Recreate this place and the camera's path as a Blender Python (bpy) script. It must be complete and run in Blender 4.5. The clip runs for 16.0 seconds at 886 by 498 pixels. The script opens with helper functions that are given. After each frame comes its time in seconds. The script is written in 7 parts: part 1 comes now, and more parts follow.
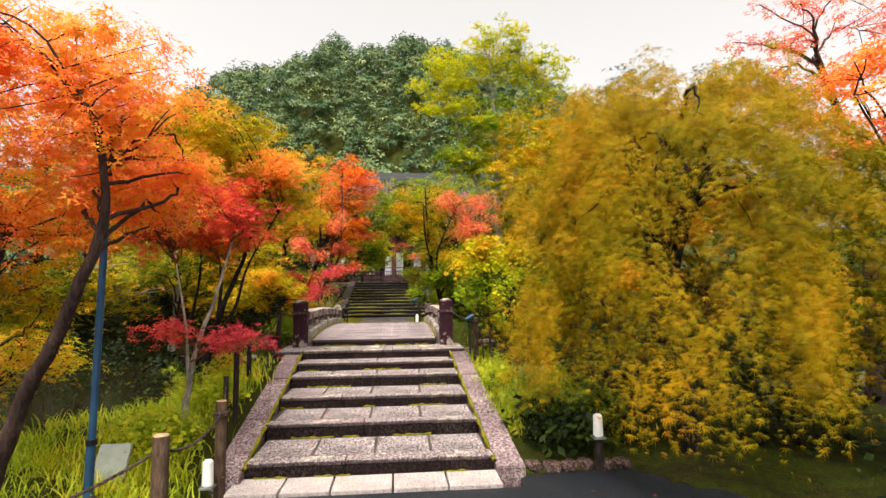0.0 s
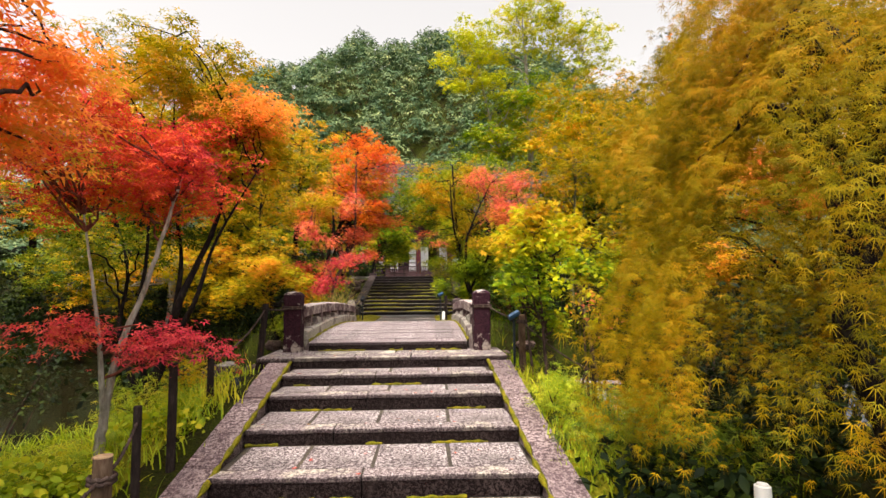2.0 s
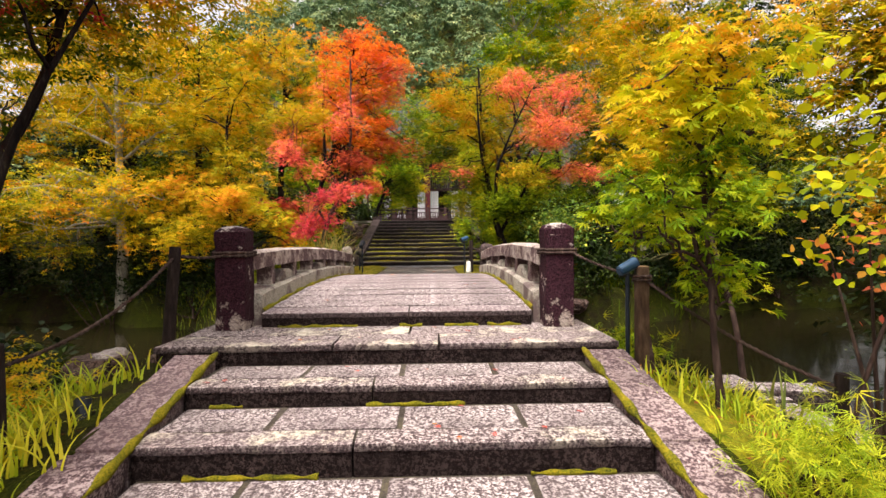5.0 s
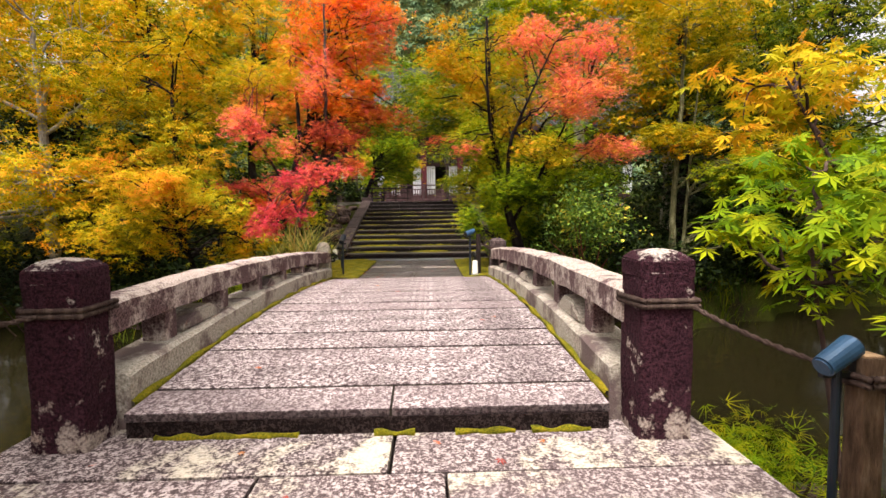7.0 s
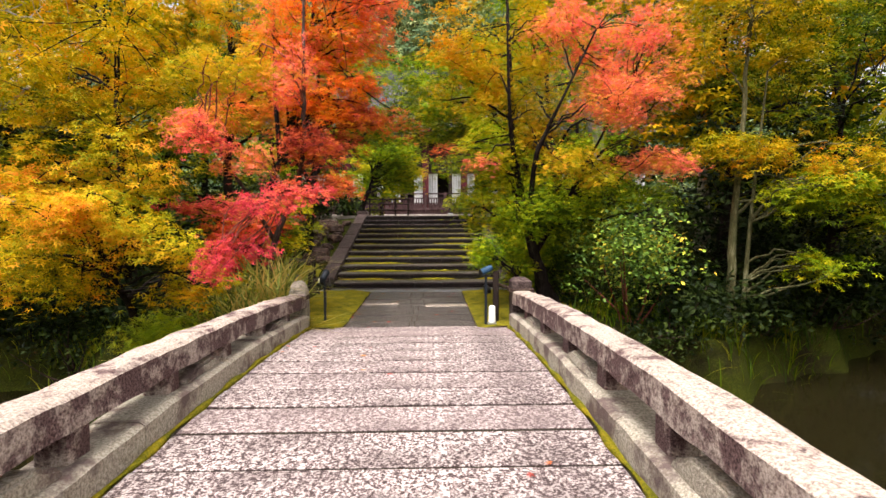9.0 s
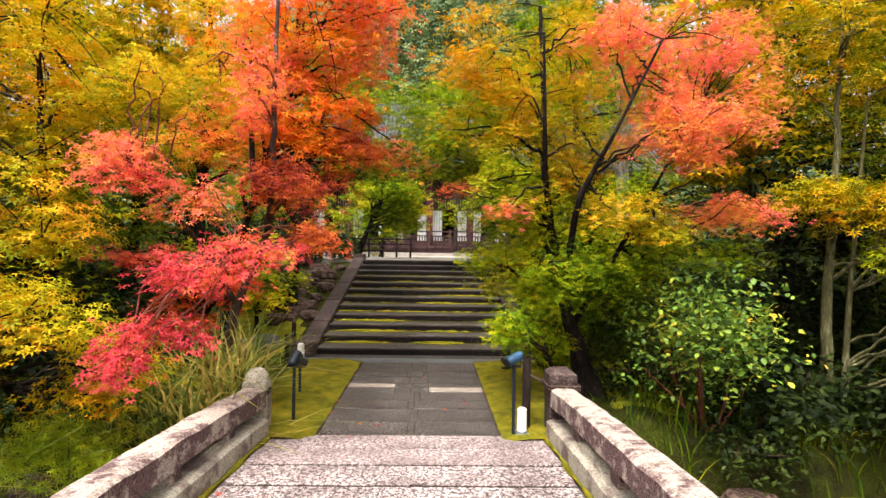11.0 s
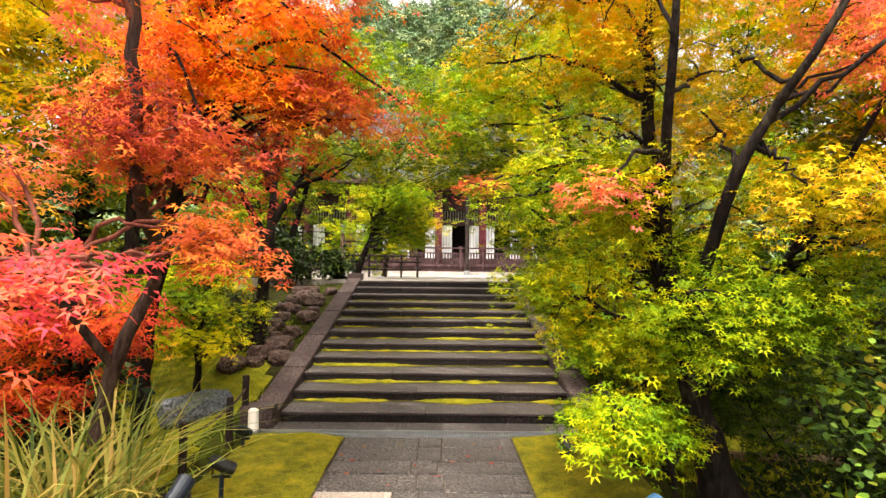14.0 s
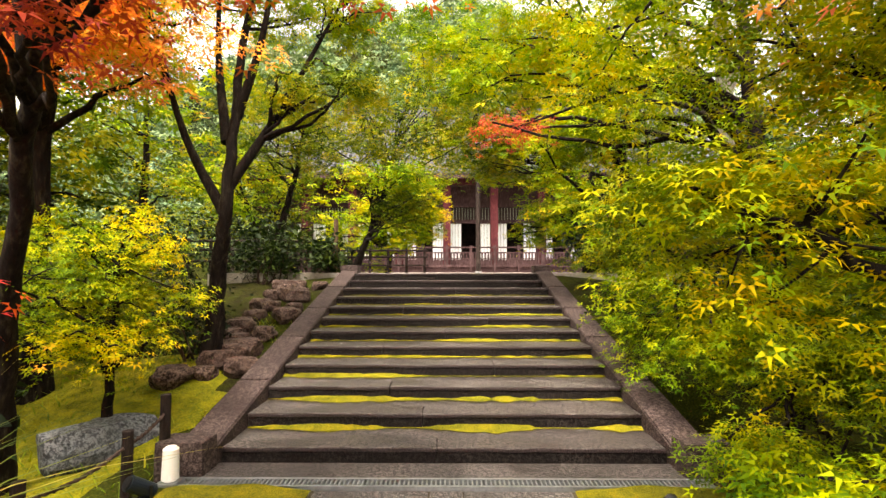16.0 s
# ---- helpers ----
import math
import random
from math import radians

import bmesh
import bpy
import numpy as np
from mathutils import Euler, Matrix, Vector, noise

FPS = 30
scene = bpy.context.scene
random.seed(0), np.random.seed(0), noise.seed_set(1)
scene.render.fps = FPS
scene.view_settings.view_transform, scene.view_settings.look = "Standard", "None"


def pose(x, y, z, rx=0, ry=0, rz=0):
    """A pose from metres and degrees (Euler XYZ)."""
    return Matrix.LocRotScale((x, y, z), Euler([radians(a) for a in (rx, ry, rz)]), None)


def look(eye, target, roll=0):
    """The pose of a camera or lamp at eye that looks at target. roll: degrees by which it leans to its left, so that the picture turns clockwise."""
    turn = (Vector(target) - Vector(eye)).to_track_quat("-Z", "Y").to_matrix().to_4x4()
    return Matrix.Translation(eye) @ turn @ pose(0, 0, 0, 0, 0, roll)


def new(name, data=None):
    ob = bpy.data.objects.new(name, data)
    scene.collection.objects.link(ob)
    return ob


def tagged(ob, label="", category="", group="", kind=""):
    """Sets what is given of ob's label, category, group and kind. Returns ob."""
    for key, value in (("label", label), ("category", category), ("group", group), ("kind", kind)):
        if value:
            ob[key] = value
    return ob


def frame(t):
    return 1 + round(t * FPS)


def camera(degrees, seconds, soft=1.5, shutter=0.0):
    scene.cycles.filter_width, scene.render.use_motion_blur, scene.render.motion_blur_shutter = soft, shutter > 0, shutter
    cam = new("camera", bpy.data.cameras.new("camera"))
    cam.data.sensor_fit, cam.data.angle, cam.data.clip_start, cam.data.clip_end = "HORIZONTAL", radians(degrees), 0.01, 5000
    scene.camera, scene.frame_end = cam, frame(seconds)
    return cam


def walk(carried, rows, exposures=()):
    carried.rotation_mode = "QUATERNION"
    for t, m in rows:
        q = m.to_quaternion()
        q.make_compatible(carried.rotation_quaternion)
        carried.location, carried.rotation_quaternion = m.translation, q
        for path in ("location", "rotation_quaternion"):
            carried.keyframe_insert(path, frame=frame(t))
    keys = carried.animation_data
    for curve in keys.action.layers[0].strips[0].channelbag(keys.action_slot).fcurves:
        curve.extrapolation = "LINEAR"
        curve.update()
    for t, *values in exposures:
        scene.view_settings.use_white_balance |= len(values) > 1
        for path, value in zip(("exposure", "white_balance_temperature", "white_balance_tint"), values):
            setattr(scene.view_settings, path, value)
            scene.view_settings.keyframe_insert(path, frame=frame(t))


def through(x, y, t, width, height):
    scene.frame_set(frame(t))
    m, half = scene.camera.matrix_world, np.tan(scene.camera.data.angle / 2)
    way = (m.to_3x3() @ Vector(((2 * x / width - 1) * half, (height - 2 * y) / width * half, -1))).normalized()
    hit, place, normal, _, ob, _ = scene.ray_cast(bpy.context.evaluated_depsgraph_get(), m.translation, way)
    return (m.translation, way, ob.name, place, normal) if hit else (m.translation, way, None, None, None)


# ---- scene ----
cam = camera(82.6, 16.0)
PATH = [
    (0, (0.515, -10.092, 2.04), (0.684, -8.106, 2.208), -0.6),
    (0.5, (0.607, -9.534, 2.003), (0.755, -7.548, 2.189), -0.4),
    (1, (0.623, -8.905, 1.953), (0.742, -6.917, 2.133), -0.3),
    (1.5, (0.656, -8.334, 1.943), (0.753, -6.344, 2.115), -0.6),
    (2, (0.582, -7.734, 1.897), (0.649, -5.742, 2.06), -0.5),
    (2.5, (0.578, -7.13, 1.843), (0.632, -5.136, 1.988), -0.3),
    (3, (0.549, -6.578, 1.829), (0.597, -4.583, 1.963), -0.6),
    (3.5, (0.475, -6.016, 1.778), (0.513, -4.02, 1.892), -0.6),
    (4, (0.424, -5.495, 1.759), (0.457, -3.497, 1.827), -0.8),
    (4.2, (0.355, -5.289, 1.741), (0.393, -3.289, 1.786), -0.6),
    (6.3, (0.312, -3.081, 1.942), (0.359, -1.084, 1.837), -0.7),
    (6.5, (0.339, -2.879, 2.018), (0.386, -0.882, 1.906), -0.8),
    (7, (0.306, -2.415, 2.081), (0.359, -0.42, 1.944), -0.7),
    (7.5, (0.257, -1.956, 2.112), (0.317, 0.038, 1.97), -0.4),
    (8, (0.261, -1.537, 2.282), (0.326, 0.457, 2.142), -0.5),
    (8.5, (0.174, -1.066, 2.345), (0.239, 0.929, 2.223), -0.3),
    (9, (0.255, -0.659, 2.431), (0.306, 1.336, 2.312), -0.2),
    (9.2, (0.295, -0.507, 2.48), (0.342, 1.489, 2.371), -0.3),
    (11.3, (0.187, 1.246, 2.788), (0.228, 3.246, 2.817), 0.9),
    (11.5, (0.193, 1.387, 2.811), (0.231, 3.387, 2.847), 0.8),
    (12, (0.216, 1.801, 2.804), (0.257, 3.8, 2.847), 0.5),
    (12.5, (0.205, 2.205, 2.806), (0.237, 4.204, 2.864), 0.5),
    (13, (0.149, 2.677, 2.809), (0.181, 4.675, 2.881), 0.5),
    (13.5, (0.137, 3.084, 2.825), (0.165, 5.083, 2.903), 0.6),
    (14, (0.1, 3.517, 2.761), (0.111, 5.515, 2.847), 0.6),
    (14.5, (0.13, 3.945, 2.7), (0.136, 5.943, 2.792), 0.5),
    (15, (0.16, 4.352, 2.649), (0.155, 6.349, 2.749), 0.0),
    (15.5, (0.058, 4.856, 2.566), (0.052, 6.853, 2.67), 0.6),
    (16, (0.032, 5.362, 2.44), (0.014, 7.358, 2.556), 0.0),
]
walk(cam, [(t, look(eye, target, roll)) for t, eye, target, roll in PATH], [(0, 1.22, 7000, 11), (4, 1.24, 7000, 14), (7, 1.32, 7000, 14), (9, 1.36, 7000, 12), (12.5, 1.86, 7000, 9), (16, 2.42, 7900, 11)])

# ---- world, sun ----
SUN_EL, SUN_ROT = radians(66), radians(200)
world = bpy.data.worlds.new("overcast_sky")
scene.world = world
world.use_nodes = True
wn, wl = world.node_tree.nodes, world.node_tree.links
bg = wn["Background"]
sky = wn.new("ShaderNodeTexSky")
sky.sky_type = "NISHITA"
sky.sun_disc = False
sky.sun_elevation, sky.sun_rotation = SUN_EL, SUN_ROT
sky.air_density, sky.dust_density, sky.ozone_density = 1.0, 6.0, 1.0
hs = wn.new("ShaderNodeHueSaturation")
hs.inputs["Saturation"].default_value = 0.12
wl.new(sky.outputs[0], hs.inputs["Color"])
wl.new(hs.outputs[0], bg.inputs["Color"])
bg.inputs["Strength"].default_value = 0.15
sun = new("sun", bpy.data.lights.new("sun", "SUN"))
sun.data.energy, sun.data.angle, sun.data.color = 1.5, radians(20), (1.0, 0.96, 0.9)
sun.matrix_world = look((0, 0, 60), (0 + 60 * math.cos(SUN_EL) * math.sin(SUN_ROT) * -1, 60 * math.cos(SUN_EL) * math.cos(SUN_ROT) * -1, 60 - 60 * math.sin(SUN_EL)))


# ---- small tools ----
rng = np.random.default_rng(7)


def part(name, bm, material, parent, label=""):
    """Links a bmesh as one mesh object under a thing or a part."""
    me = bpy.data.meshes.new(name)
    bm.to_mesh(me)
    bm.free()
    me.materials.append(material)
    ob = new(name, me)
    ob.parent = parent
    if label:
        ob["label"] = label
    return ob


def piece(name, me, parent, m):
    ob = new(name, me)
    ob.parent = parent
    ob.matrix_basis = m
    return ob


def thing(name, label, category, at=(0, 0, 0), group="", kind=""):
    ob = new(name)
    ob.empty_display_size = 0.1
    ob.location = at
    return tagged(ob, label, category, group, kind)


def fast_mesh(name, verts, quads, material, smooth=False):
    me = bpy.data.meshes.new(name)
    verts = np.asarray(verts, dtype=np.float32)
    quads = np.asarray(quads, dtype=np.int32)
    n, k = quads.shape
    me.vertices.add(len(verts))
    me.vertices.foreach_set("co", verts.ravel())
    me.loops.add(k * n)
    me.loops.foreach_set("vertex_index", quads.ravel())
    me.polygons.add(n)
    me.polygons.foreach_set("loop_start", np.arange(0, k * n, k, dtype=np.int32))
    if smooth:
        me.polygons.foreach_set("use_smooth", np.ones(n, dtype=bool))
    me.update(calc_edges=True)
    me.materials.append(material)
    return me


def box(bm, x0, x1, y0, y1, z0, z1, m=None, bevel=0.0):
    r = bmesh.ops.create_cube(bm, size=1.0)
    vs = r["verts"]
    mm = Matrix.Translation(((x0 + x1) / 2, (y0 + y1) / 2, (z0 + z1) / 2)) @ Matrix.Diagonal((x1 - x0, y1 - y0, z1 - z0, 1))
    bmesh.ops.transform(bm, matrix=(m @ mm) if m else mm, verts=vs)
    if bevel:
        es = list({e for v in vs for e in v.link_edges})
        bmesh.ops.bevel(bm, geom=es, offset=bevel, segments=2, affect="EDGES", profile=0.6)
    return vs


def cyl(bm, p0, p1, r0, r1=None, sides=12):
    p0, p1 = Vector(p0), Vector(p1)
    d = p1 - p0
    r = bmesh.ops.create_cone(bm, cap_ends=True, segments=sides, radius1=r0, radius2=r0 if r1 is None else r1, depth=d.length)
    m = Matrix.Translation((p0 + p1) / 2) @ d.to_track_quat("Z", "Y").to_matrix().to_4x4()
    bmesh.ops.transform(bm, matrix=m, verts=r["verts"])
    return r["verts"]


def curve_points(pts, n):
    """A smooth line through the points (Catmull-Rom)."""
    p = np.array(pts, dtype=float)
    p = np.vstack([2 * p[0] - p[1], p, 2 * p[-1] - p[-2]])
    out = []
    m = len(p) - 3
    for t in np.linspace(0, m - 1e-6, n):
        i = int(t)
        u = t - i
        a, b, c, d = p[i], p[i + 1], p[i + 2], p[i + 3]
        out.append(0.5 * (2 * b + (c - a) * u + (2 * a - 5 * b + 4 * c - d) * u * u + (3 * b - a - 3 * c + d) * u ** 3))
    return np.array(out)


def tube(pts, radii, sides=6):
    """Verts and quads of a tube along points."""
    pts = np.asarray(pts)
    n = len(pts)
    radii = np.broadcast_to(np.asarray(radii, dtype=float), (n,))
    t = np.gradient(pts, axis=0)
    t /= np.linalg.norm(t, axis=1)[:, None] + 1e-9
    ref = np.where(np.abs(t[:, 2:3]) > 0.85, np.array([[1.0, 0, 0]]), np.array([[0, 0, 1.0]]))
    ref = np.broadcast_to(ref[n // 2], t.shape)
    a = np.cross(t, ref)
    a /= np.linalg.norm(a, axis=1)[:, None] + 1e-9
    b = np.cross(t, a)
    ang = np.arange(sides) * 2 * np.pi / sides
    v = pts[:, None] + radii[:, None, None] * (a[:, None] * np.cos(ang)[None, :, None] + b[:, None] * np.sin(ang)[None, :, None])
    q = []
    for i in range(n - 1):
        for j in range(sides):
            k = (j + 1) % sides
            q.append((i * sides + j, i * sides + k, (i + 1) * sides + k, (i + 1) * sides + j))
    return v.reshape(-1, 3), q


class Soup:
    """Gathers verts and quads into one mesh."""

    def __init__(self):
        self.v, self.q, self.n = [], [], 0

    def add(self, v, q):
        self.v.append(np.asarray(v, dtype=np.float32))
        self.q.append(np.asarray(q, dtype=np.int32) + self.n)
        self.n += len(v)

    def object(self, name, material, parent=None, smooth=False, label=""):
        ob = new(name, fast_mesh(name, np.vstack(self.v), np.vstack(self.q), material, smooth))
        ob.parent = parent
        if label:
            ob["label"] = label
        return ob


def roughen(bm, amount, scale=3.0, seed=0.0):
    for v in bm.verts:
        v.co += noise.noise_vector(v.co * scale + Vector((seed, seed * 0.7, 0))) * amount


# ---- materials ----
class Mat:
    """A node material and short ways to add nodes."""

    def __init__(self, name):
        self.m = bpy.data.materials.new(name)
        self.m.use_nodes = True
        self.t = self.m.node_tree
        self.b = self.t.nodes["Principled BSDF"]
        self.co = self.t.nodes.new("ShaderNodeTexCoord").outputs["Object"]

    def link(self, a, b):
        self.t.links.new(a, b)

    def noise(self, scale, detail=4.0, rough=0.6, co=None, stretch=None):
        n = self.t.nodes.new("ShaderNodeTexNoise")
        n.inputs["Scale"].default_value, n.inputs["Detail"].default_value, n.inputs["Roughness"].default_value = scale, detail, rough
        src = co or self.co
        if stretch:
            mp = self.t.nodes.new("ShaderNodeMapping")
            mp.inputs["Scale"].default_value = stretch
            self.link(src, mp.inputs[0])
            src = mp.outputs[0]
        self.link(src, n.inputs["Vector"])
        return n.outputs["Fac"]

    def voronoi(self, scale, feature="F1"):
        n = self.t.nodes.new("ShaderNodeTexVoronoi")
        n.feature = feature
        n.inputs["Scale"].default_value = scale
        self.link(self.co, n.inputs["Vector"])
        return n.outputs["Distance"]

    def ramp(self, fac, stops):
        n = self.t.nodes.new("ShaderNodeValToRGB")
        e = n.color_ramp.elements
        while len(e) < len(stops):
            e.new(0.5)
        for k, (p, c) in zip(e, stops):
            k.position = p
            k.color = (*c, 1) if len(c) == 3 else c
        self.link(fac, n.inputs[0])
        return n.outputs[0]

    def mix(self, fac, a, b, blend="MIX"):
        n = self.t.nodes.new("ShaderNodeMix")
        n.data_type, n.blend_type = "RGBA", blend
        for s, v in ((n.inputs[0], fac), (n.inputs[6], a), (n.inputs[7], b)):
            if hasattr(v, "links"):
                self.link(v, s)
            else:
                s.default_value = (*v, 1) if isinstance(v, tuple) else v
        return n.outputs[2]

    def math(self, op, a, b=0.0):
        n = self.t.nodes.new("ShaderNodeMath")
        n.operation = op
        for s, v in zip(n.inputs, (a, b)):
            if hasattr(v, "links"):
                self.link(v, s)
            else:
                s.default_value = v
        return n.outputs[0]

    def finish(self, color, rough=0.7, bump=None, height=0.01, spec=0.3, metal=0.0):
        if hasattr(color, "links"):
            self.link(color, self.b.inputs["Base Color"])
        else:
            self.b.inputs["Base Color"].default_value = (*color, 1)
        if hasattr(rough, "links"):
            self.link(rough, self.b.inputs["Roughness"])
        else:
            self.b.inputs["Roughness"].default_value = rough
        self.b.inputs["Specular IOR Level"].default_value = spec
        self.b.inputs["Metallic"].default_value = metal
        if bump:
            n = self.t.nodes.new("ShaderNodeBump")
            n.inputs["Distance"].default_value = height
            n.inputs["Strength"].default_value = 1.0
            self.link(bump, n.inputs["Height"])
            self.link(n.outputs[0], self.b.inputs["Normal"])
        return self.m

    def random(self):
        return self.t.nodes.new("ShaderNodeObjectInfo").outputs["Random"]

    def island(self):
        return self.t.nodes.new("ShaderNodeNewGeometry").outputs["Random Per Island"]

    def up(self):
        g = self.t.nodes.new("ShaderNodeNewGeometry")
        s = self.t.nodes.new("ShaderNodeSeparateXYZ")
        self.link(g.outputs["Normal"], s.inputs[0])
        return s.outputs["Z"]


def stone_mat(name, dark, mid, light, speck=1.0, scale=1.0, lichen=0.5, rough=0.75, wet=0.0, patch=0.0, dark_sides=0.0, spec=0.14):
    """Weathered granite: speckle, large stains, pale lichen and a little moss."""
    a = Mat(name)
    fine = a.noise(85 * scale, 3, 0.7)
    coarse = a.noise(34 * scale, 3, 0.65)
    stain = a.noise(2.2 * scale, 5, 0.65)
    c = a.ramp(a.math("ADD", a.math("MULTIPLY", fine, 0.55), a.math("MULTIPLY", coarse, 0.45)), [(0.44, dark), (0.5, mid), (0.55, light)])
    c = a.mix(a.ramp(stain, [(0.36, (0, 0, 0)), (0.6, (1, 1, 1))]), c, a.mix(0.6, c, dark), "MIX")
    li = a.ramp(a.noise(6 * scale, 5, 0.7), [(0.58, (0, 0, 0)), (0.66, (lichen, lichen, lichen))])
    c = a.mix(li, c, light)
    c = a.mix(a.math("MULTIPLY", a.random(), 0.35), c, mid)
    if patch:
        pale = a.ramp(a.math("ADD", a.math("MULTIPLY", a.noise(1.7, 5, 0.7), 0.8), a.math("MULTIPLY", fine, 0.2)), [(0.53, (0, 0, 0)), (0.60, (patch,) * 3)])
        c = a.mix(pale, c, (0.62, 0.56, 0.45))
    if dark_sides:
        # dark algae crust on the hewn front faces, plus their shade in the colour
        k = a.ramp(a.math("ADD", a.up(), a.math("MULTIPLY", coarse, 0.9)), [(0.75, (dark_sides,) * 3), (1.05, (0, 0, 0))])
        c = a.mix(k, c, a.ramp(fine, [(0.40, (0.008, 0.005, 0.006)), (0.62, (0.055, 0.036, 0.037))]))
    hgt = a.math("ADD", a.math("MULTIPLY", fine, 0.5), a.math("MULTIPLY", coarse, 0.8))
    r = a.ramp(stain, [(0.35, (rough,) * 3), (0.7, (max(rough - wet, 0.15),) * 3)])
    return a.finish(c, r, hgt, 0.012, spec)


GRANITE = stone_mat("granite_step", (0.022, 0.014, 0.015), (0.20, 0.155, 0.158), (0.74, 0.66, 0.64), lichen=0.4, scale=0.8, dark_sides=0.85)
DECK = stone_mat("granite_deck", (0.036, 0.024, 0.026), (0.23, 0.175, 0.18), (0.70, 0.62, 0.61), lichen=0.25, scale=0.8, dark_sides=0.85)
BASESTONE = stone_mat("granite_pale", (0.22, 0.18, 0.17), (0.40, 0.35, 0.33), (0.6, 0.55, 0.52), lichen=0.3)
PATHSTONE = stone_mat("wet_path_stone", (0.006, 0.005, 0.005), (0.045, 0.038, 0.037), (0.27, 0.235, 0.225), lichen=0.2, rough=0.5, wet=0.22, spec=0.32)
PALE_PATH = stone_mat("pale_path_stone", (0.17, 0.14, 0.125), (0.29, 0.25, 0.22), (0.42, 0.37, 0.33), lichen=0.1)
UPSTONE = stone_mat("dark_step_stone", (0.006, 0.005, 0.005), (0.036, 0.029, 0.029), (0.24, 0.205, 0.195), lichen=0.15, rough=0.5, wet=0.2, dark_sides=1.0, spec=0.32)
STRINGER = stone_mat("stringer_stone", (0.05, 0.030, 0.034), (0.19, 0.13, 0.135), (0.50, 0.40, 0.39), lichen=0.25, scale=0.8)
KERB = stone_mat("dark_kerb_stone", (0.018, 0.012, 0.012), (0.055, 0.037, 0.036), (0.14, 0.105, 0.10), lichen=0.15)
ROCK = stone_mat("garden_rock", (0.018, 0.010, 0.009), (0.07, 0.042, 0.035), (0.19, 0.13, 0.11), scale=0.7, lichen=0.5)
GREYROCK = stone_mat("blue_grey_rock", (0.04, 0.045, 0.053), (0.11, 0.12, 0.14), (0.25, 0.27, 0.30), scale=0.7, lichen=0.2)
# Near-black risers: dark crust, and the shade under the nosings put into the colour
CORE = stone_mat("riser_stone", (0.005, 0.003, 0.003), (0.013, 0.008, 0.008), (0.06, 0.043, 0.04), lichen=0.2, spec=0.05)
# Upper risers: wet stone, with the shade below each tread edge in the colour
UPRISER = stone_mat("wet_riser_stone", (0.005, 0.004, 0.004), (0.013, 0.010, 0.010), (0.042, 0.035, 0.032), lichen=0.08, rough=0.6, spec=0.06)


def parapet_mat():
    """Old bridge stone: dark crust on the sides, bare pale patches where it has flaked."""
    a = Mat("parapet_stone")
    fine = a.noise(80, 3, 0.7)
    flake = a.noise(9, 6, 0.7)
    blot = a.noise(1.6, 4, 0.6)
    dark_sides = a.ramp(fine, [(0.38, (0.040, 0.022, 0.025)), (0.62, (0.17, 0.108, 0.108))])
    bare = a.ramp(fine, [(0.36, (0.20, 0.155, 0.135)), (0.6, (0.50, 0.425, 0.385))])
    topness = a.math("MULTIPLY", a.up(), 0.07)
    k = a.math("ADD", a.math("ADD", a.math("MULTIPLY", flake, 0.62), a.math("MULTIPLY", blot, 0.38)), topness)
    c = a.mix(a.ramp(k, [(0.475, (0, 0, 0)), (0.565, (1, 1, 1))]), dark_sides, bare)
    return a.finish(c, 0.82, a.math("ADD", a.math("MULTIPLY", fine, 0.5), flake), 0.014, 0.12)


PARAPET = parapet_mat()


def beam_mat():
    a = Mat("parapet_base_stone")
    fine = a.noise(70, 3, 0.7)
    c = a.ramp(fine, [(0.36, (0.19, 0.165, 0.13)), (0.62, (0.46, 0.42, 0.36))])
    k = a.ramp(a.noise(3.0, 5, 0.66), [(0.49, (0, 0, 0)), (0.61, (1, 1, 1))])
    c = a.mix(k, c, (0.12, 0.085, 0.08))
    return a.finish(c, 0.85, a.math("ADD", fine, a.noise(9, 4)), 0.012)


BEAM = beam_mat()


def post_mat():
    a = Mat("dark_post_stone")
    fine = a.noise(75, 3, 0.7)
    c = a.ramp(fine, [(0.36, (0.010, 0.0035, 0.006)), (0.64, (0.055, 0.020, 0.029))])
    k = a.ramp(a.math("ADD", a.noise(5.0, 6, 0.7), a.math("MULTIPLY", a.up(), 0.15)), [(0.595, (0, 0, 0)), (0.65, (1, 1, 1))])
    c = a.mix(k, c, a.ramp(fine, [(0.35, (0.25, 0.20, 0.18)), (0.6, (0.55, 0.49, 0.44))]))
    sep = a.t.nodes.new("ShaderNodeSeparateXYZ")
    a.link(a.co, sep.inputs[0])
    foot = a.math("ADD", a.math("MULTIPLY", sep.outputs["Z"], -0.55), a.noise(9.0, 6, 0.7))
    foot = a.ramp(foot, [(0.46, (0, 0, 0)), (0.52, (0.8, 0.8, 0.8))])
    c = a.mix(foot, c, a.ramp(fine, [(0.35, (0.16, 0.12, 0.11)), (0.6, (0.46, 0.39, 0.34))]))
    return a.finish(c, 0.72, a.math("ADD", fine, a.noise(7, 4)), 0.012, 0.06)


POST = post_mat()


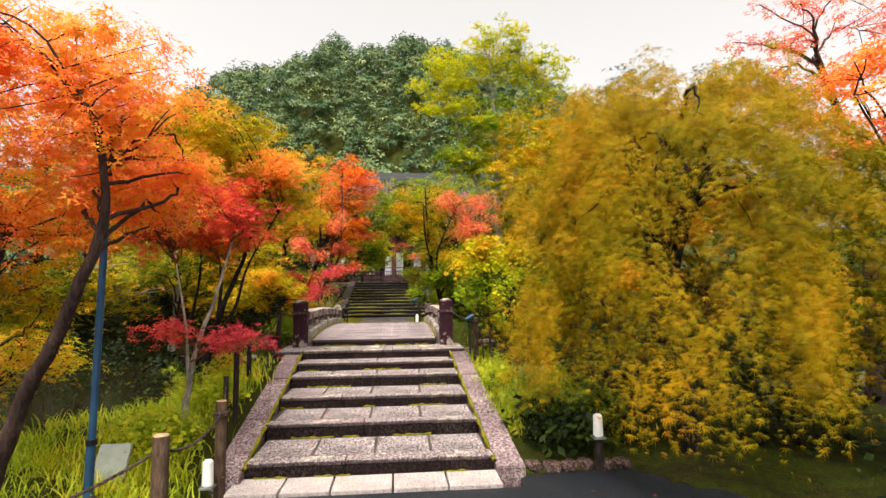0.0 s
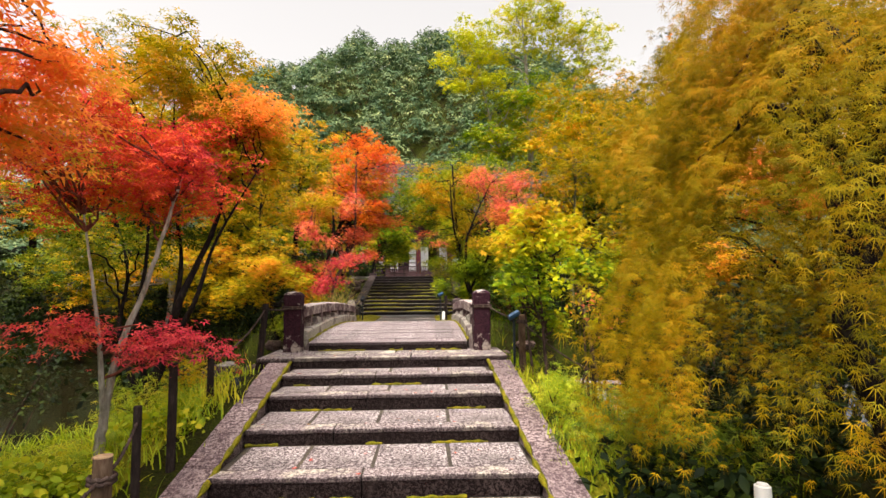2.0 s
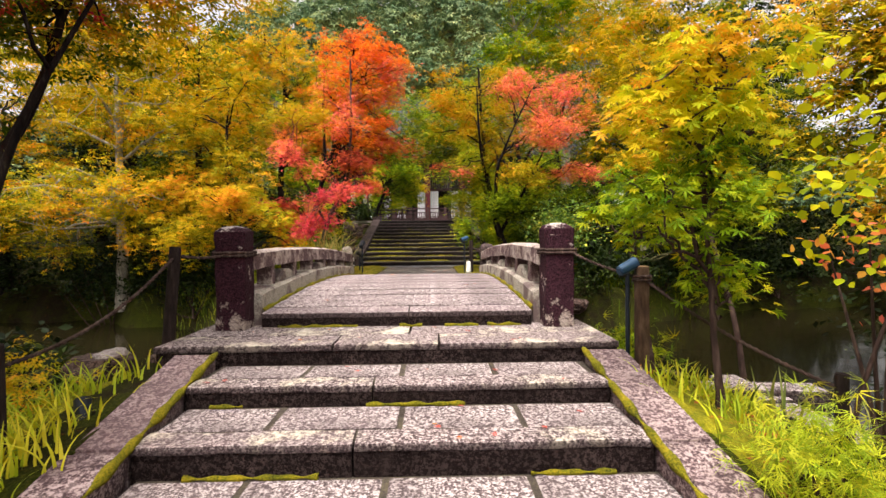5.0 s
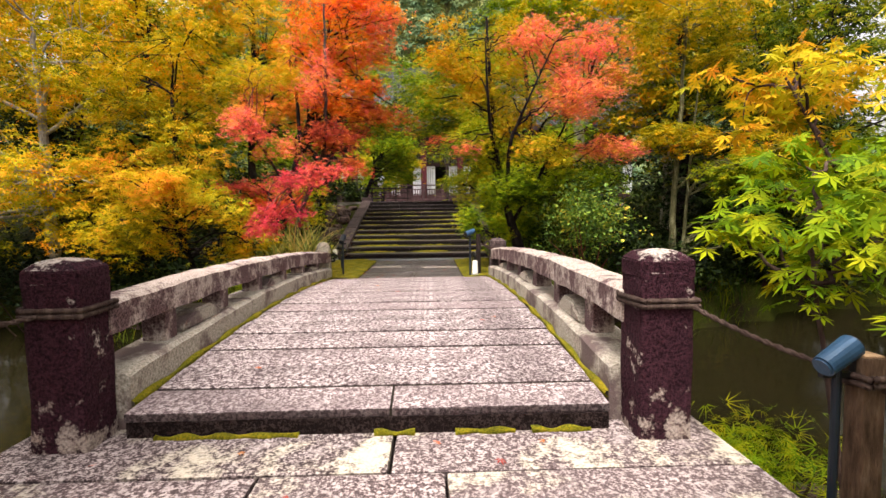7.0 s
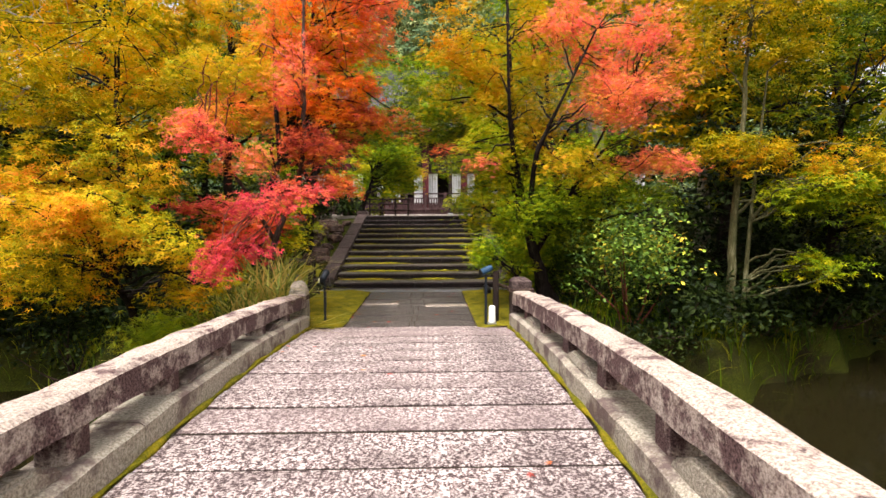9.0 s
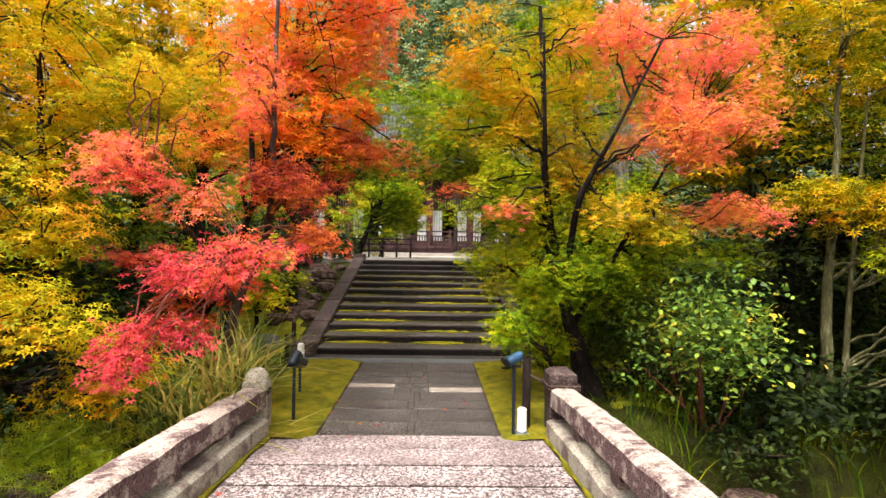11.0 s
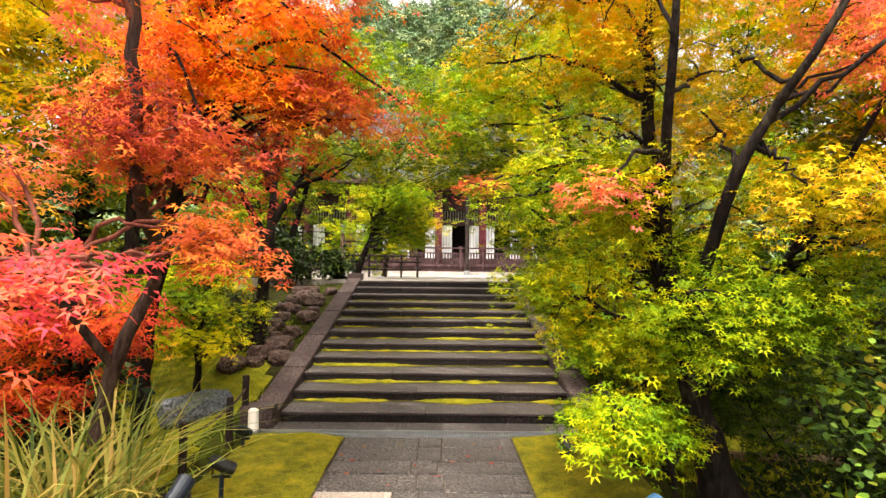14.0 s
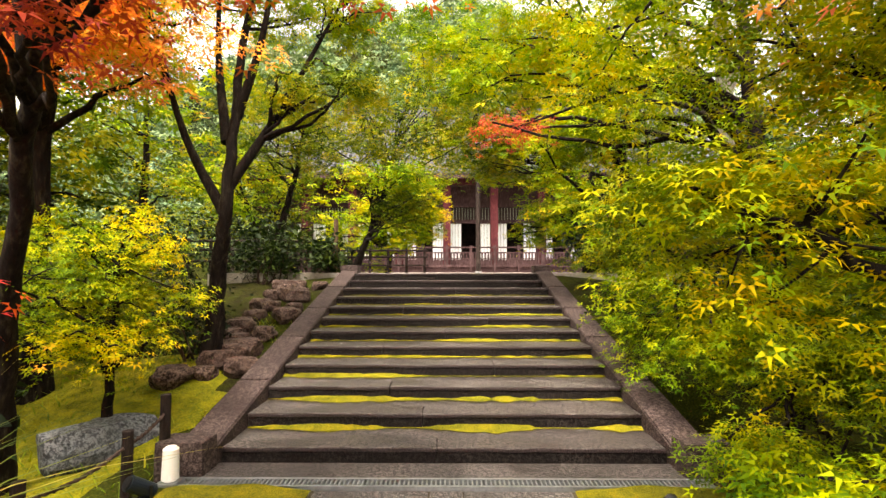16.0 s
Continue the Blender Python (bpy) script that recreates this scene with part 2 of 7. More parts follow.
def ground_mat():
    """Moss and fallen leaves over dark soil."""
    a = Mat("mossy_ground")
    big = a.noise(0.7, 5, 0.65)
    mid = a.noise(5, 5, 0.7)
    fine = a.noise(60, 3, 0.7)
    moss = a.ramp(fine, [(0.3, (0.012, 0.017, 0.003)), (0.55, (0.04, 0.05, 0.006)), (0.75, (0.11, 0.105, 0.012))])
    soil = a.ramp(fine, [(0.3, (0.007, 0.005, 0.003)), (0.7, (0.035, 0.025, 0.014))])
    c = a.mix(a.ramp(a.math("ADD", a.math("MULTIPLY", big, 0.6), a.math("MULTIPLY", mid, 0.4)), [(0.40, (0, 0, 0)), (0.55, (1, 1, 1))]), soil, moss)
    c = a.mix(a.ramp(a.noise(14, 4, 0.75), [(0.64, (0, 0, 0)), (0.70, (1, 1, 1))]), c, (0.12, 0.05, 0.012))
    return a.finish(c, 0.95, a.math("ADD", fine, a.math("MULTIPLY", mid, 2.0)), 0.03, 0.05)


GROUND = ground_mat()


def moss_mat(name, c0, c1, c2):
    a = Mat(name)
    fine = a.noise(90, 3, 0.7)
    mid = a.noise(6, 5, 0.7)
    c = a.ramp(a.math("ADD", a.math("MULTIPLY", fine, 0.5), a.math("MULTIPLY", mid, 0.5)), [(0.35, c0), (0.5, c1), (0.65, c2)])
    return a.finish(c, 0.95, a.math("ADD", fine, mid), 0.02, 0.15)


MOSS = moss_mat("moss", (0.035, 0.042, 0.004), (0.16, 0.15, 0.008), (0.36, 0.27, 0.015))


def asphalt_mat():
    a = Mat("wet_asphalt")
    fine = a.noise(160, 3, 0.75)
    big = a.noise(1.1, 4, 0.6)
    c = a.ramp(fine, [(0.35, (0.006, 0.0075, 0.0095)), (0.6, (0.017, 0.020, 0.025)), (0.75, (0.05, 0.054, 0.06))])
    c = a.mix(a.ramp(big, [(0.4, (0, 0, 0)), (0.65, (0.6, 0.6, 0.6))]), c, (0.018, 0.020, 0.023))
    return a.finish(c, a.ramp(big, [(0.35, (0.55,) * 3), (0.65, (0.4,) * 3)]), fine, 0.006, 0.12)


ASPHALT = asphalt_mat()


def water_mat():
    a = Mat("pond_water")
    m = a.finish((0.012, 0.010, 0.004), 0.08, a.noise(3.0, 3, 0.5), 0.006, 0.12)
    return m


WATER = water_mat()


def bark_mat(name, c0, c1, c2):
    a = Mat(name)
    n = a.noise(26, 5, 0.7, stretch=(1, 1, 0.22))
    b = a.noise(3, 4, 0.6)
    c = a.ramp(a.math("ADD", a.math("MULTIPLY", n, 0.65), a.math("MULTIPLY", b, 0.35)), [(0.35, c0), (0.52, c1), (0.68, c2)])
    return a.finish(c, 0.9, n, 0.02, 0.08)


BARK = bark_mat("dark_bark", (0.004, 0.003, 0.003), (0.014, 0.010, 0.009), (0.05, 0.042, 0.03))
BROWNBARK = bark_mat("brown_bark", (0.016, 0.009, 0.008), (0.055, 0.034, 0.029), (0.14, 0.095, 0.075))
MOSSBARK = bark_mat("mossy_bark", (0.03, 0.03, 0.012), (0.10, 0.095, 0.045), (0.28, 0.27, 0.18))
PALEBARK = bark_mat("pale_bark", (0.10, 0.09, 0.07), (0.30, 0.27, 0.23), (0.5, 0.47, 0.42))
REDBARK = bark_mat("reddish_bark", (0.05, 0.014, 0.010), (0.16, 0.05, 0.035), (0.28, 0.12, 0.08))
WOOD = bark_mat("weathered_wood", (0.03, 0.018, 0.012), (0.10, 0.062, 0.04), (0.19, 0.14, 0.10))
DARKWOOD = bark_mat("dark_wood", (0.010, 0.007, 0.007), (0.028, 0.020, 0.018), (0.06, 0.045, 0.04))
CUTWOOD = bark_mat("cut_wood", (0.22, 0.13, 0.07), (0.36, 0.24, 0.14), (0.46, 0.34, 0.22))


def leaf_mat(name, stops, through=0.4, gloss=0.08, spread=0.55, scale=0.9):
    """Leaves that let light through; colour varies leaf by leaf and branch by branch."""
    a = Mat(name)
    big = a.noise(scale, 3, 0.6)
    k = a.math("ADD", a.math("MULTIPLY", a.island(), spread), a.math("MULTIPLY", big, 1.7))
    k = a.math("SUBTRACT", k, 0.35 + spread / 2)
    c = a.ramp(k, stops)
    tr = a.t.nodes.new("ShaderNodeBsdfTranslucent")
    mx = a.t.nodes.new("ShaderNodeMixShader")
    mx.inputs[0].default_value = through
    m = a.finish(c, 0.6, None, 0, gloss)
    a.link(c, tr.inputs["Color"])
    a.link(a.b.outputs[0], mx.inputs[1])
    a.link(tr.outputs[0], mx.inputs[2])
    a.link(mx.outputs[0], a.t.nodes["Material Output"].inputs["Surface"])
    return m


L_ORANGE = leaf_mat("orange_leaves", [(0.12, (0.56, 0.34, 0.03)), (0.38, (0.88, 0.36, 0.05)), (0.7, (0.92, 0.27, 0.06)), (0.95, (0.78, 0.11, 0.04))], 0.52)
L_DEEPORANGE = leaf_mat("deep_orange_leaves", [(0.1, (0.74, 0.36, 0.015)), (0.4, (0.88, 0.24, 0.015)), (0.68, (0.76, 0.12, 0.025)), (0.95, (0.42, 0.05, 0.03))])
L_RED = leaf_mat("red_leaves", [(0.1, (0.66, 0.20, 0.02)), (0.4, (0.72, 0.095, 0.03)), (0.7, (0.55, 0.045, 0.04)), (0.95, (0.28, 0.022, 0.03))])
L_RUST = leaf_mat("rust_red_leaves", [(0.1, (0.58, 0.20, 0.018)), (0.4, (0.54, 0.11, 0.03)), (0.7, (0.40, 0.055, 0.035)), (0.95, (0.20, 0.025, 0.024))])
L_PINK = leaf_mat("crimson_leaves", [(0.1, (0.72, 0.16, 0.06)), (0.4, (0.68, 0.075, 0.085)), (0.7, (0.50, 0.035, 0.065)), (0.95, (0.26, 0.02, 0.035))])
L_CORAL = leaf_mat("coral_leaves", [(0.1, (0.56, 0.40, 0.02)), (0.36, (0.85, 0.27, 0.075)), (0.62, (0.85, 0.18, 0.125)), (0.95, (0.74, 0.085, 0.11))])
L_OLIVE = leaf_mat("olive_leaves", [(0.1, (0.07, 0.10, 0.003)), (0.38, (0.31, 0.28, 0.006)), (0.65, (0.56, 0.36, 0.008)), (0.95, (0.72, 0.24, 0.012))], 0.36)
L_LACE = leaf_mat("lace_leaves", [(0.05, (0.07, 0.075, 0.003)), (0.35, (0.23, 0.185, 0.004)), (0.65, (0.38, 0.245, 0.006)), (0.95, (0.55, 0.25, 0.010))], 0.35)
L_GREEN = leaf_mat("green_leaves", [(0.1, (0.012, 0.030, 0.002)), (0.4, (0.075, 0.125, 0.005)), (0.7, (0.22, 0.23, 0.007)), (0.95, (0.40, 0.30, 0.01))])
L_LIME = leaf_mat("lime_leaves", [(0.1, (0.045, 0.11, 0.004)), (0.4, (0.17, 0.28, 0.006)), (0.7, (0.36, 0.39, 0.008)), (0.95, (0.60, 0.40, 0.014))], 0.32)
# Deep green, darker than L_GREEN: shade under the crowns sits in the colour
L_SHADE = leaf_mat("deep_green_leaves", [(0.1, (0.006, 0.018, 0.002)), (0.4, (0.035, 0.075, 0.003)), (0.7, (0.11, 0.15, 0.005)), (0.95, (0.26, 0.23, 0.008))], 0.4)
L_SPRAY = leaf_mat("mid_green_leaves", [(0.1, (0.035, 0.085, 0.003)), (0.4, (0.14, 0.22, 0.005)), (0.7, (0.33, 0.34, 0.006)), (0.95, (0.58, 0.40, 0.01))], 0.3)
L_MEADOW = leaf_mat("meadow_blades", [(0.1, (0.18, 0.28, 0.01)), (0.5, (0.42, 0.52, 0.02)), (0.9, (0.66, 0.58, 0.03))], 0.4, 0.3, 0.7)
L_YELLOW = leaf_mat("yellow_leaves", [(0.1, (0.22, 0.32, 0.008)), (0.4, (0.46, 0.46, 0.010)), (0.7, (0.66, 0.46, 0.012)), (0.95, (0.80, 0.32, 0.03))])
L_TALL = leaf_mat("bright_yellow_green_leaves", [(0.1, (0.22, 0.30, 0.01)), (0.4, (0.44, 0.47, 0.012)), (0.7, (0.62, 0.56, 0.015)), (0.95, (0.70, 0.52, 0.02))])
L_GOLD = leaf_mat("gold_orange_leaves", [(0.1, (0.20, 0.24, 0.010)), (0.4, (0.45, 0.39, 0.012)), (0.68, (0.70, 0.40, 0.016)), (0.95, (0.82, 0.27, 0.03))])
# Evergreen leaves taken to near-black: deep shade is part of the colour
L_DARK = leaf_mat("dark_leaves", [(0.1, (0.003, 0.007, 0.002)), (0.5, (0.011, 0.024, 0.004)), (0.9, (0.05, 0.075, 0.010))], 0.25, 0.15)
L_SHRUB = leaf_mat("shrub_leaves", [(0.1, (0.045, 0.10, 0.014)), (0.45, (0.12, 0.23, 0.024)), (0.75, (0.26, 0.35, 0.035)), (0.98, (0.76, 0.50, 0.04))], 0.25, 0.35, 0.8)
L_GRASS = leaf_mat("grass_blades", [(0.1, (0.05, 0.09, 0.014)), (0.5, (0.19, 0.23, 0.035)), (0.8, (0.42, 0.37, 0.085)), (0.98, (0.56, 0.38, 0.12))], 0.35, 0.3, 0.8)
L_FERN = leaf_mat("fern_fronds", [(0.1, (0.05, 0.10, 0.005)), (0.5, (0.17, 0.25, 0.010)), (0.9, (0.42, 0.38, 0.018))], 0.35, 0.3, 0.7)
L_FAR = leaf_mat("far_forest_leaves", [(0.1, (0.028, 0.07, 0.036)), (0.42, (0.08, 0.14, 0.062)), (0.7, (0.19, 0.25, 0.10)), (0.95, (0.36, 0.36, 0.13))], 0.15, 0.15, 0.35, 0.16)


def plain(name, color, rough=0.5, metal=0.0, wear=0.15, scale=8):
    a = Mat(name)
    n = a.noise(scale, 5, 0.65)
    c = a.mix(a.ramp(n, [(0.4, (0, 0, 0)), (0.7, (1, 1, 1))]), color, tuple(v * (1 - wear) for v in color))
    return a.finish(c, rough, a.noise(scale * 6, 3), 0.002, 0.4, metal)


BLUE_PAINT = plain("blue_painted_metal", (0.024, 0.075, 0.15), 0.4, 0.2, 0.4)
NAVY_METAL = plain("dark_navy_metal", (0.008, 0.014, 0.024), 0.45, 0.2)
BLACK_METAL = plain("black_metal", (0.012, 0.012, 0.013), 0.4, 0.3)
WHITE_PLASTIC = plain("white_lantern_plastic", (0.82, 0.80, 0.77), 0.5, 0, 0.08)
GREY_STEEL = plain("galvanised_steel", (0.38, 0.40, 0.42), 0.4, 0.8, 0.3, 20)
PALE_BOARD = plain("pale_board", (0.26, 0.29, 0.24), 0.6, 0, 0.25)
ROPE = bark_mat("rope_fibre", (0.018, 0.011, 0.010), (0.06, 0.040, 0.034), (0.14, 0.10, 0.085))
SHOJI = plain("white_paper_screen", (0.82, 0.84, 0.86), 0.8, 0, 0.05)
REDWOOD = bark_mat("red_brown_timber", (0.03, 0.008, 0.010), (0.075, 0.018, 0.022), (0.13, 0.04, 0.04))
TIMBER = bark_mat("dark_temple_timber", (0.025, 0.014, 0.015), (0.06, 0.034, 0.036), (0.12, 0.075, 0.075))
TILE = plain("grey_roof_tile", (0.07, 0.072, 0.078), 0.5, 0, 0.35, 6)
GRAVEL = stone_mat("pale_gravel", (0.20, 0.175, 0.16), (0.34, 0.31, 0.28), (0.5, 0.46, 0.42))
DIRT = moss_mat("joint_dirt", (0.008, 0.006, 0.005), (0.022, 0.017, 0.012), (0.05, 0.045, 0.02))
MORTAR = moss_mat("old_mortar", (0.03, 0.024, 0.018), (0.075, 0.062, 0.05), (0.13, 0.115, 0.07))
BANKMOSS = moss_mat("bank_moss", (0.04, 0.05, 0.003), (0.19, 0.19, 0.009), (0.40, 0.35, 0.018))
L_FALLEN = leaf_mat("fallen_leaves", [(0.1, (0.45, 0.20, 0.02)), (0.5, (0.55, 0.06, 0.03)), (0.9, (0.30, 0.04, 0.03))], 0.2, 0.1, 0.9)


# ---- ground ----
PATH_Z, TOP_Z, WATER_Z = 1.08, 2.52, -0.12
STAIR_Y0, STAIR_DY, STAIR_DZ = 9.15, 0.477, 0.121


def smooth(a, b, v):
    u = np.clip((v - a) / (b - a), 0, 1)
    return u * u * (3 - 2 * u)


def ridge(x):
    return 79 - 0.0042 * (x - 6) ** 2 * np.where(x < 6, 1.0, 1.6) + 2.5 * np.sin(x * 0.21) + 1.5 * np.sin(x * 0.53)


def height(x, y):
    """Height of the ground sheet."""
    x, y = np.asarray(x, float), np.asarray(y, float)
    ax = np.abs(x)
    near = 0.03 + 0.75 * smooth(-4.9, -0.9, y) * (1 - smooth(1.5, 3.6, ax)) + 0.12 * smooth(1.6, 2.6, ax) * smooth(-9, -6, y) * (x < 0) + 0.06 * smooth(-6, -4.5, y)
    far = 0.2 + 0.85 * smooth(5.0, 6.0, y) * (1 - 0.55 * smooth(2.2, 5.5, ax)) + 0.4 * smooth(7, 12, y) * smooth(2.5, 6, ax)
    slope = np.clip((y - STAIR_Y0) * STAIR_DZ / STAIR_DY, 0, TOP_Z - PATH_Z)
    far = far + slope * (1 - 0.12 * smooth(2.5, 6, ax))
    far = np.where((ax < 1.75) & (y > 8.8), np.minimum(far, PATH_Z + slope) - 0.22 * (y < 14.7), far)
    yn = np.where(x < 0, -0.1 - 0.85 * np.clip(ax - 1.9, 0, 8), 0.35 - 0.28 * np.clip(ax - 1.9, 0, 30))
    yf = np.where(x < 0, 5.0 + 0.5 * np.clip(ax - 2, 0, 6), 4.9 + 0.55 * np.clip(ax - 2, 0, 7))
    w = 0.16 * np.sin(2.3 * x + 1.0) + 0.1 * np.sin(5.1 * x)
    pond = smooth(-0.25, 0.45, y - yn - w) * smooth(-0.35, 0.45, yf - y + w)
    z = near + (far - near) * smooth(1.5, 4.0, y)
    z = z * (1 - pond) + (-0.55) * pond
    hill = smooth(58, 165, y) * ridge(x) * (1 - smooth(110, 260, ax))
    z = z + np.clip(hill, 0, None)
    wob = 0.05 * np.sin(1.7 * x + 0.6 * y) * np.sin(1.3 * y - 0.4 * x) + 0.02 * np.sin(6.1 * x + 2 * y) * np.sin(5.3 * y)
    z = z + wob * smooth(1.7, 2.4, ax) * smooth(-5.5, -4.5, y)
    steps = (np.abs(x - 0.06 + 0.032 * y) < 1.55) & (y > -5.1) & (y < 0.2)
    z = np.where(steps, np.minimum(z, -0.1), z)
    road = (y < -4.45) & (x > -1.5 + np.clip(-5.4 - y, 0, 20) * -0.75 + 0.35) & (x < 3.2 + np.clip(-4.9 - y, 0, 20) * 1.35)
    return np.where(road, -0.06, z)


def ground_sheet():
    def axis(lo, hi, a, b, step):
        inner = np.arange(lo, hi + 1e-6, step)
        left = lo - np.geomspace(step, lo - a, 34)[::-1]
        right = hi + np.geomspace(step, b - hi, 46)
        return np.concatenate([left, inner, right])
    xs = axis(-9, 9, -420, 420, 0.16)
    ys = axis(-11, 17, -420, 420, 0.16)
    X, Y = np.meshgrid(xs, ys)
    V = np.stack([X, Y, height(X, Y)], -1).reshape(-1, 3)
    nx, ny = len(xs), len(ys)
    i = np.arange(nx * ny).reshape(ny, nx)
    Q = np.stack([i[:-1, :-1], i[:-1, 1:], i[1:, 1:], i[1:, :-1]], -1).reshape(-1, 4)
    ob = new("ground", fast_mesh("ground", V, Q, GROUND, True))
    tagged(ob, "mossy garden ground with soil and fallen leaves", "ground", kind="structure")


ground_sheet()

def moss_bank(x0, x1, y0, y1):
    """A moss carpet that follows the ground."""
    xs, ys = np.arange(x0, x1, 0.12), np.arange(y0, y1, 0.12)
    X, Y = np.meshgrid(xs, ys)
    edge = np.minimum.reduce([X - x0, x1 - X, Y - y0, y1 - Y])
    wav = 0.12 * np.sin(4 * X + 1) * np.sin(3 * Y)
    Z = height(X, Y) + np.where(edge + wav < 0.2, -0.06, 0.022 + 0.012 * np.sin(9 * X) * np.sin(8 * Y))
    i = np.arange(X.size).reshape(X.shape)
    Q = np.stack([i[:-1, :-1], i[:-1, 1:], i[1:, 1:], i[1:, :-1]], -1).reshape(-1, 4)
    ob = new("moss_carpet", fast_mesh("moss_carpet", np.stack([X, Y, Z], -1).reshape(-1, 3), Q, BANKMOSS, True))
    tagged(ob, "bright green moss carpet on the garden slope", "moss", kind="structure")


moss_bank(-5.0, -1.98, 6.4, 11.6)
moss_bank(1.98, 4.2, 6.2, 9.2)
moss_bank(1.62, 3.4, -3.9, -0.5)
moss_bank(-3.6, -1.62, -4.6, -0.7)

bm = bmesh.new()
vs = [bm.verts.new(v) for v in ((-40, -13, WATER_Z), (40, -13, WATER_Z), (40, 14, WATER_Z), (-40, 14, WATER_Z))]
bm.faces.new(vs)
water = part("water", bm, WATER, None)
tagged(water, "dark still pond water reflecting trees", "water", kind="structure")


def road():
    """The asphalt forecourt, a thin sheet over the ground."""
    bm = bmesh.new()
    edge = [(-1.25, -4.86), (1.75, -4.86), (1.8, -4.55), (2.9, -4.4), (3.6, -5.0), (4.6, -6.6), (9.5, -9.0), (9.5, -18), (-9, -18), (-6, -12), (-2.3, -7.2), (-1.45, -5.6)]
    top = [bm.verts.new((x, y, 0.052)) for x, y in edge]
    bm.faces.new(top)
    r = bmesh.ops.extrude_face_region(bm, geom=bm.faces[:])
    bmesh.ops.translate(bm, vec=(0, 0, -0.3), verts=[v for v in r["geom"] if isinstance(v, bmesh.types.BMVert)])
    bmesh.ops.recalc_face_normals(bm, faces=bm.faces)
    tagged(part("road", bm, ASPHALT, None), "damp dark grey asphalt forecourt", "road", kind="structure")


road()


# ---- lower stone steps ----
LOW = [(-4.45, 0.25), (-3.56, 0.425), (-2.70, 0.57), (-1.92, 0.735), (-1.32, 0.86)]
LAND_Y, LAND_Z = -0.76, 1.0


def mid_x(y):
    return 0.06 - 0.032 * y


def slab_mesh(name, w, d, h, material, bev=0.012, seed=0, rough_amt=0.006):
    bm = bmesh.new()
    box(bm, -w / 2, w / 2, -d / 2, d / 2, -h, 0, bevel=bev)
    roughen(bm, rough_amt, 7, seed)
    me = bpy.data.meshes.new(name)
    bm.to_mesh(me)
    bm.free()
    me.materials.append(material)
    return me


def lower_steps():
    st = thing("stone_steps", "worn pale granite steps with mossy joints", "steps", kind="structure")
    edges = LOW + [(LAND_Y, LAND_Z)]
    hw = 1.33
    # paving slabs before the first step
    x = mid_x(-4.8) - 1.42
    for k, w in enumerate((0.52, 0.50, 0.62, 0.56, 0.56)):
        piece("base_slab", slab_mesh("base_slab", w - 0.018, 0.42, 0.16, BASESTONE, seed=k), st, pose(x + w / 2, -4.66, 0.095, 0, 0, 0.6 * (k % 2)))
        x += w
    for i, (y, z) in enumerate(LOW):
        yn = edges[i + 1][0]
        c = mid_x(y)
        # nosing: long stones across the front of the tread
        rise = z - (LOW[i - 1][1] if i else 0.09)
        cuts = [-hw, -hw + 1.05 + 0.2 * math.sin(i * 2.2), hw]
        for a, b in zip(cuts, cuts[1:]):
            me = bpy.data.meshes.new("nosing")
            b2 = bmesh.new()
            box(b2, a + 0.004, b - 0.004, 0, 0.20, -0.045, 0, bevel=0.014)
            bmesh.ops.subdivide_edges(b2, edges=[e for e in b2.edges if e.calc_length() > 0.5], cuts=9)
            roughen(b2, 0.010, 5, i * 3.1)
            b2.to_mesh(me)
            b2.free()
            me.materials.append(STEPSTONE)
            piece("nosing", me, st, pose(c, y, z))
            # dark riser below the nosing, the nosing's shade included in its colour
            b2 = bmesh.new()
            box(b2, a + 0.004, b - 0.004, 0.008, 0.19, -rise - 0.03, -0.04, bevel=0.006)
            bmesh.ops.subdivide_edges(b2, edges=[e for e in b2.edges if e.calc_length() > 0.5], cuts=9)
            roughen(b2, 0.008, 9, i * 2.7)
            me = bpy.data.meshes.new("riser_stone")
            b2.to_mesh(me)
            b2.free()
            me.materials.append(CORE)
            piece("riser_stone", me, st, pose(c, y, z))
        # patches of moss along the foot of the riser
        for q in range(3):
            a0 = -hw + 0.1 + 0.85 * q + 0.3 * math.sin(i * 2.3 + q * 4)
            t = np.linspace(a0, a0 + 0.35 + 0.2 * math.sin(q * 3 + i), 22)
            t = np.clip(t, -hw + 0.02, hw - 0.02)
            sp = Soup()
            sp.add(*tube(np.stack([c + t, np.full(22, y - 0.008), np.full(22, z - rise + 0.004)], 1), 0.013 + 0.009 * np.sin(t * 37 + i) * np.sin(t * 11), 6))
            sp.object("moss_tuft", MOSS, st)
        # tread slabs behind it
        d = yn - y - 0.20
        n = 4
        xs = [-hw, -hw + 0.62, -hw + 1.30, -hw + 1.98, hw]
        for k in range(n):
            a, b = xs[k] + 0.05 * math.sin(i * 1.7 + k), xs[k + 1] + 0.05 * math.sin(i * 1.7 + k + 1)
            a, b = max(a, -hw), min(b, hw)
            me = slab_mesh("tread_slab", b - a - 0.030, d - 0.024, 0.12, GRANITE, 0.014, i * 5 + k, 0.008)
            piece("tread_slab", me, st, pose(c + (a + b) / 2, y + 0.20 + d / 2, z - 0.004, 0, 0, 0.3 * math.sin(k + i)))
    # core below the treads, seen in the joints
    for s in (-1, 1):
        t = np.linspace(0, 1, 80)
        yy = -4.5 + 3.7 * t
        sp = Soup()
        sp.add(*tube(np.stack([mid_x(yy) + s * (hw - 0.005), yy, 0.20 + 0.76 * t], 1), 0.022 + 0.016 * np.sin(t * 70) * np.sin(t * 23), 6))
        sp.object("moss_seam", MOSS, st)
    bm = bmesh.new()
    for i, (y, z) in enumerate(LOW):
        c = mid_x(y)
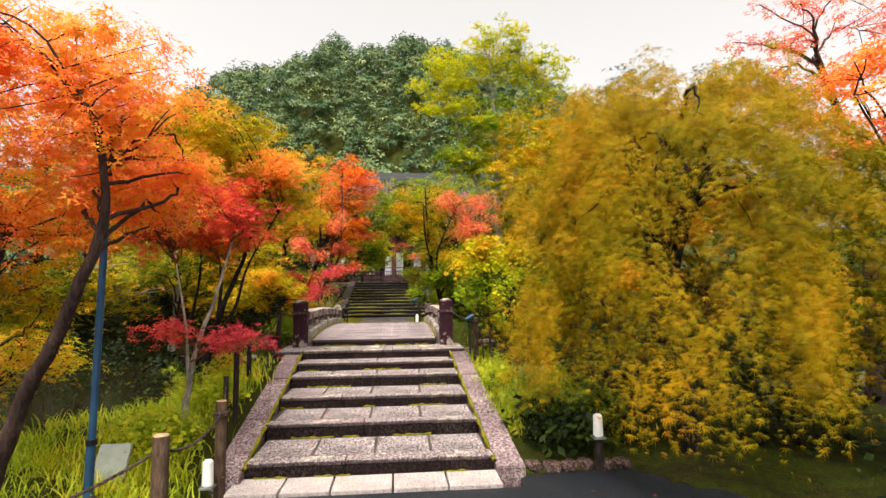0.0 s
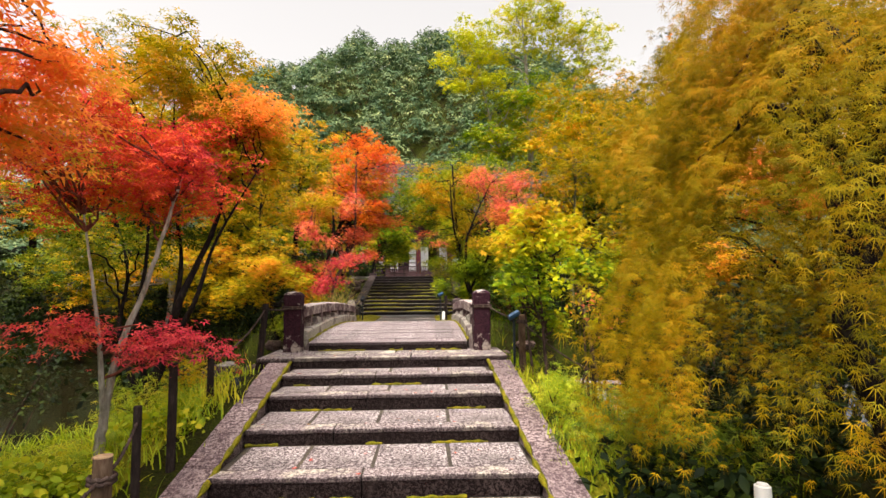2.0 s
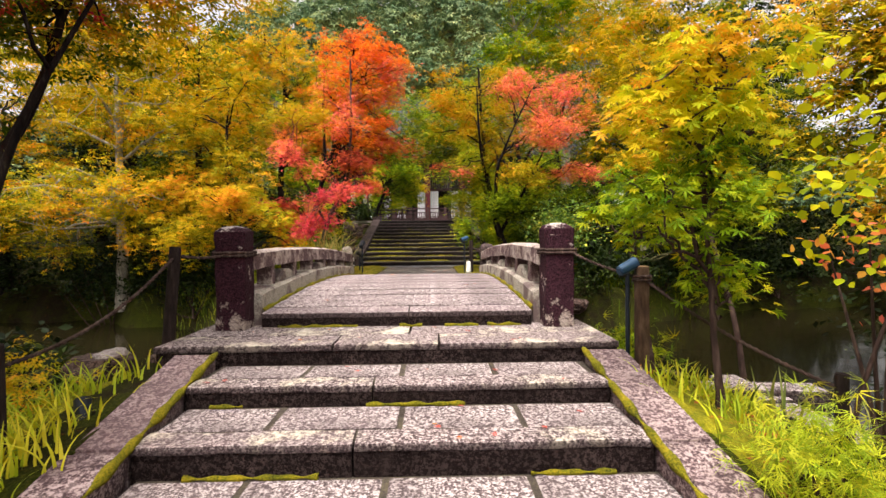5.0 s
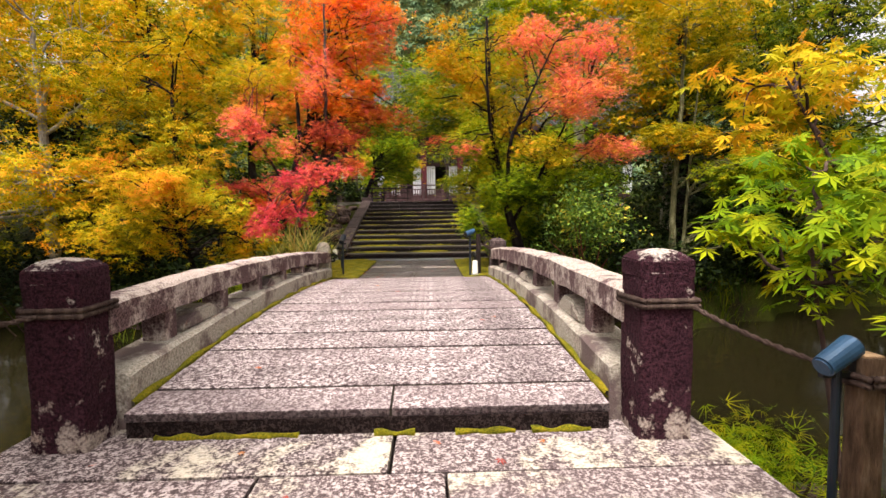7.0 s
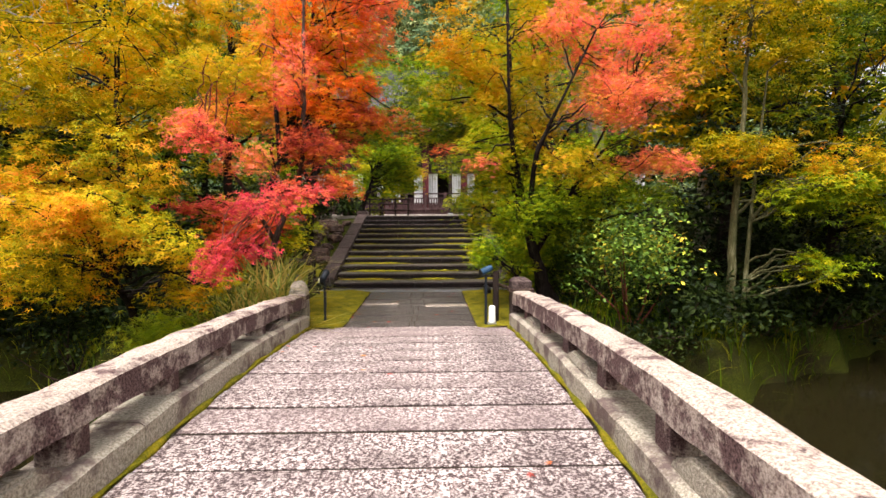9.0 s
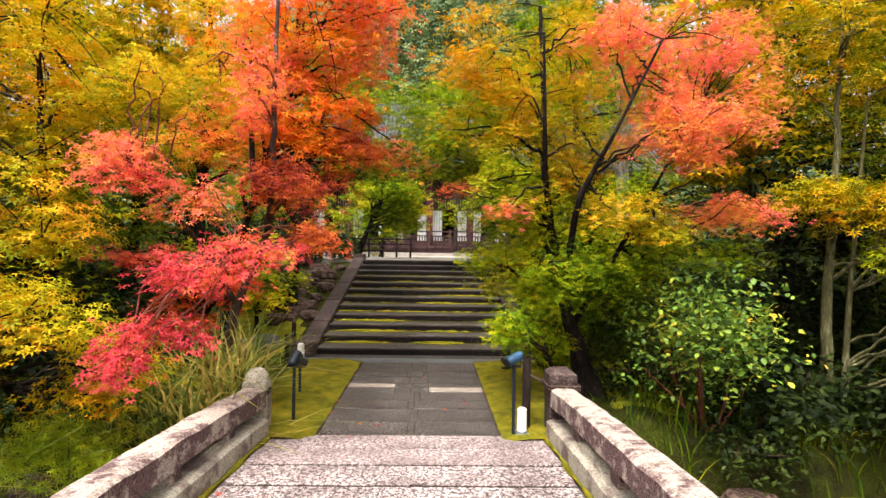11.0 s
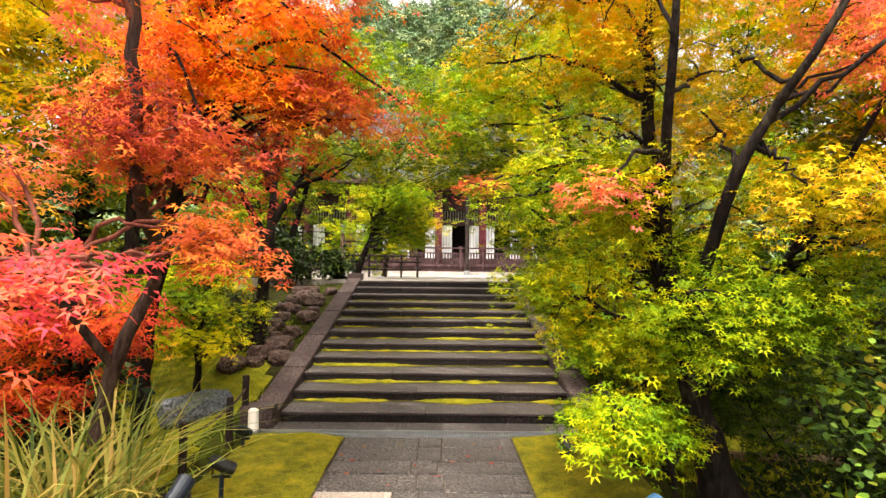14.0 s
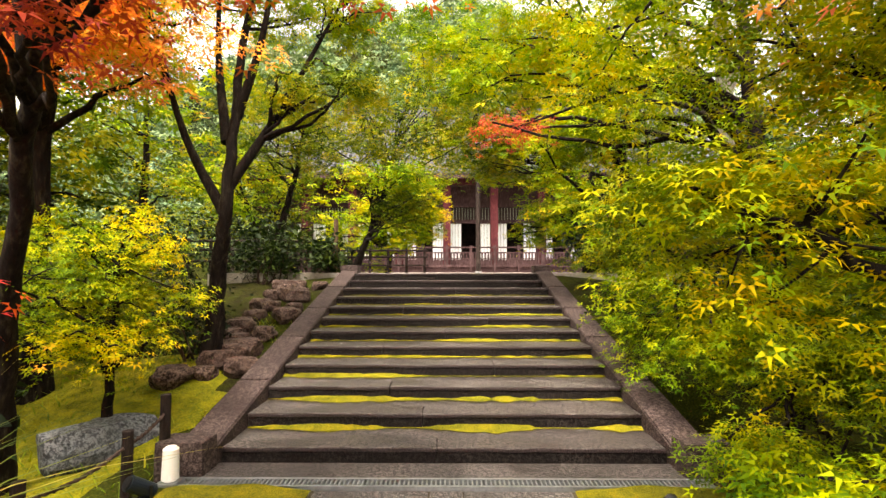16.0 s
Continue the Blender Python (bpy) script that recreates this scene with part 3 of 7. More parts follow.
        box(bm, c - hw + 0.01, c + hw - 0.01, y + 0.08, edges[i + 1][0] + 0.02, -0.2, z - 0.010)
    part("core", bm, MORTAR, st)
    # landing in three stones
    for a, b in ((-1.72, -0.42), (-0.42, 0.36), (0.36, 1.70)):
        piece("landing_slab", slab_mesh("landing_slab", b - a - 0.012, 0.40, 0.05, STEPSTONE, 0.016, a, 0.01), st, pose((a + b) / 2, LAND_Y + 0.20, LAND_Z))
    for a, b in ((-1.72, 0.12), (0.12, 1.70)):
        piece("landing_slab", slab_mesh("landing_slab", b - a - 0.012, 0.66, 0.17, STEPSTONE, 0.016, a + 4, 0.008), st, pose((a + b) / 2, LAND_Y + 0.41 + 0.33, LAND_Z - 0.002))
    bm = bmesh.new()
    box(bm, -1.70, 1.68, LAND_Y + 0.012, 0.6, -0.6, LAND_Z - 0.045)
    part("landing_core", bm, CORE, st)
    # sloping side stones
    for s in (-1, 1):
        for a, b in ((0.0, 0.34), (0.34, 0.7), (0.7, 1.0)):
            bm = bmesh.new()
            y0, y1 = -4.62, LAND_Y - 0.01
            p = [(y0 + (y1 - y0) * t, 0.17 + (LAND_Z - 0.05 - 0.17) * t) for t in (a + 0.002, b - 0.002)]
            for (ya, za), (yb, zb) in [(p[0], p[1])]:
                xin = [mid_x(ya) + s * (hw + 0.01), mid_x(yb) + s * (hw + 0.01)]
                xo = [xin[0] + s * 0.30, xin[1] + s * 0.30]
                vs = [bm.verts.new(v) for v in ((xin[0], ya, za), (xo[0], ya, za), (xo[1], yb, zb), (xin[1], yb, zb), (xin[0], ya, za - 0.3), (xo[0], ya, za - 0.3), (xo[1], yb, zb - 0.3), (xin[1], yb, zb - 0.3))]
                for f in ((0, 1, 2, 3), (4, 7, 6, 5), (0, 4, 5, 1), (1, 5, 6, 2), (2, 6, 7, 3), (3, 7, 4, 0)):
                    bm.faces.new([vs[k] for k in f])
            bmesh.ops.recalc_face_normals(bm, faces=bm.faces)
            bmesh.ops.bevel(bm, geom=bm.edges[:], offset=0.014, segments=2, affect="EDGES")
            roughen(bm, 0.006, 6, s + a)
            part("side_stone", bm, STRINGER, st)
    return st


STEPSTONE = stone_mat("granite_nosing", (0.028, 0.018, 0.019), (0.18, 0.135, 0.137), (0.62, 0.54, 0.52), lichen=0.4, patch=0.75, dark_sides=0.8, scale=0.8)
LOWER_STEPS = lower_steps()


# ---- bridge ----
BR_Y0, BR_Y1 = 0.03, 5.62


def deck_z(y):
    u = (y - BR_Y0) / (BR_Y1 - BR_Y0)
    return 1.12 + 0.425 * u - 0.46 * u * u


def stone_post(name, label, x, y, z0, top, w, cap_round, mat=None):
    mat = mat or POST
    p = thing(name, label, "post", (x, y, z0), "bridge posts")
    h = top - z0
    bm = bmesh.new()
    r = box(bm, -w / 2, w / 2, -w / 2, w / 2, -0.06, h - 0.075, bevel=0.024)
    bmesh.ops.subdivide_edges(bm, edges=[e for e in bm.edges if e.calc_length() > 0.3], cuts=8)
    roughen(bm, 0.009, 6, x + y)
    part("shaft", bm, mat, p)
    bm = bmesh.new()
    # head: a neck and a low domed cap
    if cap_round:
        prof = [(0.42, -0.17), (0.43, -0.15), (0.5, -0.13), (0.52, -0.07), (0.47, -0.02), (0.3, 0.03), (0.0, 0.045)]
        n = 20
        rings = [[bm.verts.new((r * w * math.cos(2 * math.pi * k / n), r * w * math.sin(2 * math.pi * k / n), h + z)) for k in range(n)] for r, z in prof[:-1]]
        for a, b in zip(rings, rings[1:]):
            for k in range(n):
                bm.faces.new((a[k], a[(k + 1) % n], b[(k + 1) % n], b[k]))
        tip = bm.verts.new((0, 0, h + 0.045))
        for k in range(n):
            bm.faces.new((rings[-1][k], rings[-1][(k + 1) % n], tip))
    else:
        prof = [(0.492, -0.13), (0.506, -0.115), (0.508, -0.048), (0.495, -0.036), (0.36, -0.006), (0.2, 0.008), (0.05, 0.014)]
        rings = [[bm.verts.new((r * w * sx, r * w * sy, h + z)) for sx, sy in ((-1, -1), (1, -1), (1, 1), (-1, 1))] for r, z in prof]
        for a, b in zip(rings, rings[1:]):
            for k in range(4):
                bm.faces.new((a[k], a[(k + 1) % 4], b[(k + 1) % 4], b[k]))
        bm.faces.new(rings[-1])
        bmesh.ops.bevel(bm, geom=[e for e in bm.edges if abs(e.verts[0].co.x - e.verts[1].co.x) + abs(e.verts[0].co.y - e.verts[1].co.y) < 0.08], offset=0.012, segments=2, affect="EDGES")
        bmesh.ops.subdivide_edges(bm, edges=bm.edges[:], cuts=2)
        roughen(bm, 0.008, 7, x)
    bmesh.ops.recalc_face_normals(bm, faces=bm.faces)
    part("cap", bm, mat, p)
    return p


def swept(bm, prof_x, zf_lo, zf_hi, y0, y1, n, s):
    """A beam of the given x range between two height curves."""
    rows = []
    for k in range(n + 1):
        y = y0 + (y1 - y0) * k / n
        lo, hi = zf_lo(y), zf_hi(y)
        xa, xb = prof_x
        rows.append([bm.verts.new((s * xa, y, lo)), bm.verts.new((s * xb, y, lo)), bm.verts.new((s * xb, y, hi - 0.02)), bm.verts.new((s * (xb - 0.035), y, hi)), bm.verts.new((s * (xa + 0.035), y, hi)), bm.verts.new((s * xa, y, hi - 0.02))])
    for a, b in zip(rows, rows[1:]):
        for k in range(6):
            bm.faces.new((a[k], a[(k + 1) % 6], b[(k + 1) % 6], b[k]))
    bm.faces.new(rows[0])
    bm.faces.new(rows[-1])
    bmesh.ops.recalc_face_normals(bm, faces=bm.faces)


def bridge():
    br = thing("stone_bridge", "arched old granite bridge over the pond", "bridge", kind="structure")
    # deck planks of stone across the bridge
    y, k = BR_Y0, 0
    widths = [0.30, 0.34, 0.33, 0.40, 0.36, 0.42, 0.38, 0.35, 0.40, 0.37, 0.36, 0.40, 0.38, 0.40, 0.40]
    while y < BR_Y1 - 0.1:
        w = min(widths[k % len(widths)], BR_Y1 - y)
        sl = math.degrees(math.atan((deck_z(y + w) - deck_z(y)) / w))
        j = 0.10 if k == 0 else None
        spans = [(-1.21, 1.21)] if j is None else [(-1.21, j), (j, 1.21)]
        for a, b in spans:
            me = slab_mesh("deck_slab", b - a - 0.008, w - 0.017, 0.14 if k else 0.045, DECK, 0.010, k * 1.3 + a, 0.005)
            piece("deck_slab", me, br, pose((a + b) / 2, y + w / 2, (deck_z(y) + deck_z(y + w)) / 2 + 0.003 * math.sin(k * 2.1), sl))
        y += w
        k += 1
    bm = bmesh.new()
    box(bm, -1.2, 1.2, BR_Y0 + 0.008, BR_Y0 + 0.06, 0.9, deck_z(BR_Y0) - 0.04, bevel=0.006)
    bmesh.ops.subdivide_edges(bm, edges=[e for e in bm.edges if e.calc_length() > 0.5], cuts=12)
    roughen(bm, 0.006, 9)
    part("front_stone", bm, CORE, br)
    bm = bmesh.new()
    swept(bm, (-1.2, 1.2), lambda y: deck_z(y) - 0.4, lambda y: deck_z(y) - 0.007, BR_Y0 + 0.02, BR_Y1, 16, 1)
    part("span", bm, DIRT, br)
    for s in (-1, 1):
        lo = lambda y: deck_z(y) - 0.42
        bt = lambda y: deck_z(y) + 0.165
        rl = lambda y, d=(0.025 if s < 0 else 0.0): 1.525 - d + 0.177 * (y / 5.6) - 0.337 * (y / 5.6) ** 2
        rh = lambda y: rl(y) + 0.165
        y_cut = [0.14, 1.95, 3.8, 5.54]
        for a, b in zip(y_cut, y_cut[1:]):
            bm = bmesh.new()
            swept(bm, (1.235, 1.54), lo, bt, a + 0.004, b - 0.004, 14, s)
            roughen(bm, 0.011, 4, s + a)
            part("base_beam", bm, BEAM, br)
        bm = bmesh.new()
        swept(bm, (1.28, 1.50), rl, rh, 0.10, 5.58, 60, s)
        bmesh.ops.subdivide_edges(bm, edges=[e for e in bm.edges if e.calc_length() > 0.15], cuts=1)
        roughen(bm, 0.012, 4.5, s)
        part("coping_rail", bm, PARAPET, br)
        # short struts and carved brackets between base and rail
        for q in range(6):
            yq = 0.75 + q * 0.83
            bm = bmesh.new()
            box(bm, -0.075, 0.075, -0.075, 0.075, 0, rl(yq) - bt(yq) + 0.04, bevel=0.02)
            roughen(bm, 0.01, 7, q + s)
            part("strut", bm, PARAPET, br).location = (s * 1.39, yq, bt(yq) - 0.02)
            if q % 2 == 0:
                bm = bmesh.new()
                hgt = (rl(yq) - bt(yq)) * 0.62
                prof = [(-0.30, 0), (0.30, 0), (0.27, hgt * 0.45), (0.17, hgt * 0.75), (0.13, hgt), (-0.13, hgt), (-0.17, hgt * 0.75), (-0.27, hgt * 0.45)]
                f = bm.faces.new([bm.verts.new((-0.10, py, pz)) for py, pz in prof])
                r = bmesh.ops.extrude_face_region(bm, geom=[f])
                bmesh.ops.translate(bm, vec=(0.20, 0, 0), verts=[v for v in r["geom"] if isinstance(v, bmesh.types.BMVert)])
                bmesh.ops.recalc_face_normals(bm, faces=bm.faces)
                bmesh.ops.bevel(bm, geom=bm.edges[:], offset=0.018, segments=2, affect="EDGES")
                roughen(bm, 0.008, 8, q)
                part("bracket", bm, BEAM, br).location = (s * 1.39, yq + 0.42, bt(yq + 0.42) - 0.01)
        # moss seam along the foot of the parapet
        sp = Soup()
        pts = np.array([[s * (1.225 + 0.008 * math.sin(9 * t)), t, deck_z(t) + 0.002] for t in np.linspace(0.15, 5.5, 90)])
        sp.add(*tube(pts, 0.020 + 0.009 * np.sin(np.linspace(0, 60, 90)), 6))
        sp.object("moss_seam", MOSS, br)
    # moss along the foot of the deck's first stone
    for a, b in ((-1.05, -0.35), (0.02, 0.22), (0.42, 0.72), (0.8, 1.1)):
        sp = Soup()
        t = np.linspace(a, b, 20)
        sp.add(*tube(np.stack([t, np.full(20, BR_Y0 - 0.012), LAND_Z + 0.004 + 0.004 * np.sin(t * 40)], 1), 0.016 + 0.006 * np.sin(t * 33), 6))
        sp.object("moss_tuft", MOSS, br)
    return br


BRIDGE = bridge()
stone_post("bridge_post", "dark weathered square stone post with rope tied round", -1.42, 0.02, LAND_Z, 1.885, 0.255, False)
stone_post("bridge_post", "dark weathered square stone post with rope tied round", 1.42, 0.02, LAND_Z, 1.89, 0.255, False)
stone_post("bridge_post", "pale lichen-covered stone post with rounded top", -1.40, 5.70, 1.0, 1.62, 0.21, True, BEAM)
stone_post("bridge_post", "dark square stone post with low cap", 1.40, 5.70, 1.0, 1.68, 0.25, False, KERB)


# ---- path and upper steps ----
def far_path():
    p = thing("path", "damp grey stone paved path between moss strips", "path", kind="structure")
    r = random.Random(4)
    y = 5.64
    rows = [0.34, 0.42, 0.30, 0.36, 0.20, 0.16, 0.34, 0.28, 0.36, 0.30]
    for i, d in enumerate(rows):
        if y + d > 8.68:
            d = 8.68 - y
        c = 0.03 * math.sin(i * 2.4)
        if i in (4, 5):
            cells = [(-0.83, -0.24), (-0.24, -0.04), (-0.04, 0.17), (0.17, 0.83)]
        else:
            cells = [(-0.83, -0.10 + c), (-0.10 + c, 0.12 + c), (0.12 + c, 0.83)] if i > 5 else [(-0.83, -0.02 + c), (-0.02 + c, 0.05 + c), (0.05 + c, 0.83)]
        for k, (a, b) in enumerate(cells):
            pale = (i == 5 and k == 0) or (i == 4 and k == 3)
            me = slab_mesh("path_slab", b - a - 0.012, d - 0.012, 0.1, PALE_PATH if pale else PATHSTONE, 0.008, i * 3 + k, 0.005)
            piece("path_slab", me, p, pose((a + b) / 2, y + d / 2, PATH_Z + 0.004 * r.uniform(-1, 1), 0, 0, 0))
        y += d
    bm = bmesh.new()
    box(bm, -0.85, 0.85, 5.6, 8.7, 0.7, PATH_Z - 0.008)
    part("bed", bm, MORTAR, p)
    for s in (-1, 1):
        bm = bmesh.new()
        n, m = 14, 36
        g = [[None] * (m + 1) for _ in range(n + 1)]
        for i in range(n + 1):
            for j in range(m + 1):
                x = s * (0.84 + 1.0 * i / n)
                yy = 5.45 + (8.66 - 5.45) * j / m
                h = PATH_Z + 0.012 + 0.018 * noise.noise(Vector((x * 4, yy * 4, 0))) + 0.03 * math.sin(math.pi * min(i / n, 1))
                if i == n:
                    h -= 0.25
                g[i][j] = bm.verts.new((x, yy, h))
        for i in range(n):
            for j in range(m):
                f = (g[i][j], g[i + 1][j], g[i + 1][j + 1], g[i][j + 1])
                bm.faces.new(f if s > 0 else f[::-1])
        for f in bm.faces:
            f.smooth = True
        part("moss_strip", bm, MOSS, p)
    return p


far_path()


def drain():
    d = thing("drain_grate", "narrow steel drain grate before the steps", "drain", (0, 8.76, PATH_Z))
    for y in (-0.06, 0.06):
        bm = bmesh.new()
        box(bm, -1.78, 1.78, y - 0.012, y + 0.012, -0.06, 0.022)
        part("edge_bar", bm, GREY_STEEL, d)
    bm = bmesh.new()
    box(bm, -0.005, 0.005, -0.05, 0.05, -0.03, 0.018)
    me = bpy.data.meshes.new("grate_bar")
    bm.to_mesh(me)
    bm.free()
    me.materials.append(GREY_STEEL)
    n = 118
    for k in range(n):
        piece("grate_bar", me, d, pose(-1.76 + 3.52 * k / (n - 1), 0, 0))
    bm = bmesh.new()
    box(bm, -1.77, 1.77, -0.05, 0.05, -0.15, -0.05)
    part("channel", bm, BLACK_METAL, d)


drain()
UP_HW = 1.64


def upper_steps():
    st = thing("upper_steps", "dark wet stone steps with mossy treads", "steps", kind="structure")
    bm = bmesh.new()
    box(bm, -UP_HW - 0.1, UP_HW + 0.1, 8.84, 9.14, 0.7, PATH_Z + 0.01, bevel=0.008)
    part("foot_slab", bm, UPSTONE, st)
    r = random.Random(9)
    for i in range(12):
        y, z = STAIR_Y0 + i * STAIR_DY, PATH_Z + 0.115 + i * STAIR_DZ
        cut = r.uniform(-0.7, 0.7)
        for a, b in ((-UP_HW, cut), (cut, UP_HW)):
            b2 = bmesh.new()
            box(b2, a + 0.003, b - 0.003, 0, 0.33, -0.034, 0, bevel=0.009)
            bmesh.ops.subdivide_edges(b2, edges=[e for e in b2.edges if e.calc_length() > 0.4], cuts=8)
            roughen(b2, 0.008, 5, i * 2.2)
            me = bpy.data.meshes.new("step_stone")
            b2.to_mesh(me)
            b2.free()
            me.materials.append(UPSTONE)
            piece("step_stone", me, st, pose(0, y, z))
            # riser in the darker stone that carries the tread edge's shade
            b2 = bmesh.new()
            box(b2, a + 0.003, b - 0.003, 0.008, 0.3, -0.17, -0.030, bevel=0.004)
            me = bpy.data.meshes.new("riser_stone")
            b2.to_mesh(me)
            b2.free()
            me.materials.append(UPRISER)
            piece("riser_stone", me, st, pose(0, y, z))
        # moss at the back of the tread, thinner higher up
        if i < 9:
            amt = 1.0 - i * 0.09
            b2 = bmesh.new()
            n = 60
            lo, hi = [], []
            for k in range(n + 1):
                x = -UP_HW + 2 * UP_HW * k / n
                w = 0.004 + 0.15 * amt * max(0.0, 0.34 + 1.0 * noise.noise(Vector((x * 1.5, i * 3.3, 0))) + 0.5 * noise.noise(Vector((x * 8, i, 2))))
                lo.append(b2.verts.new((x, y + STAIR_DY - w, z + 0.004)))
                hi.append(b2.verts.new((x, y + STAIR_DY + 0.01, z + 0.006 + min(0.03, 0.35 * w))))
            for k in range(n):
                b2.faces.new((lo[k], lo[k + 1], hi[k + 1], hi[k]))
            part("tread_moss", b2, MOSS, st)
    for i in range(12):
        y, z = STAIR_Y0 + i * STAIR_DY, PATH_Z + 0.115 + i * STAIR_DZ
        bm = bmesh.new()
        box(bm, -UP_HW, UP_HW, y + 0.25, y + STAIR_DY + 0.06, 0.6, z - 0.004)
        part("tread_bed", bm, UPSTONE, st)
    # sloping kerb stones on both sides
    for s in (-1, 1):
        cuts = np.linspace(0, 1, 6)
        for a, b in zip(cuts, cuts[1:]):
            bm = bmesh.new()
            y0, y1 = 9.05, 14.75
            za, zb = PATH_Z + 0.13, TOP_Z + 0.06
            p = [(y0 + (y1 - y0) * t, za + (zb - za) * t) for t in (a + 0.0012, b - 0.0012)]
            vs = []
            for yy, zz in p:
                for x, dz in ((UP_HW + 0.01, 0), (UP_HW + 0.31, 0), (UP_HW + 0.31, -0.5), (UP_HW + 0.01, -0.5)):
                    vs.append(bm.verts.new((s * x, yy, zz + dz)))
            for f in ((0, 1, 2, 3), (7, 6, 5, 4), (0, 4, 5, 1), (1, 5, 6, 2), (2, 6, 7, 3), (3, 7, 4, 0)):
                bm.faces.new([vs[k] for k in f])
            bmesh.ops.recalc_face_normals(bm, faces=bm.faces)
            bmesh.ops.bevel(bm, geom=bm.edges[:], offset=0.012, segments=2, affect="EDGES")
            roughen(bm, 0.006, 6, s + a)
            part("kerb_stone", bm, KERB, st)
        bm = bmesh.new()
        box(bm, s * (UP_HW + 0.17) - 0.17, s * (UP_HW + 0.17) + 0.17, 8.86, 9.10, 0.8, PATH_Z + 0.24, bevel=0.03)
        part("foot_block", bm, KERB, st)
    return st


upper_steps()

bm = bmesh.new()
box(bm, -4.5, 6.5, 14.86, 29.3, 2.2, TOP_Z + 0.02)
tagged(part("terrace", bm, GRAVEL, None), "pale gravel terrace before the temple hall", "terrace", kind="structure")


# ---- trees ----
def leaf_shape(kind):
    """Verts and triangles of one leaf, about one unit across, stalk at the origin, tip along +y."""
    if kind == "oval":
        v = [(0, 0, 0), (-0.32, 0.3, 0.06), (-0.30, 0.68, 0.05), (0, 1.0, -0.06), (0.30, 0.68, 0.05), (0.32, 0.3, 0.06)]
        return np.array(v), np.array([(0, 3, 2), (0, 2, 1), (0, 4, 3), (0, 5, 4)])
    if kind == "blade":
        v = [(0, 0, 0), (-0.27, 0.5, 0.05), (0, 1.0, -0.06), (0.27, 0.5, 0.05)]
        return np.array(v), np.array([(0, 2, 1), (0, 3, 2)])
    if kind == "broad":
        v, q = [(0, 0, 0)], []
        for a, ln in ((-118, 0.5), (-80, 0.75), (-40, 0.95), (0, 1.05), (40, 0.95), (80, 0.75), (118, 0.5)):
            for off, rr in ((-14, ln * 0.52), (0, ln), (14, ln * 0.52)):
                u = math.radians(a + off)
                v.append((math.sin(u) * rr, math.cos(u) * rr, -0.14 * rr * rr))
            k = len(v)
            q += [(0, k - 2, k - 3), (0, k - 1, k - 2)]
        return np.array(v), np.array(q)
    lobes, notch = {
        "maple": ([(-108, 0.74), (-53, 0.98), (0, 1.08), (53, 0.98), (108, 0.74)], 0.31),
        "lace": ([(-62, 0.85), (-30, 1.2), (0, 1.45), (30, 1.2), (62, 0.85)], 0.13),
        "three": ([(-64, 0.9), (0, 1.05), (64, 0.9)], 0.36),
    }[kind]
    edges = [lobes[0][0] - 32] + [(a[0] + b[0]) / 2 for a, b in zip(lobes, lobes[1:])] + [lobes[-1][0] + 32]
    v = [(math.sin(math.radians(a)) * notch, math.cos(math.radians(a)) * notch, 0) for a in edges]
    q = []
    for k, (a, ln) in enumerate(lobes):
        v.append((math.sin(math.radians(a)) * ln, math.cos(math.radians(a)) * ln, -0.12 * ln))
        q.append((k, k + 1, len(v) - 1))
    return np.array(v), np.array(q)


SHAPES = {k: leaf_shape(k) for k in ("maple", "lace", "three", "oval", "broad", "blade")}


def leaf_cloud(pos, head, tilt, roll, size, kind):
    """Verts and quads for many leaves: heading and tip drop in radians."""
    tv, tq = SHAPES[kind]
    n = len(pos)
    ch, sh = np.cos(head), np.sin(head)
    ct, st = np.cos(tilt), np.sin(tilt)
    cr, sr = np.cos(roll), np.sin(roll)
    fy = np.stack([sh * ct, ch * ct, -st], 1)
    sx0 = np.stack([ch, -sh, np.zeros(n)], 1)
    up0 = np.cross(sx0, fy)
    sx = sx0 * cr[:, None] + up0 * sr[:, None]
    up = np.cross(sx, fy)
    V = pos[:, None] + size[:, None, None] * (tv[None, :, 0:1] * sx[:, None] + tv[None, :, 1:2] * fy[:, None] + tv[None, :, 2:3] * up[:, None])
    Q = tq[None] + (np.arange(n) * len(tv))[:, None, None]
    return V.reshape(-1, 3), Q.reshape(-1, 3)


def spray_leaves(g, centres, r, per, kind, size, droop=0.35, flat=0.06, hang=0.45):
    """Flat layered sprays of leaves round the given centres."""
    m = len(centres)
    rr = r * g.uniform(0.65, 1.25, m)
    idx = np.repeat(np.arange(m), per)
    n = len(idx)
    th = g.uniform(0, 2 * np.pi, n)
    rho = rr[idx] * np.sqrt(g.uniform(0, 1, n))
    # uneven outline: the spray reaches further to some sides
    ph = g.uniform(0, 2 * np.pi, m)[idx]
    rho *= 0.75 + 0.35 * np.cos(2 * (th - ph)) + 0.15 * np.cos(5 * (th + ph))
    slope = g.normal(0, 0.16, (m, 2))[idx]
    p = centres[idx] + np.stack([rho * np.sin(th), rho * np.cos(th), np.zeros(n)], 1)
    p[:, 2] += -droop * rho ** 2 / rr[idx] + slope[:, 0] * rho * np.sin(th) + slope[:, 1] * rho * np.cos(th) + g.normal(0, flat, n)
    head = th + g.normal(0, 0.8, n)
    tilt = hang * g.uniform(0.1, 1.6, n) + g.normal(0, 0.22, n)
    return leaf_cloud(p, head, tilt, g.normal(0, 0.35, n), size * g.uniform(0.6, 1.25, n), kind)


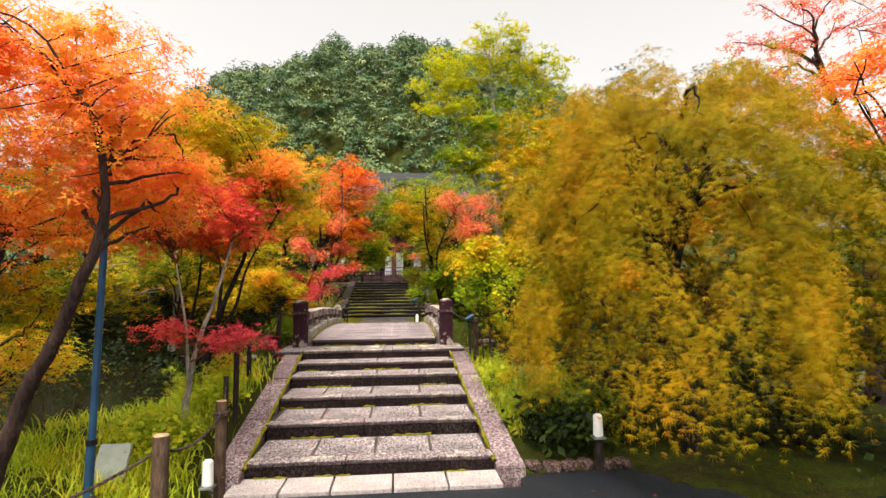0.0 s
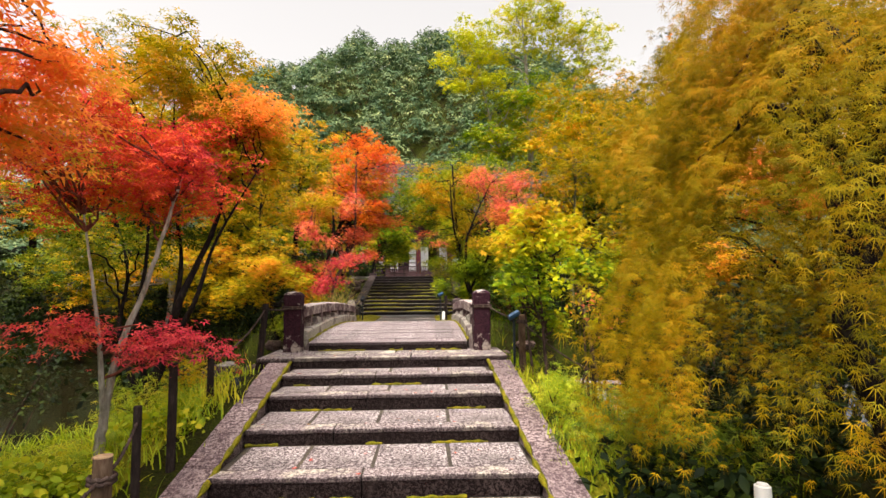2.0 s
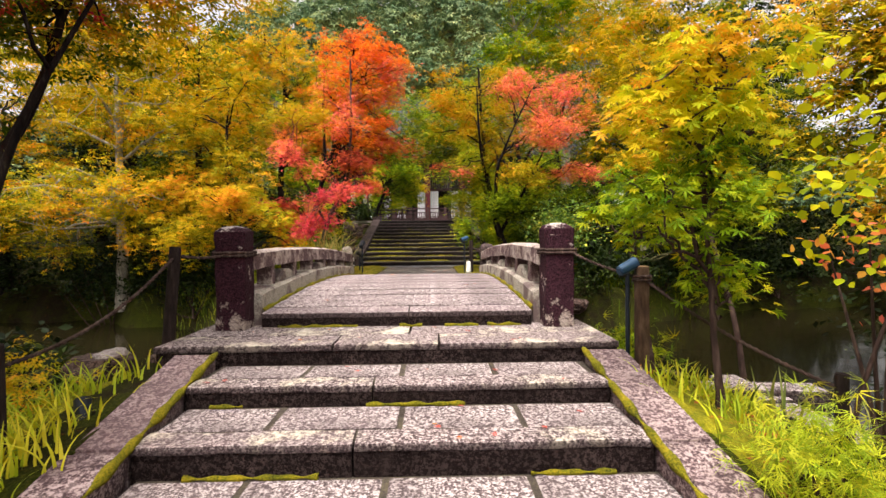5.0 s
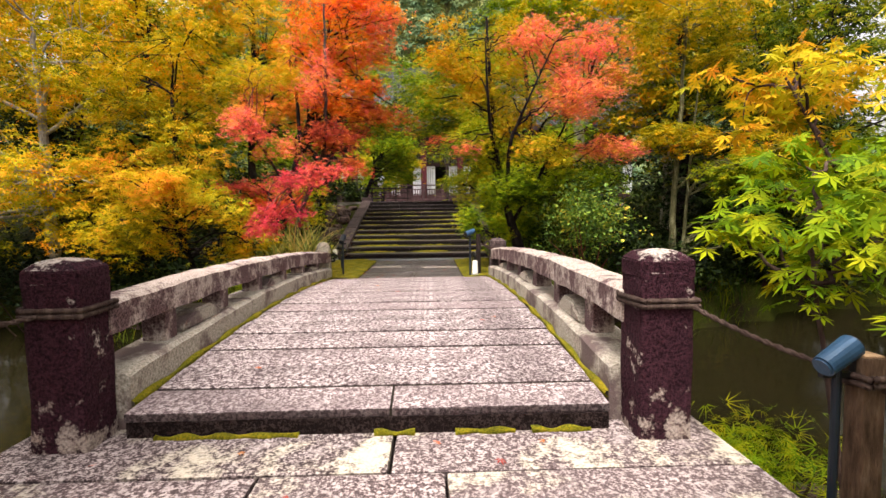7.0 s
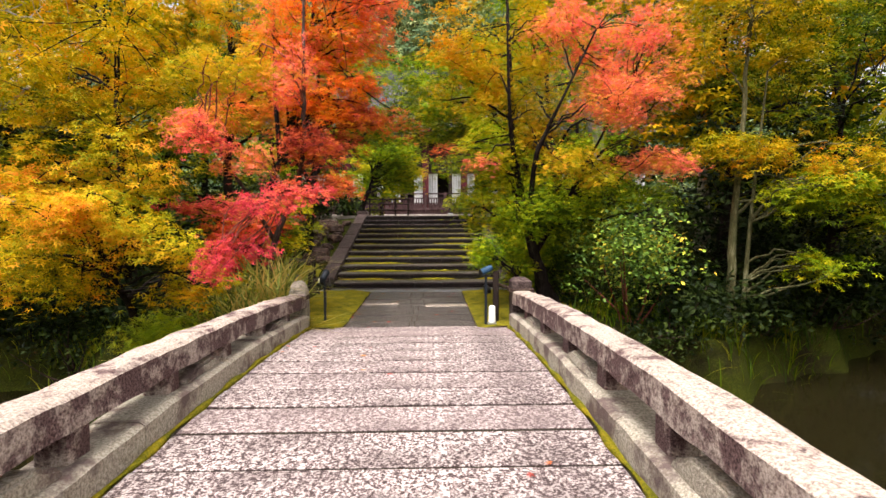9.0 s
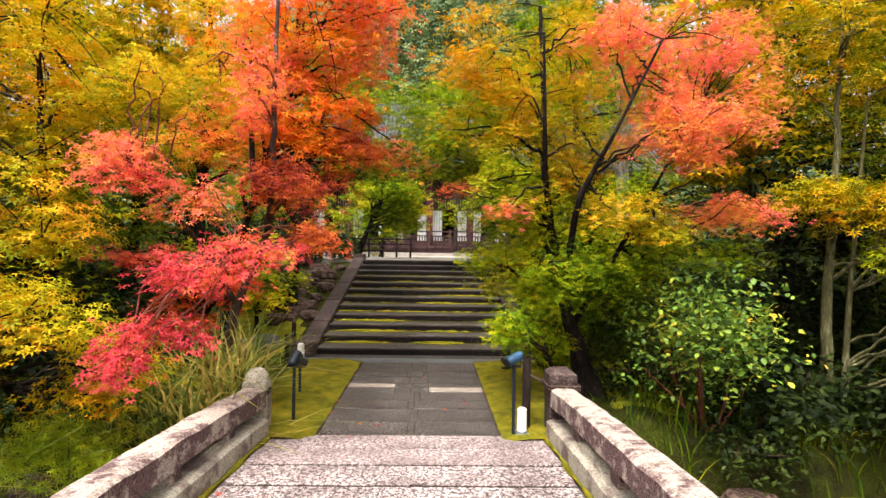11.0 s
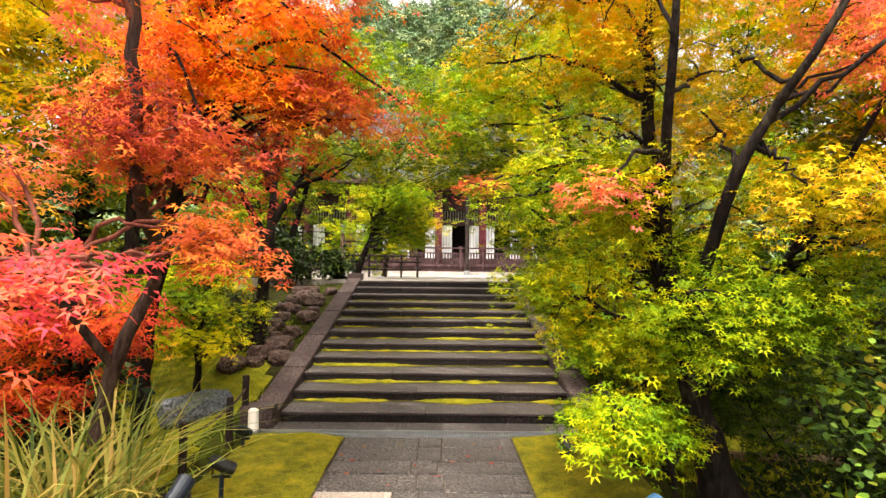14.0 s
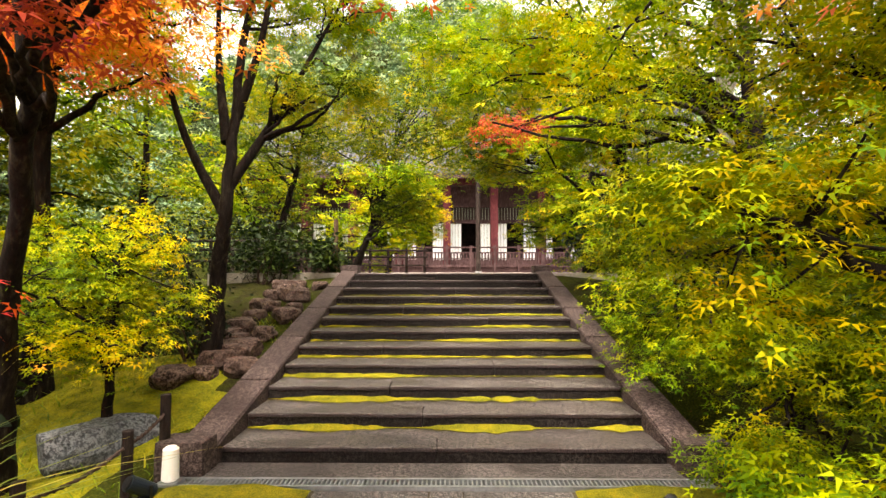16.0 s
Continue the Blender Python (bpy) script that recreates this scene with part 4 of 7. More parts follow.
def in_crown(g, c, r, n, shell=0.55):
    d = g.normal(0, 1, (n, 3))
    d /= np.linalg.norm(d, axis=1)[:, None]
    k = (shell + (1 - shell) * g.uniform(0, 1, n)) * np.where(g.uniform(0, 1, n) < 0.25, 0.6, 1.0)
    k *= 1 + 0.22 * np.sin(3 * d[:, 0] + 5 * d[:, 2] + c[0]) * np.cos(4 * d[:, 1] + c[1])
    p = np.array(c) + d * k[:, None] * np.array(r)
    return p


def tree(name, label, category, trunk, r0, crowns, bark=None, seed=1, limbs=9, kind="maple", leaf=0.085, per=54, spray=0.42, group="", droop=0.35, hang=0.45, extra=(), twig=None, flare=(0.5, 14)):
    """A tree: trunk through points, crowns as (centre, radii, sprays, material, part name), limbs to the sprays."""
    g = np.random.default_rng(seed)
    bark = bark or BARK
    base = np.array(trunk[0])
    ob = thing(name, label, category, tuple(base), group)
    T = curve_points(trunk, 6 * len(trunk)) - base
    n = len(T)
    T[1:-1] += g.normal(0, r0 * 0.10, (n - 2, 3)) * [1, 1, 0.2]
    rad = r0 * (1 - 0.72 * np.linspace(0, 1, n)) * (1 + flare[0] * np.exp(-np.linspace(0, flare[1], n)))
    T[0, 2] -= 0.15
    sp = Soup()
    sp.add(*tube(T, rad, 10))
    for e in extra:
        E = curve_points(e, 14) - base
        sp.add(*tube(E, r0 * 0.62 * (1 - 0.75 * np.linspace(0, 1, len(E))), 8))
    sp.object("trunk", bark, ob, True)
    br = Soup()
    skeleton = [(T[k], rad[k]) for k in range(n // 3, n)]
    for e in extra:
        E = curve_points(e, 14) - base
        skeleton += [(E[k], r0 * 0.62 * (1 - 0.75 * k / 13)) for k in range(3, 14)]
    made = {}
    for c, r, cnt, mat, pname in crowns:
        P = in_crown(g, np.array(c) - base, r, cnt)
        for li in range(min(limbs, cnt)):
            tip = P[li]
            S = np.array([s[0] for s in skeleton[:n - n // 3 + 11 * len(extra)]])
            dd = np.linalg.norm(S - tip, axis=1) + 0.8 * np.clip(S[:, 2] - tip[2] + 0.35, 0, None) + g.uniform(0, 0.5, len(S))
            k = int(np.argmin(dd))
            a, ra = skeleton[k]
            mid = a * 0.5 + tip * 0.5 + g.normal(0, 0.10, 3) * np.linalg.norm(tip - a) + np.array([0, 0, 0.10 * np.linalg.norm(tip - a)])
            L = curve_points([a, mid, tip], 11)
            L[1:-1] += g.normal(0, 0.018, (9, 3))
            rl = np.clip(ra * 0.5, 0.010, 0.042)
            rads = rl * (1 - 0.8 * np.linspace(0, 1, 11)) + 0.003
            br.add(*tube(L, rads, 5))
            skeleton += [(L[j], rads[j]) for j in range(4, 11)]
        S = np.array([s[0] for s in skeleton])
        for tip in P[limbs:]:
            dd = np.linalg.norm(S - tip, axis=1)
            k = int(np.argmin(dd))
            a = S[k]
            if dd[k] < 0.15:
                continue
            mid = a * 0.5 + tip * 0.5 + g.normal(0, 0.07, 3) * dd[k] + np.array([0, 0, 0.05 * dd[k]])
            br.add(*tube(curve_points([a, mid, tip], 4), np.linspace(0.009, 0.003, 4), 3))
        made.setdefault((pname, mat.name), (mat, Soup()))[1].add(*spray_leaves(g, P, spray, per, kind, leaf, droop, hang=hang))
    if br.n:
        br.object("branchwork", twig or bark, ob, True)["kind"] = "stuff"
    for (pname, _), (mat, s) in made.items():
        s.object(pname, mat, ob)
    return ob


def gz(x, y):
    return float(height(x, y))


def rooted(x, y, *rest):
    return [(x, y, gz(x, y)), *rest]


# near bank, beside the forecourt
tree("maple_tree", "orange maple with forked brown trunk beside a blue prop", "tree", rooted(-3.05, -5.35, (-2.75, -5.4, 1.0), (-2.25, -5.55, 2.0), (-2.0, -5.6, 2.75), (-2.05, -5.7, 3.5)), 0.08,
     [((-2.75, -5.4, 3.9), (1.5, 1.1, 1.0), 105, L_ORANGE, "crown"), ((-3.5, -4.9, 2.9), (1.2, 1.0, 0.7), 50, L_ORANGE, "crown"), ((-2.1, -4.6, 3.2), (0.6, 0.5, 0.5), 24, L_ORANGE, "crown"), ((-3.6, -4.5, 2.1), (0.8, 0.6, 0.45), 26, L_GOLD, "low_crown")], BROWNBARK, 11, 10,
     extra=[[(-3.35, -5.0, 0.2), (-3.4, -5.0, 1.2), (-3.3, -4.9, 2.6)]])
tree("maple_tree", "slender red maple with pale forked stems", "tree", rooted(-2.3, -3.1, (-2.26, -3.1, 0.8), (-2.15, -3.1, 1.4), (-1.95, -3.0, 2.1), (-1.75, -2.9, 3.0)), 0.045,
     [((-2.6, -2.9, 3.25), (1.15, 0.85, 0.6), 60, L_RED, "crown"), ((-1.95, -2.75, 2.95), (0.7, 0.55, 0.4), 22, L_RED, "crown"), ((-2.9, -3.4, 3.5), (0.9, 0.6, 0.5), 30, L_CORAL, "top_crown"), ((-2.55, -3.3, 1.62), (0.36, 0.26, 0.08), 6, L_PINK, "low_crown"), ((-1.5, -3.35, 1.52), (0.36, 0.3, 0.10), 7, L_PINK, "low_crown")], PALEBARK, 12, 9,
     extra=[[(-2.26, -3.1, 0.8), (-2.25, -3.25, 1.6), (-2.45, -3.2, 2.6)]], leaf=0.062, per=66, spray=0.34, twig=REDBARK)
tree("maple_tree", "dark-stemmed maple turning from green to orange", "tree", rooted(-2.75, -1.6, (-2.6, -1.55, 1.0), (-2.38, -1.5, 1.85), (-2.1, -1.2, 2.85), (-1.95, -1.0, 4.0)), 0.062,
     [((-2.6, -1.2, 4.4), (1.25, 1.1, 0.95), 60, L_OLIVE, "crown"), ((-2.6, -1.1, 3.7), (1.2, 1.0, 0.8), 44, L_GREEN, "green_crown"), ((-1.75, -1.0, 3.7), (0.7, 0.7, 0.6), 30, L_OLIVE, "crown"), ((-2.9, -0.9, 5.1), (1.1, 0.9, 0.5), 36, L_OLIVE, "crown"), ((-2.2, -1.7, 3.6), (0.8, 0.5, 0.4), 18, L_RED, "red_crown"), ((-1.55, -1.35, 4.2), (0.55, 0.5, 0.3), 14, L_ORANGE, "orange_crown"), ((-3.4, -1.3, 2.7), (0.9, 0.8, 0.6), 26, L_GREEN, "green_crown")], BARK, 13, 10,
     extra=[[(-2.72, -1.58, 0.5), (-3.1, -1.5, 1.4), (-3.15, -1.3, 2.2), (-3.5, -1.2, 3.2)], [(-2.68, -1.58, 0.7), (-2.8, -1.7, 1.5), (-2.65, -1.8, 2.3), (-2.6, -1.9, 3.4)], [(-2.55, -1.55, 1.1), (-2.15, -1.65, 1.8), (-2.0, -1.5, 2.5), (-1.55, -1.4, 3.4)], [(-2.45, -1.52, 1.6), (-2.5, -1.3, 2.4), (-2.75, -1.2, 3.4)]], flare=(0.9, 6))
tree("maple_tree", "low orange maple shrub at the pond edge", "tree", rooted(-4.6, -3.6, (-4.55, -3.6, 0.5), (-4.3, -3.5, 1.0)), 0.07,
     [((-4.4, -3.4, 1.35), (1.0, 0.9, 0.5), 42, L_GOLD, "crown")], BARK, 14, 8, leaf=0.07)

# weeping lace-leaf maple
def weeping(name, label, at, R, top, seed):
    g = np.random.default_rng(seed)
    ob = thing(name, label, "tree", at)
    sp, br, lf = Soup(), Soup(), Soup()
    T = curve_points([(0, 0, -0.15), (-0.05, 0.05, 0.7), (-0.3, 0.1, 1.5), (-0.1, 0, 2.2), (0.1, 0.1, 2.9)], 26)
    sp.add(*tube(T, 0.13 * (1 - 0.6 * np.linspace(0, 1, 26)), 10))
    sp.object("trunk", BARK, ob, True)
    # arching limbs over the dome, then hanging sprays
    tips = []
    for k in range(26):
        a = 2 * math.pi * k / 26 + g.uniform(-0.1, 0.1)
        rr = R * g.uniform(0.45, 0.85)
        s = T[g.integers(14, 26)]
        h = (top - 0.35) * g.uniform(0.75, 0.98)
        p = [s, s + np.array([math.cos(a) * rr * 0.3, math.sin(a) * rr * 0.3, max(0.25, (h - s[2]) * 0.8)]), np.array([math.cos(a) * rr * 0.7, math.sin(a) * rr * 0.7, h]), np.array([math.cos(a) * rr, math.sin(a) * rr, h - 0.3 - 0.4 * g.uniform()])]
        L = curve_points(p, 18)
        L[2:-1] += g.normal(0, 0.025, (15, 3))
        br.add(*tube(L, np.linspace(0.045, 0.006, 18), 6))
    br.object("branchwork", BARK, ob, True)["kind"] = "stuff"
    n = 1130
    a = g.uniform(0, 2 * np.pi, n)
    u = g.uniform(0.02, 1, n)
    el = np.arccos(1 - 1.12 * u)                # from the top down past the waist
    k = g.uniform(0.80, 1.04, n) + 0.10 * np.sin(5 * a + 3 * el) + 0.07 * np.sin(9 * a - 6 * el)
    lift = np.cos(el)
    x, y = k * R * np.sin(el) * np.cos(a), k * R * np.sin(el) * np.sin(a)
    z = np.where(lift > 0, 2.2 + (top - 2.2) * np.abs(lift) ** 0.9 * k, 2.2)
    z = z - np.where(u > 0.62, (u - 0.62) * 3.7 * g.uniform(0.2, 1.0, n), 0)
    c = np.stack([x, y, z], 1)
    inner = g.uniform(0, 1, n) < 0.12
    c[inner, :2] *= 0.75
    # each spray: leaves along several strands that run outwards and down
    for i in range(n):
        m = 80
        s = g.uniform(0, 1, m)
        strand = g.integers(0, 6, m)
        da = (strand - 2.5) * 0.42 + g.normal(0, 0.1, m)
        ln = 0.42 * (0.7 + 0.5 * g.uniform(0, 1, m))
        hd = math.pi / 2 - a[i] + da
        out = 0.75 * s * ln
        drop = s ** 1.5 * ln * (0.55 + 0.7 * u[i])
        p = c[i] + np.stack([np.sin(hd) * out, np.cos(hd) * out, -drop], 1) + g.normal(0, 0.025, (m, 3))
        lf.add(*leaf_cloud(p, hd + g.normal(0, 0.5, m), 0.55 + 0.75 * s + g.normal(0, 0.25, m), g.normal(0, 0.5, m), 0.060 * g.uniform(0.55, 1.3, m), "lace"))
    lf.object("crown", L_LACE, ob)
    return ob


weeping("weeping_maple", "big weeping lace-leaf maple with olive-gold foliage", (3.92, -4.25, 0.12), 1.86, 4.5, 5)

# yellow young maples near the right of the bridge
tree("maple_tree", "young yellow-green maple with thin stem", "tree", rooted(2.1, -1.38, (2.06, -1.36, 1.2), (2.02, -1.33, 2.0), (1.9, -1.5, 2.8)), 0.025,
     [((1.85, -1.5, 2.6), (0.42, 0.45, 0.42), 24, L_YELLOW, "crown"), ((1.8, -1.35, 2.05), (0.36, 0.4, 0.4), 16, L_LIME, "low_crown"), ((2.25, -1.3, 2.5), (0.36, 0.4, 0.42), 14, L_YELLOW, "crown"), ((1.9, -1.55, 2.85), (0.25, 0.25, 0.15), 9, L_GOLD, "crown_top"), ((2.2, -1.2, 1.55), (0.25, 0.3, 0.2), 8, L_LIME, "low_crown")], BROWNBARK, 21, 6, "broad", leaf=0.066, per=30, spray=0.22)
tree("maple_tree", "young lime maple with orange tips beside the pond", "tree", rooted(3.3, 0.15, (3.2, 0.4, 1.2), (3.1, 0.9, 2.2), (2.8, 1.1, 3.0)), 0.03,
     [((2.95, 1.2, 2.95), (0.55, 0.5, 0.4), 18, L_GOLD, "crown"), ((3.35, 0.9, 2.2), (0.45, 0.5, 0.35), 15, L_LIME, "low_crown")], BROWNBARK, 22, 7, "broad", leaf=0.10, per=26, spray=0.28)
tree("maple_tree", "small lime maple behind the bridge post", "tree", rooted(2.1, -0.4, (2.1, -0.3, 1.0), (2.0, -0.2, 2.0)), 0.025,
     [((2.15, 0.0, 2.1), (0.42, 0.5, 0.42), 17, L_LIME, "crown")], BROWNBARK, 23, 6, "broad", leaf=0.09, per=26, spray=0.28)

# far bank, left of the bridge
tree("maple_tree", "red maple with low crimson sprays over the bridge end", "tree", rooted(-2.25, 6.9, (-2.05, 6.9, 2.1), (-1.76, 6.85, 2.75), (-1.4, 6.0, 3.2), (-1.3, 5.75, 4.2), (-1.3, 5.8, 5.4)), 0.055,
     [((-1.15, 4.95, 2.76), (0.36, 0.28, 0.05), 6, L_PINK, "low_crown"), ((-1.5, 4.82, 2.58), (0.34, 0.28, 0.05), 6, L_PINK, "low_crown"), ((-1.78, 4.62, 2.16), (0.32, 0.26, 0.05), 5, L_PINK, "low_crown"), ((-2.05, 4.55, 1.98), (0.26, 0.22, 0.04), 4, L_PINK, "low_crown"), ((-1.2, 5.95, 3.42), (0.5, 0.45, 0.2), 13, L_RUST, "rust_crown"), ((-1.0, 5.9, 2.9), (0.3, 0.3, 0.12), 6, L_RUST, "rust_crown"), ((-2.5, 5.45, 3.45), (0.45, 0.4, 0.4), 11, L_CORAL, "crown"), ((-2.1, 5.8, 3.0), (0.35, 0.4, 0.45), 8, L_CORAL, "crown"), ((-2.2, 5.9, 4.3), (0.8, 0.7, 0.4), 22, L_GOLD, "gold_crown"), ((-1.5, 5.7, 4.2), (0.5, 0.5, 0.25), 8, L_CORAL, "crown")], BROWNBARK, 31, 6, "maple", leaf=0.054, per=76, spray=0.28, twig=REDBARK,
     extra=[[(-1.76, 6.85, 2.75), (-1.6, 5.6, 2.75), (-1.4, 4.95, 2.7)], [(-2.05, 6.9, 2.1), (-2.3, 6.3, 2.9), (-2.5, 5.5, 3.5)]])
tree("maple_tree", "tall deep orange maple leaning over the steps", "tree", rooted(-3.0, 8.8, (-2.8, 8.6, 2.2), (-2.3, 8.1, 3.5), (-1.65, 7.4, 4.8), (-1.45, 7.3, 6.2)), 0.08,
     [((-1.35, 7.3, 5.6), (1.15, 1.1, 1.2), 84, L_DEEPORANGE, "crown"), ((-1.3, 7.2, 4.3), (0.9, 0.8, 0.45), 34, L_DEEPORANGE, "low_crown"), ((-0.6, 7.2, 4.0), (0.55, 0.5, 0.16), 14, L_RUST, "rust_crown"), ((-1.4, 7.0, 3.5), (0.5, 0.5, 0.35), 9, L_RUST, "rust_crown"), ((-0.7, 7.3, 5.5), (0.55, 0.6, 0.7), 22, L_CORAL, "coral_crown"), ((-1.7, 6.9, 5.0), (0.6, 0.5, 0.5), 16, L_CORAL, "coral_crown")], BARK, 32, 11, leaf=0.07, per=60,
     extra=[[(-2.3, 8.1, 3.5), (-2.3, 7.9, 4.6), (-2.2, 7.6, 5.8)]])
tree("maple_tree", "low dark red maple leaning over the moss", "tree", rooted(-3.1, 7.75, (-2.95, 7.7, 1.5), (-2.7, 7.6, 1.95), (-2.35, 7.5, 2.35)), 0.06,
     [((-2.65, 7.45, 2.3), (0.7, 0.5, 0.22), 20, L_RED, "crown"), ((-2.95, 7.3, 1.85), (0.5, 0.4, 0.15), 10, L_RED, "low_crown"), ((-3.2, 7.3, 2.65), (0.5, 0.4, 0.15), 9, L_PINK, "crimson_crown")], BARK, 44, 7, leaf=0.075, spray=0.34)
tree("maple_tree", "golden orange maple on the pond bank", "tree", rooted(-4.4, 7.2, (-4.3, 7.1, 1.8), (-4.2, 6.8, 3.0), (-4.1, 6.6, 4.4)), 0.10,
     [((-4.3, 6.4, 4.4), (1.7, 1.5, 1.2), 80, L_OLIVE, "crown"), ((-4.1, 5.9, 3.0), (1.4, 0.9, 0.5), 36, L_GOLD, "low_crown"), ((-5.0, 6.1, 2.1), (1.3, 0.7, 0.8), 46, L_OLIVE, "low_crown")], BARK, 33, 10)
tree("maple_tree", "low golden maple reaching over the water", "tree", rooted(-3.4, 5.9, (-3.4, 5.5, 1.4), (-3.3, 4.9, 2.0)), 0.06,
     [((-3.3, 4.4, 2.5), (0.75, 0.55, 0.3), 30, L_GOLD, "crown"), ((-2.75, 4.7, 2.25), (0.45, 0.4, 0.28), 16, L_GOLD, "crown"), ((-3.7, 4.7, 1.9), (0.8, 0.5, 0.4), 28, L_OLIVE, "low_crown"), ((-2.5, 5.3, 1.7), (0.5, 0.4, 0.3), 12, L_OLIVE, "low_crown")], BARK, 34, 8, leaf=0.062, per=60, spray=0.34)
tree("maple_tree", "broad orange and olive maple beyond the pond", "tree", rooted(-7.0, 7.6, (-6.9, 7.4, 2.2), (-6.8, 7.2, 4.2), (-6.7, 7.0, 5.6)), 0.13,
     [((-6.8, 7.0, 5.2), (2.1, 1.9, 1.8), 105, L_OLIVE, "crown"), ((-6.4, 6.0, 2.9), (1.6, 1.1, 0.7), 44, L_GOLD, "low_crown"), ((-8.2, 6.8, 2.3), (1.6, 1.0, 1.2), 54, L_OLIVE, "low_crown")], PALEBARK, 35, 11, kind="three", leaf=0.10, spray=0.5)
tree("maple_tree", "tall orange maple behind the bank", "tree", rooted(-4.2, 10.6, (-4.1, 10.4, 3.2), (-3.9, 10.2, 5.5), (-3.8, 10, 7.2)), 0.12,
     [((-3.9, 10.0, 6.6), (2.0, 1.8, 1.5), 95, L_GOLD, "crown"), ((-3.2, 9.6, 4.8), (1.2, 1.0, 0.7), 34, L_ORANGE, "low_crown")], BARK, 36, 11, leaf=0.10, spray=0.5)
tree("maple_tree", "orange-green maple far along the pond", "tree", rooted(-10.5, 8.5, (-10.4, 8.4, 2.5), (-10.2, 8.2, 5.0)), 0.14,
     [((-10.3, 8.2, 4.9), (2.5, 2.1, 2.2), 110, L_OLIVE, "crown"), ((-9.6, 7.0, 2.6), (1.6, 1.2, 0.8), 40, L_GREEN, "low_crown")], BARK, 37, 10, kind="three", leaf=0.12, spray=0.55)
tree("maple_tree", "small yellow-green maple beside the steps", "tree", rooted(-2.75, 9.5, (-2.7, 9.5, 1.9), (-2.65, 9.45, 2.5)), 0.045,
     [((-2.8, 9.3, 2.35), (0.9, 0.75, 0.6), 44, L_SPRAY, "crown"), ((-3.4, 9.8, 2.6), (0.9, 0.7, 0.5), 34, L_SPRAY, "crown"), ((-2.6, 9.25, 2.75), (0.6, 0.5, 0.3), 9, L_YELLOW, "yellow_crown"), ((-2.45, 9.1, 2.05), (0.45, 0.45, 0.12), 7, L_YELLOW, "yellow_crown")], BARK, 38, 8, leaf=0.046, per=90, spray=0.30)
tree("maple_tree", "tall green maple with dark spreading limbs", "tree", rooted(-2.55, 10.9, (-2.42, 10.75, 2.5), (-2.27, 10.55, 3.25), (-2.3, 10.9, 4.8), (-2.2, 11.1, 6.4)), 0.10,
     [((-2.5, 11.0, 6.3), (1.7, 1.5, 0.9), 80, L_LIME, "crown"), ((-1.4, 10.9, 5.6), (0.9, 0.8, 0.4), 24, L_LIME, "crown"), ((-1.2, 10.6, 4.5), (0.7, 0.7, 0.22), 16, L_GREEN, "crown"), ((-3.5, 10.9, 4.9), (0.8, 0.8, 0.4), 20, L_YELLOW, "yellow_crown")], BARK, 39, 12, leaf=0.075, per=60, spray=0.42,
     extra=[[(-2.3, 10.6, 3.1), (-2.85, 10.7, 4.1), (-3.3, 10.6, 5.8)], [(-2.27, 10.6, 3.4), (-1.8, 10.8, 4.3), (-1.2, 10.9, 5.5)], [(-2.35, 10.7, 3.9), (-2.6, 11.0, 5.0), (-2.7, 11.2, 6.2)], [(-2.29, 10.8, 4.2), (-2.0, 10.7, 5.0), (-1.8, 10.6, 6.0)]])
tree("maple_tree", "green maple with leaning dark trunk on the terrace", "tree", [(-2.4, 18.4, TOP_Z), (-2.1, 18.3, 3.3), (-1.72, 18.2, 4.2), (-1.3, 18, 5.8)], 0.11,
     [((-1.4, 16.0, 5.6), (1.7, 1.5, 1.0), 70, L_GREEN, "crown"), ((-1.2, 15.6, 4.5), (1.1, 0.9, 0.4), 26, L_LIME, "low_crown"), ((0.3, 16.2, 6.6), (1.5, 1.2, 1.3), 60, L_GREEN, "crown"), ((-0.9, 16.2, 3.9), (0.7, 0.6, 0.5), 24, L_GREEN, "low_crown")], BARK, 40, 11, kind="three", leaf=0.095, spray=0.46)
tree("maple_tree", "green terrace maple with several dark trunks", "tree", [(-4.2, 17.5, TOP_Z), (-4.0, 17.4, 3.6), (-3.6, 17.2, 4.8), (-3.3, 17, 6.2)], 0.12,
     [((-3.6, 17.0, 6.0), (2.1, 1.8, 1.3), 80, L_GREEN, "crown"), ((-5.0, 16.5, 4.6), (1.4, 1.2, 0.7), 36, L_LIME, "low_crown")], BARK, 41, 11, kind="three", leaf=0.11, spray=0.5,
     extra=[[(-4.2, 17.5, 2.6), (-4.6, 17.4, 3.8), (-5.2, 17, 5.4)]])
tree("maple_tree", "yellow-edged green maple before the temple", "tree", [(-1.9, 21.5, TOP_Z), (-1.7, 21.4, 3.5), (-1.3, 21.2, 4.4)], 0.09,
     [((-1.4, 21.2, 4.3), (1.3, 1.1, 1.2), 62, L_LIME, "crown"), ((-0.4, 20.9, 4.6), (0.4, 0.5, 0.8), 18, L_YELLOW, "yellow_crown"), ((-2.8, 20.8, 3.9), (1.5, 0.8, 1.4), 80, L_LIME, "low_crown"), ((-1.2, 20.9, 5.4), (1.3, 0.8, 0.7), 40, L_LIME, "crown"), ((-0.95, 20.6, 4.2), (0.65, 0.4, 1.0), 30, L_LIME, "crown")], BARK, 42, 9, kind="three", leaf=0.11)

